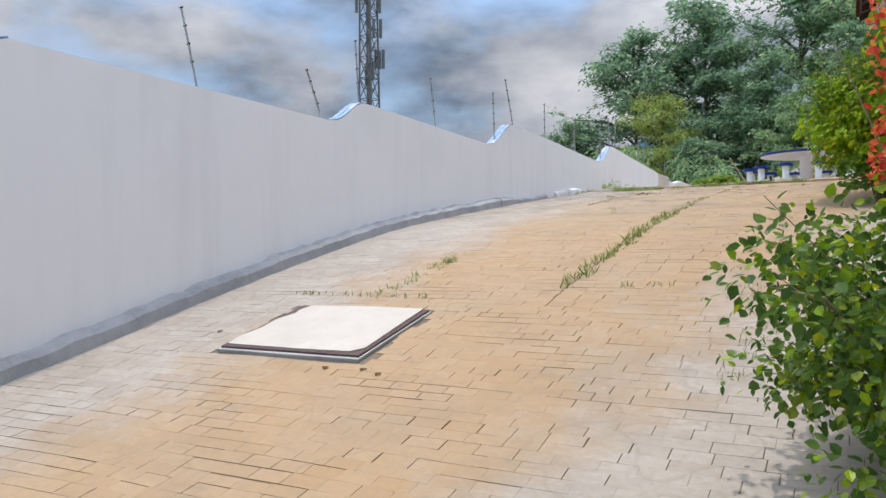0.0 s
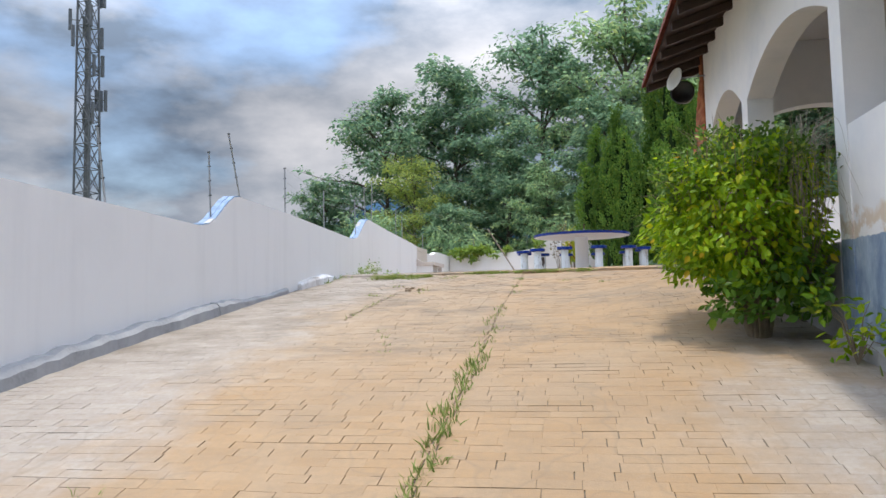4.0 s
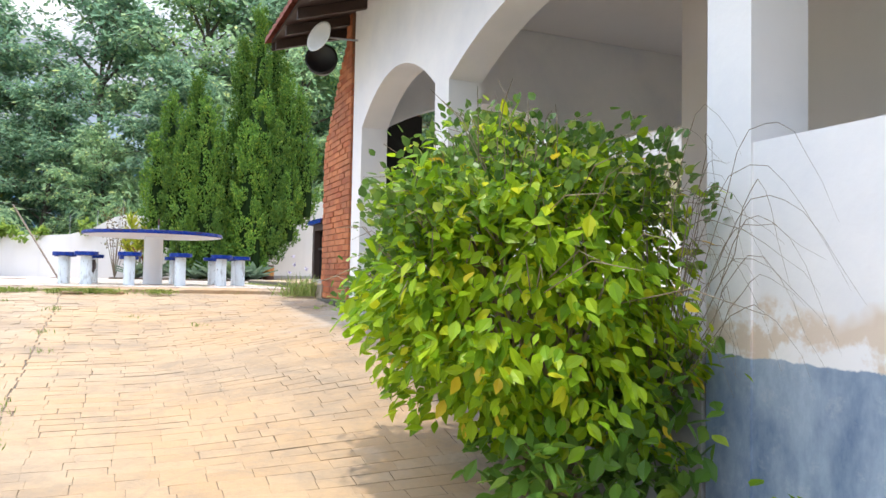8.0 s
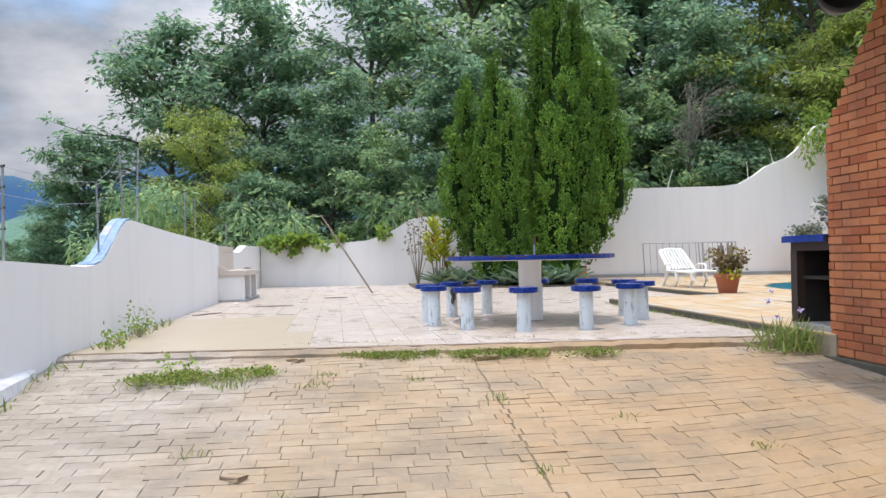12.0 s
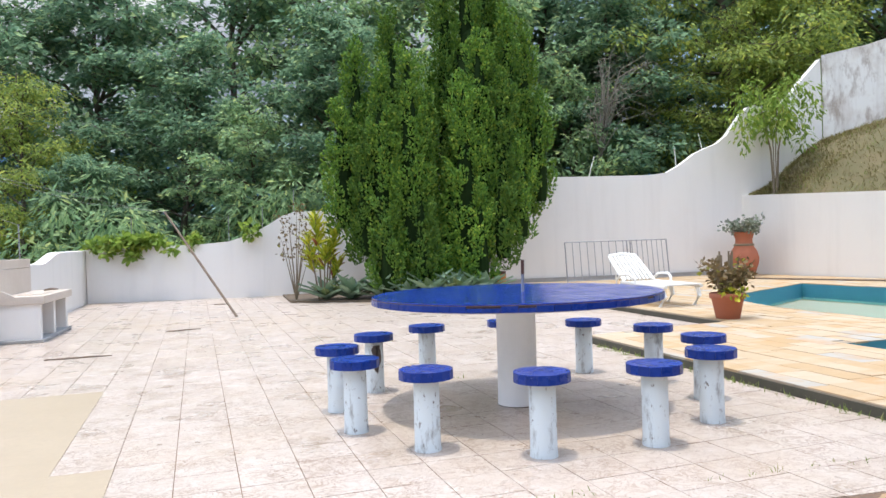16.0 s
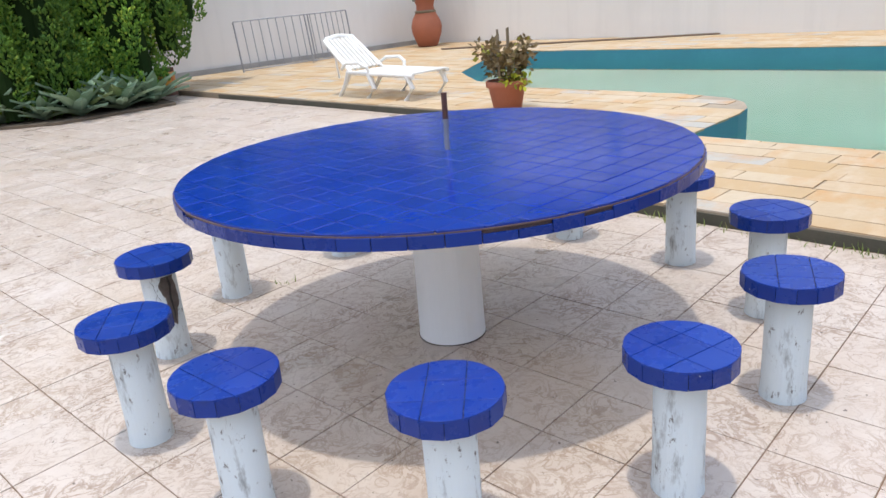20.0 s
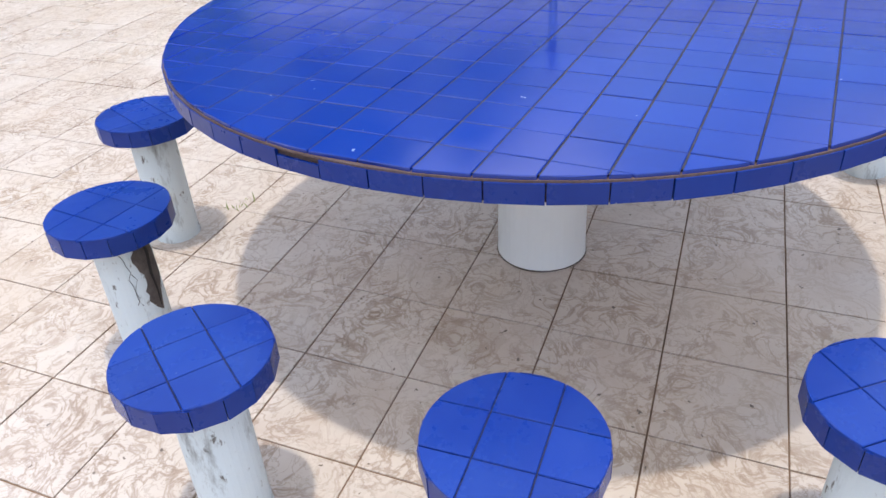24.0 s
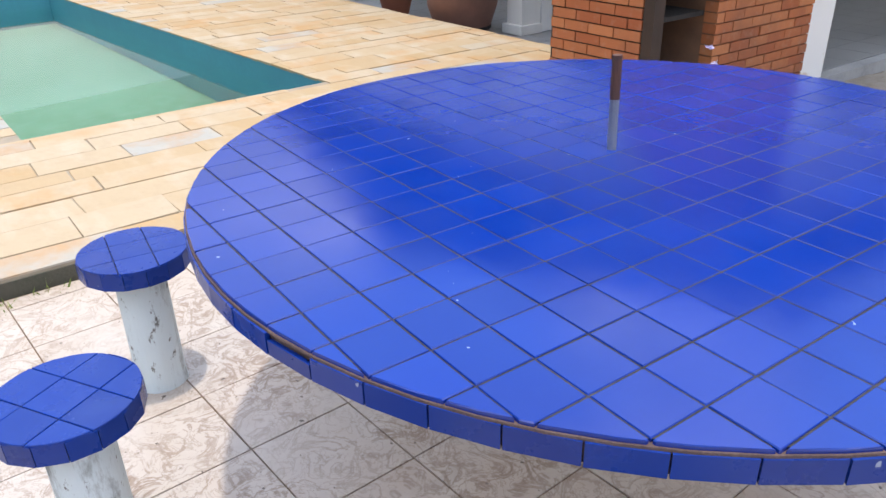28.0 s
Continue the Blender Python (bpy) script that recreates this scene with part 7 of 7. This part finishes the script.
# ---------------------------------------------------------------- sink bench and leaning pole
def build_sink():
    t = thing("outdoor_sink", "white masonry sink bench with beige tiled counter and splashback", "sink bench", pose(-6.22, 26.15, TZ))
    for y in (0.0, 0.82, 1.66):
        part("side_wall", box(0.0, y, 0, 0.52, y + 0.12, 0.52, 0.008), M_WALL, t)
    part("counter", box(-0.06, -0.04, 0.52, 0.58, 1.84, 0.63, 0.012), M_BEIGETILE, t, "beige tiled counter slab")
    part("end_cheek", extrude_poly([(-0.07, -0.045, 0.52), (0.22, -0.045, 0.52), (0.22, -0.045, 0.635), (0.06, -0.045, 0.72), (-0.07, -0.045, 0.72)], (0, 0.06, 0)), M_BEIGETILE, t)
    part("basin", box(0.16, 0.35, 0.622, 0.48, 1.0, 0.642, 0.006), M_BEIGETILE, t)
    for z0, z1 in ((0.63, 0.995), (1.0, 1.13)):
        part("splashback", box(-0.09, 0.05, z0, 0.02, 1.76, z1, 0.006), M_BEIGETILE, t, "stained beige tile splashback")
    part("footing", box(-0.05, -0.06, 0.0, 0.56, 1.84, 0.045, 0.008), M_CONC, t)
    part("rubbish", tube([(0.30, 1.30, 0.65), (0.36, 1.42, 0.66), (0.44, 1.55, 0.65)], [0.012, 0.02, 0.01], 6), M_WOOD, t)


build_sink()
stick = thing("leaning_pole", "long grey wooden pole leaning out of the fence", "pole", pose(-3.12, 28.4, TZ))
part("shaft", tube([(0, 0, 0), (-0.62, 0.8, 0.96), (-1.25, 1.62, 1.93)], [0.022, 0.022, 0.018], 8), M_WOOD, stick)
for x, y, w, r in ((-3.9, 26.6, 0.5, 20), (-4.9, 24.2, 0.7, 5), (-3.4, 31.6, 0.35, -15), (-5.7, 22.6, 0.6, 60)):
    tagged(part("dry_stick", tube([(-w / 2, 0.02, 0.008), (-w / 6, -0.012, 0.009), (w / 5, 0.006, 0.008), (w / 2, -0.02, 0.008)], [0.007, 0.012, 0.011, 0.005], 6), M_WOOD, at=pose(x, y, TZ, 0, 0, r)), "thin dry stick lying on the terrace", "stick", group="dry sticks")

# ---------------------------------------------------------------- planting bed
bm = extrude_poly([(-2.0, 31.0, TZ - 0.01), (-0.6, 30.25, TZ - 0.01), (0.3, 29.4, TZ - 0.01), (2.05, 29.3, TZ - 0.01), (2.4, 31.0, TZ - 0.01), (2.6, 33.0, TZ - 0.01), (-2.0, 33.4, TZ - 0.01)], (0, 0, 0.05))
tagged(part("planting_bed", bm, M_SOIL), "dark soil bed under the cypress", "bed", kind="structure")


def build_agave(label):
    rng = np.random.default_rng(111)
    t = thing("agave", label, "agave", group="agaves in the bed")
    for k in range(22):
        a, el = 2.4 * k, 0.35 + 0.95 * (k / 22)
        ln = 0.62 * rng.uniform(0.8, 1.1)
        v, f = [], []
        for j, (s, w) in enumerate(((0, 0.05), (0.3, 0.085), (0.65, 0.07), (1.0, 0.004))):
            r, z = ln * s * math.cos(el * (1 - 0.35 * s)), ln * s * math.sin(el * (1 - 0.35 * s))
            c, n = Vector((r * math.cos(a), r * math.sin(a), z)), Vector((-math.sin(a), math.cos(a), 0))
            v += [c - n * w + Vector((0, 0, 0.02)), c - Vector((0, 0, 0.012)), c + n * w + Vector((0, 0, 0.02))]
            if j:
                b = 3 * j
                f += [(b - 3, b - 2, b + 1, b), (b - 2, b - 1, b + 2, b + 1)]
        raw("leaf", v, f, L_AGAVE, t)
    return t


ag = build_agave("grey-green agave rosette at the foot of the cypress")
spots = [(-0.75, 30.75, 1.2), (-0.15, 30.4, 1.1), (-1.25, 30.9, 1.1), (0.75, 29.75, 1.25), (1.35, 29.7, 1.2), (1.9, 29.8, 1.2), (0.3, 30.0, 0.9), (1.6, 30.2, 1.1)]
for k, (x, y, s) in enumerate(spots):
    m = pose(x, y, TZ + 0.04, 0, 0, 50 * k)
    a = ag if k == 0 else copy_thing(ag, m)
    a.matrix_basis = m
    a.scale = (s, s, s)


def build_croton():
    rng = np.random.default_rng(121)
    t = thing("croton", "tall plant with bright yellow-green strap leaves", "plant", pose(-1.3, 31.0, TZ + 0.03))
    P, D = [], []
    for k in range(8):
        a = 2.4 * k
        tip = Vector((0.34 * math.cos(a), 0.25 * math.sin(a), 0.75 + 0.15 * k))
        part("stem", tube([(0.1 * math.cos(a), 0.1 * math.sin(a), 0), tip * 0.6, tip], [0.02, 0.016, 0.01], 6), M_TWIG, t)
        for j in range(44):
            q = rng.random()
            P.append(tip * (0.62 + 0.38 * q))
            b = rng.uniform(0, 6.28)
            D.append((math.cos(b), math.sin(b), rng.uniform(0.2, 1.8)))
    leaves("foliage", np.array([tuple(p) for p in P]), np.array(D), rng.uniform(0.24, 0.40, len(P)), L_CROTON, t, rng=rng, shape=BLADE, aspect=1.7)
    t = thing("dry_bush", "half-dry spindly bush beside the wall", "bush", pose(-1.85, 31.3, TZ + 0.03))
    tips = []
    for k in range(12):
        a = 2.4 * k
        tip = Vector((0.28 * math.cos(a), 0.22 * math.sin(a), 0.9 + 0.1 * k))
        part("stem", tube([(0, 0, 0), tip * 0.6, tip], [0.015, 0.008, 0.003], 5), M_TWIG, t)
        tips.append(tip)
    P, D = clumps(rng, tips, [0.18] * 12, 22)
    leaves("foliage", P, D, 0.08, L_BROWN, t, rng=rng)


build_croton()
can = thing("rusty_can", "rusty tin drum with peeling red and yellow paint", "can", pose(2.45, 30.4, TZ + 0.05))
part("body", lathe([(0.17, 0), (0.172, 0.01), (0.165, 0.2), (0.172, 0.21), (0.168, 0.44), (0.175, 0.45), (0.16, 0.45)], 26), M_RUST, can)
part("paint_band", lathe([(0.1715, 0.12), (0.1725, 0.13), (0.1745, 0.38), (0.1715, 0.39)], 26), simple("red_yellow_paint", (0.55, 0.32, 0.05), (0.45, 0.04, 0.03), 9, 0.5), can, "red and yellow paint remains")

# ---------------------------------------------------------------- pool furniture
def build_lounger():
    """Slatted sun lounger: seat, raised back, arms, shaped legs. Local x runs to the foot end."""
    t = thing("sun_lounger", "white slatted plastic sun lounger with raised back", "sun lounger", pose(3.42, 26.15, DZ, 0, 0, -90))
    W = 0.31
    for s in (-1, 1):
        part("side_rail", tube([(-0.05, s * W, 0.33), (0.6, s * W, 0.32), (1.28, s * W, 0.31)], 0.028, 8), M_PLASTIC, t)
        part("back_rail", tube([(0, s * (W - 0.02), 0.34), (-0.30, s * (W - 0.03), 0.56), (-0.55, s * (W - 0.05), 0.75)], 0.024, 8), M_PLASTIC, t)
        part("armrest", tube([(-0.12, s * (W + 0.03), 0.38), (0.02, s * (W + 0.05), 0.46), (0.30, s * (W + 0.05), 0.47), (0.42, s * (W + 0.03), 0.41), (0.44, s * W, 0.33)], 0.022, 8), M_PLASTIC, t)
        part("front_leg", tube([(1.16, s * W, 0.31), (1.24, s * (W - 0.01), 0.16), (1.10, s * (W - 0.01), 0.0)], [0.04, 0.032, 0.03], 8), M_PLASTIC, t)
        part("middle_leg", tube([(0.42, s * W, 0.32), (0.5, s * W, 0.14), (0.36, s * W, 0.0)], [0.045, 0.034, 0.03], 8), M_PLASTIC, t)
        part("rear_leg", tube([(0.0, s * W, 0.33), (-0.12, s * W, 0.16), (-0.26, s * W, 0.0)], [0.04, 0.03, 0.028], 8), M_PLASTIC, t)
        part("stay", tube([(-0.34, s * (W - 0.05), 0.58), (-0.30, s * (W - 0.05), 0.24)], 0.014, 6), M_PLASTIC, t)
    for k in range(15):
        x = 0.06 + 0.082 * k
        part("seat_slat", box(x, -W, 0.322, x + 0.062, W, 0.345, 0.006), M_PLASTIC, t)
    for k in range(8):
        y = -0.245 + 0.07 * k
        part("back_slat", tube([(-0.02, y, 0.36), (-0.30, y, 0.575), (-0.53, y * 0.96, 0.75)], 0.023, 6), M_PLASTIC, t)
    part("head_rail", tube([(-0.55, -0.26, 0.75), (-0.59, 0, 0.785), (-0.55, 0.26, 0.75)], 0.040, 8), M_PLASTIC, t)


build_lounger()


def build_gate(m, w, n):
    t = thing("metal_railing", "grey metal railing panel propped against the wall", "railing", m, group="railing panels")
    for z in (0.04, 1.0):
        part("rail", tube([(0, 0, z), (w, 0, z)], 0.014, 6), M_STEEL, t)
    for k in range(n + 1):
        part("bar", tube([(w * k / n, 0, 0.04 if k % n else 0.0), (w * k / n, 0, 1.0)], 0.016 if k % n == 0 else 0.009, 6), M_STEEL, t)


build_gate(pose(4.75, 31.75, DZ, -7, 0, -3), 1.75, 9)
build_gate(pose(6.35, 31.55, DZ, -7, 0, 2), 1.15, 8)
tagged(part("pole_on_deck", tube([(8.6, 29.9, DZ + 0.02), (11.0, 24.6, DZ + 0.02)], 0.02, 6), M_WOOD), "long thin pole lying by the wall", "pole")
post = thing("blue_lamp_post", "blue painted square post with a small lamp on the bank", "lamp post", pose(10.98, 27.05, 5.1))
part("shaft", box(-0.09, -0.09, -0.4, 0.09, 0.09, 2.15, 0.01), M_BLUEPOST, post)
part("lamp", lathe([(0.05, -0.08), (0.10, -0.04), (0.11, 0.04), (0.06, 0.08)], 20), M_PLASTIC, post, at=pose(-0.16, 0.05, 1.72))
part("lamp_arm", tube([(-0.05, 0, 1.74), (-0.14, 0.04, 1.74)], 0.02, 6), M_STEEL, post)
tagged(part("wall_footing_band", extrude_poly([(2.76, 32.84, DZ), (10.0, 32.04, DZ), (9.99, 32.0, DZ), (2.76, 32.8, DZ)], (0, 0, 0.10)), M_CONC), "grey cement band at the wall's foot", "trim", kind="structure")


# ---------------------------------------------------------------- paving pieces
def joined_boxes(name, pieces, mat, parent):
    """pieces: lists of top corners (x, y, z), with a depth and a worn edge; one mesh of separate pieces."""
    v, f = [], []
    for top, depth, worn in pieces:
        b = len(v)
        n = len(top)
        v += [(x, y, z - depth) for x, y, z in top] + [(x, y, z - worn * 0.7) for x, y, z in top]
        cx, cy = sum(p[0] for p in top) / n, sum(p[1] for p in top) / n
        for x, y, z in top:
            d = max(1e-3, math.hypot(x - cx, y - cy))
            s = 1 - worn / d
            v.append((cx + (x - cx) * s, cy + (y - cy) * s, z))
        for k in range(n):
            f.append((b + k, b + (k + 1) % n, b + n + (k + 1) % n, b + n + k))
            f.append((b + n + k, b + n + (k + 1) % n, b + 2 * n + (k + 1) % n, b + 2 * n + k))
        f.append(tuple(b + 2 * n + k for k in range(n)))
    return raw(name, v, f, mat, parent)


def lay(pieces, near, name, mat, parent):
    """The near pieces as parts of their own, the rest as one."""
    own = [p for p in pieces if near(p)][:300]
    ids = {id(p) for p in own}
    for p in own:
        joined_boxes(name, [p], mat, parent)
    rest = [p for p in pieces if id(p) not in ids]
    if rest:
        tagged(joined_boxes(name + "s", rest, mat, parent), kind="stuff")


def mid(p):
    t = p[0]
    return sum(q[0] for q in t) / len(t), sum(q[1] for q in t) / len(t)


def pave_ramp():
    """Narrow courses laid almost flush; joints stand open in runs, and most of them at the worn upper end."""
    rnd = random.Random(11)
    out = []
    y, j = -13.0, 0
    while y < 17.72:
        w = 0.104 + rnd.uniform(-0.007, 0.008)
        split, side = joint_x(y) + rnd.uniform(-0.012, 0.012), -4.06 + rnd.uniform(-0.03, 0.03)
        x = -5.98 - rnd.random() * 0.2
        while x < 0.66:
            l = 0.203 + rnd.uniform(-0.028, 0.028)
            wide = y > 5.3 and x < split < x + l
            if wide:
                l = max(0.06, split - x)
            elif 11.5 < y < 14.2 and x < side < x + l:
                wide, l = True, max(0.06, side - x)
            a, b = max(x, -5.98), min(x + l, 0.68)
            cx, cy = (a + b) / 2, y + w / 2
            worn = float(np.interp(cy, (11.5, 14.5), (0, 1))) * float(np.interp(cx, (-1.9, -0.6), (1, 0.05 if cy < 15.4 else 0.7)))
            run = noise.noise((cx * 0.9, j * 0.63, 3.0)) + 0.35 * noise.noise((cx * 2.7, j * 1.9, 8.0))
            g = 0.0003 + 0.0014 * worn * rnd.random() + (rnd.uniform(0.001, 0.0048) if rnd.random() < 0.34 else 0)
            lo = 0.0003 + 0.0015 * worn * rnd.random()
            hi = lo + (0.0085 * min(1, (run - 0.14) * 4) * rnd.random() ** 0.5 if run > 0.14 else 0) + (0.005 if rnd.random() < 0.07 else 0)
            x += l
            b -= 0.010 if wide else 0.0
            if y <= np.interp(cx, (-5, -3.4, -1.74, -0.86, 0.6), (5.35, 5.45, 5.72, 6.05, 6.1)) < y + w or (cx < -4.5 and y <= 7.9 - 0.26 * (cx + 5.87) < y + w):
                hi += 0.012 * (0.3 + 0.7 * rnd.random())
            if b - a < 0.05:
                continue
            if SLAB[0] < cx < SLAB[2] and SLAB[1] < cy < SLAB[3]:
                continue
            k = 0.0007 + 0.0016 * worn
            dz, tx, ty = rnd.uniform(-k, k), rnd.uniform(-k, k), rnd.uniform(-k, k)
            top = []
            for px, py in ((a + g, y + lo), (b - g, y + lo), (b - g, y + w - hi), (a + g, y + w - hi)):
                py += 0.02 * math.sin(px * 0.9 + j * 0.03) + 0.006 * math.sin(px * 3.7 + j * 0.5)
                top.append((px, py, drive(px, py) + dz + (tx if px > cx else -tx) + (ty if py > cy else -ty) * 0.5))
            out.append((top, 0.05, 0.0009 + 0.0009 * worn))
        y += w
        j += 1
    lay(out, lambda p: 2.9 < mid(p)[1] < 5.6 and -2.6 < mid(p)[0] < -0.1, "paver", M_PAVER, driveway)


pave_ramp()


def pave_terrace():
    rnd = random.Random(21)
    out, patch = [], []
    PX, PY, ux, uy = 0.3205, 0.3186, radians(3.9), radians(2.2)
    ox, oy = -1.349, 20.475
    for i in range(-21, 20):
        for j in range(-14, 48):
            gap = 0.0 if ox + i * PX < -4.35 - 0.037 * j and oy + j * PY < 21.9 else 0.0022
            sq = [(gap, gap), (PX - gap, gap), (PX - gap, PY - gap), (gap, PY - gap)]
            q = [(ox + math.cos(ux) * (x + i * PX) - math.sin(uy) * (y + j * PY), oy + math.sin(ux) * (x + i * PX) + math.cos(uy) * (y + j * PY)) for x, y in sq]
            # the terrace is an L: two convex pieces
            for reg in ([(-6.35, 17.9), (0.64, 17.55), (0.64, 22.62), (-6.4, 22.62)], [(-6.4, 22.62), (0.64, 22.62), (2.73, 22.95), (2.73, 33.1), (-6.42, 34.0)]):
                p = clip_convex(q, reg)
                if len(p) < 3 or area2(p) < 0.002:
                    continue
                dz, tx, ty = rnd.uniform(-0.001, 0.001), rnd.uniform(-0.001, 0.001), rnd.uniform(-0.001, 0.001)
                mx, my = sum(t[0] for t in p) / len(p), sum(t[1] for t in p) / len(p)
                if my > 31 and mx > -1.5 and mx < 2.6:
                    continue
                top = [(x, y, TZ + dz + tx * (x - mx) * 4 + ty * (y - my) * 4) for x, y in p]
                if gap:
                    out.append((top, 0.012, 0.0015))
                else:
                    patch.append(([(x, y, TZ) for x, y, z in top], 0.012, 0.0004))
    lay(out, lambda p: -3.4 < mid(p)[0] < 0.7 and 17.4 < mid(p)[1] < 22.8, "tile", M_TILE, terrace)
    tagged(joined_boxes("patch_tiles", patch, M_PATCH, terrace), kind="stuff")


pave_terrace()


def pave_deck():
    rnd = random.Random(31)
    out = []
    regions = ([(0.655, 16.76), (11.9, 16.76), (11.5, 20.4), (2.76, 22.2), (0.655, 22.6)], [(2.76, 22.2), (11.5, 20.4), (10.05, 31.9), (2.76, 32.7)], [(0.655, 22.6), (2.76, 22.2), (2.76, 22.95)])
    x = 0.66
    while x < 11.8:
        w = rnd.choice((0.19, 0.22, 0.24, 0.27))
        y = 16.78 + rnd.uniform(-0.5, 0)
        while y < 32.7:
            l = rnd.uniform(0.38, 0.78)
            g = 0.0015 + 0.004 * rnd.random() ** 1.5
            j = lambda: rnd.uniform(-0.007, 0.007)  # noqa: E731
            sq = [(x + g + j(), y + g + j()), (x + w - g + j(), y + g + j()), (x + w - g + j(), y + l - g + j()), (x + g + j(), y + l - g + j())]
            cx, cy = x + w / 2, y + l / 2
            y += l
            keep = []
            for reg in regions:
                p = clip_convex(sq, reg)
                if len(p) >= 3 and area2(p) > 0.006:
                    keep.append(p)
            for p in keep:
                if any(inside(q, POOL) for q in p) or inside((cx, cy), POOL):
                    ps = cut_pool(p)
                else:
                    ps = [p]
                for q in ps:
                    if len(q) >= 3 and abs(area2(q)) > 0.004:
                        dz = rnd.uniform(-0.003, 0.003)
                        out.append(([(u, v, DZ + dz) for u, v in q], 0.02, 0.003))
        x += w
    lay(out, lambda p: mid(p)[0] < 3.6 and 17.4 < mid(p)[1] < 26, "stone_slab", M_DECK, deck)


def cut_pool(p):
    """What is left of a slab outside the pool, for slabs that cross one straight edge of it."""
    best = []
    for k in range(len(POOL)):
        (x0, y0), (x1, y1) = POOL[k], POOL[(k + 1) % len(POOL)]
        ln = math.hypot(x1 - x0, y1 - y0)
        q = clip_poly(p, x0, y0, -(y1 - y0) / ln, (x1 - x0) / ln)
        q = [t for t in q]
        if len(q) >= 3 and abs(area2(q)) > 0.003:
            m = (sum(t[0] for t in q) / len(q), sum(t[1] for t in q) / len(q))
            if not inside(m, POOL) and not any(inside((t[0] * 0.98 + m[0] * 0.02, t[1] * 0.98 + m[1] * 0.02), POOL) for t in q):
                if not best or abs(area2(q)) > abs(area2(best[0])):
                    best = [q]
    return best


pave_deck()
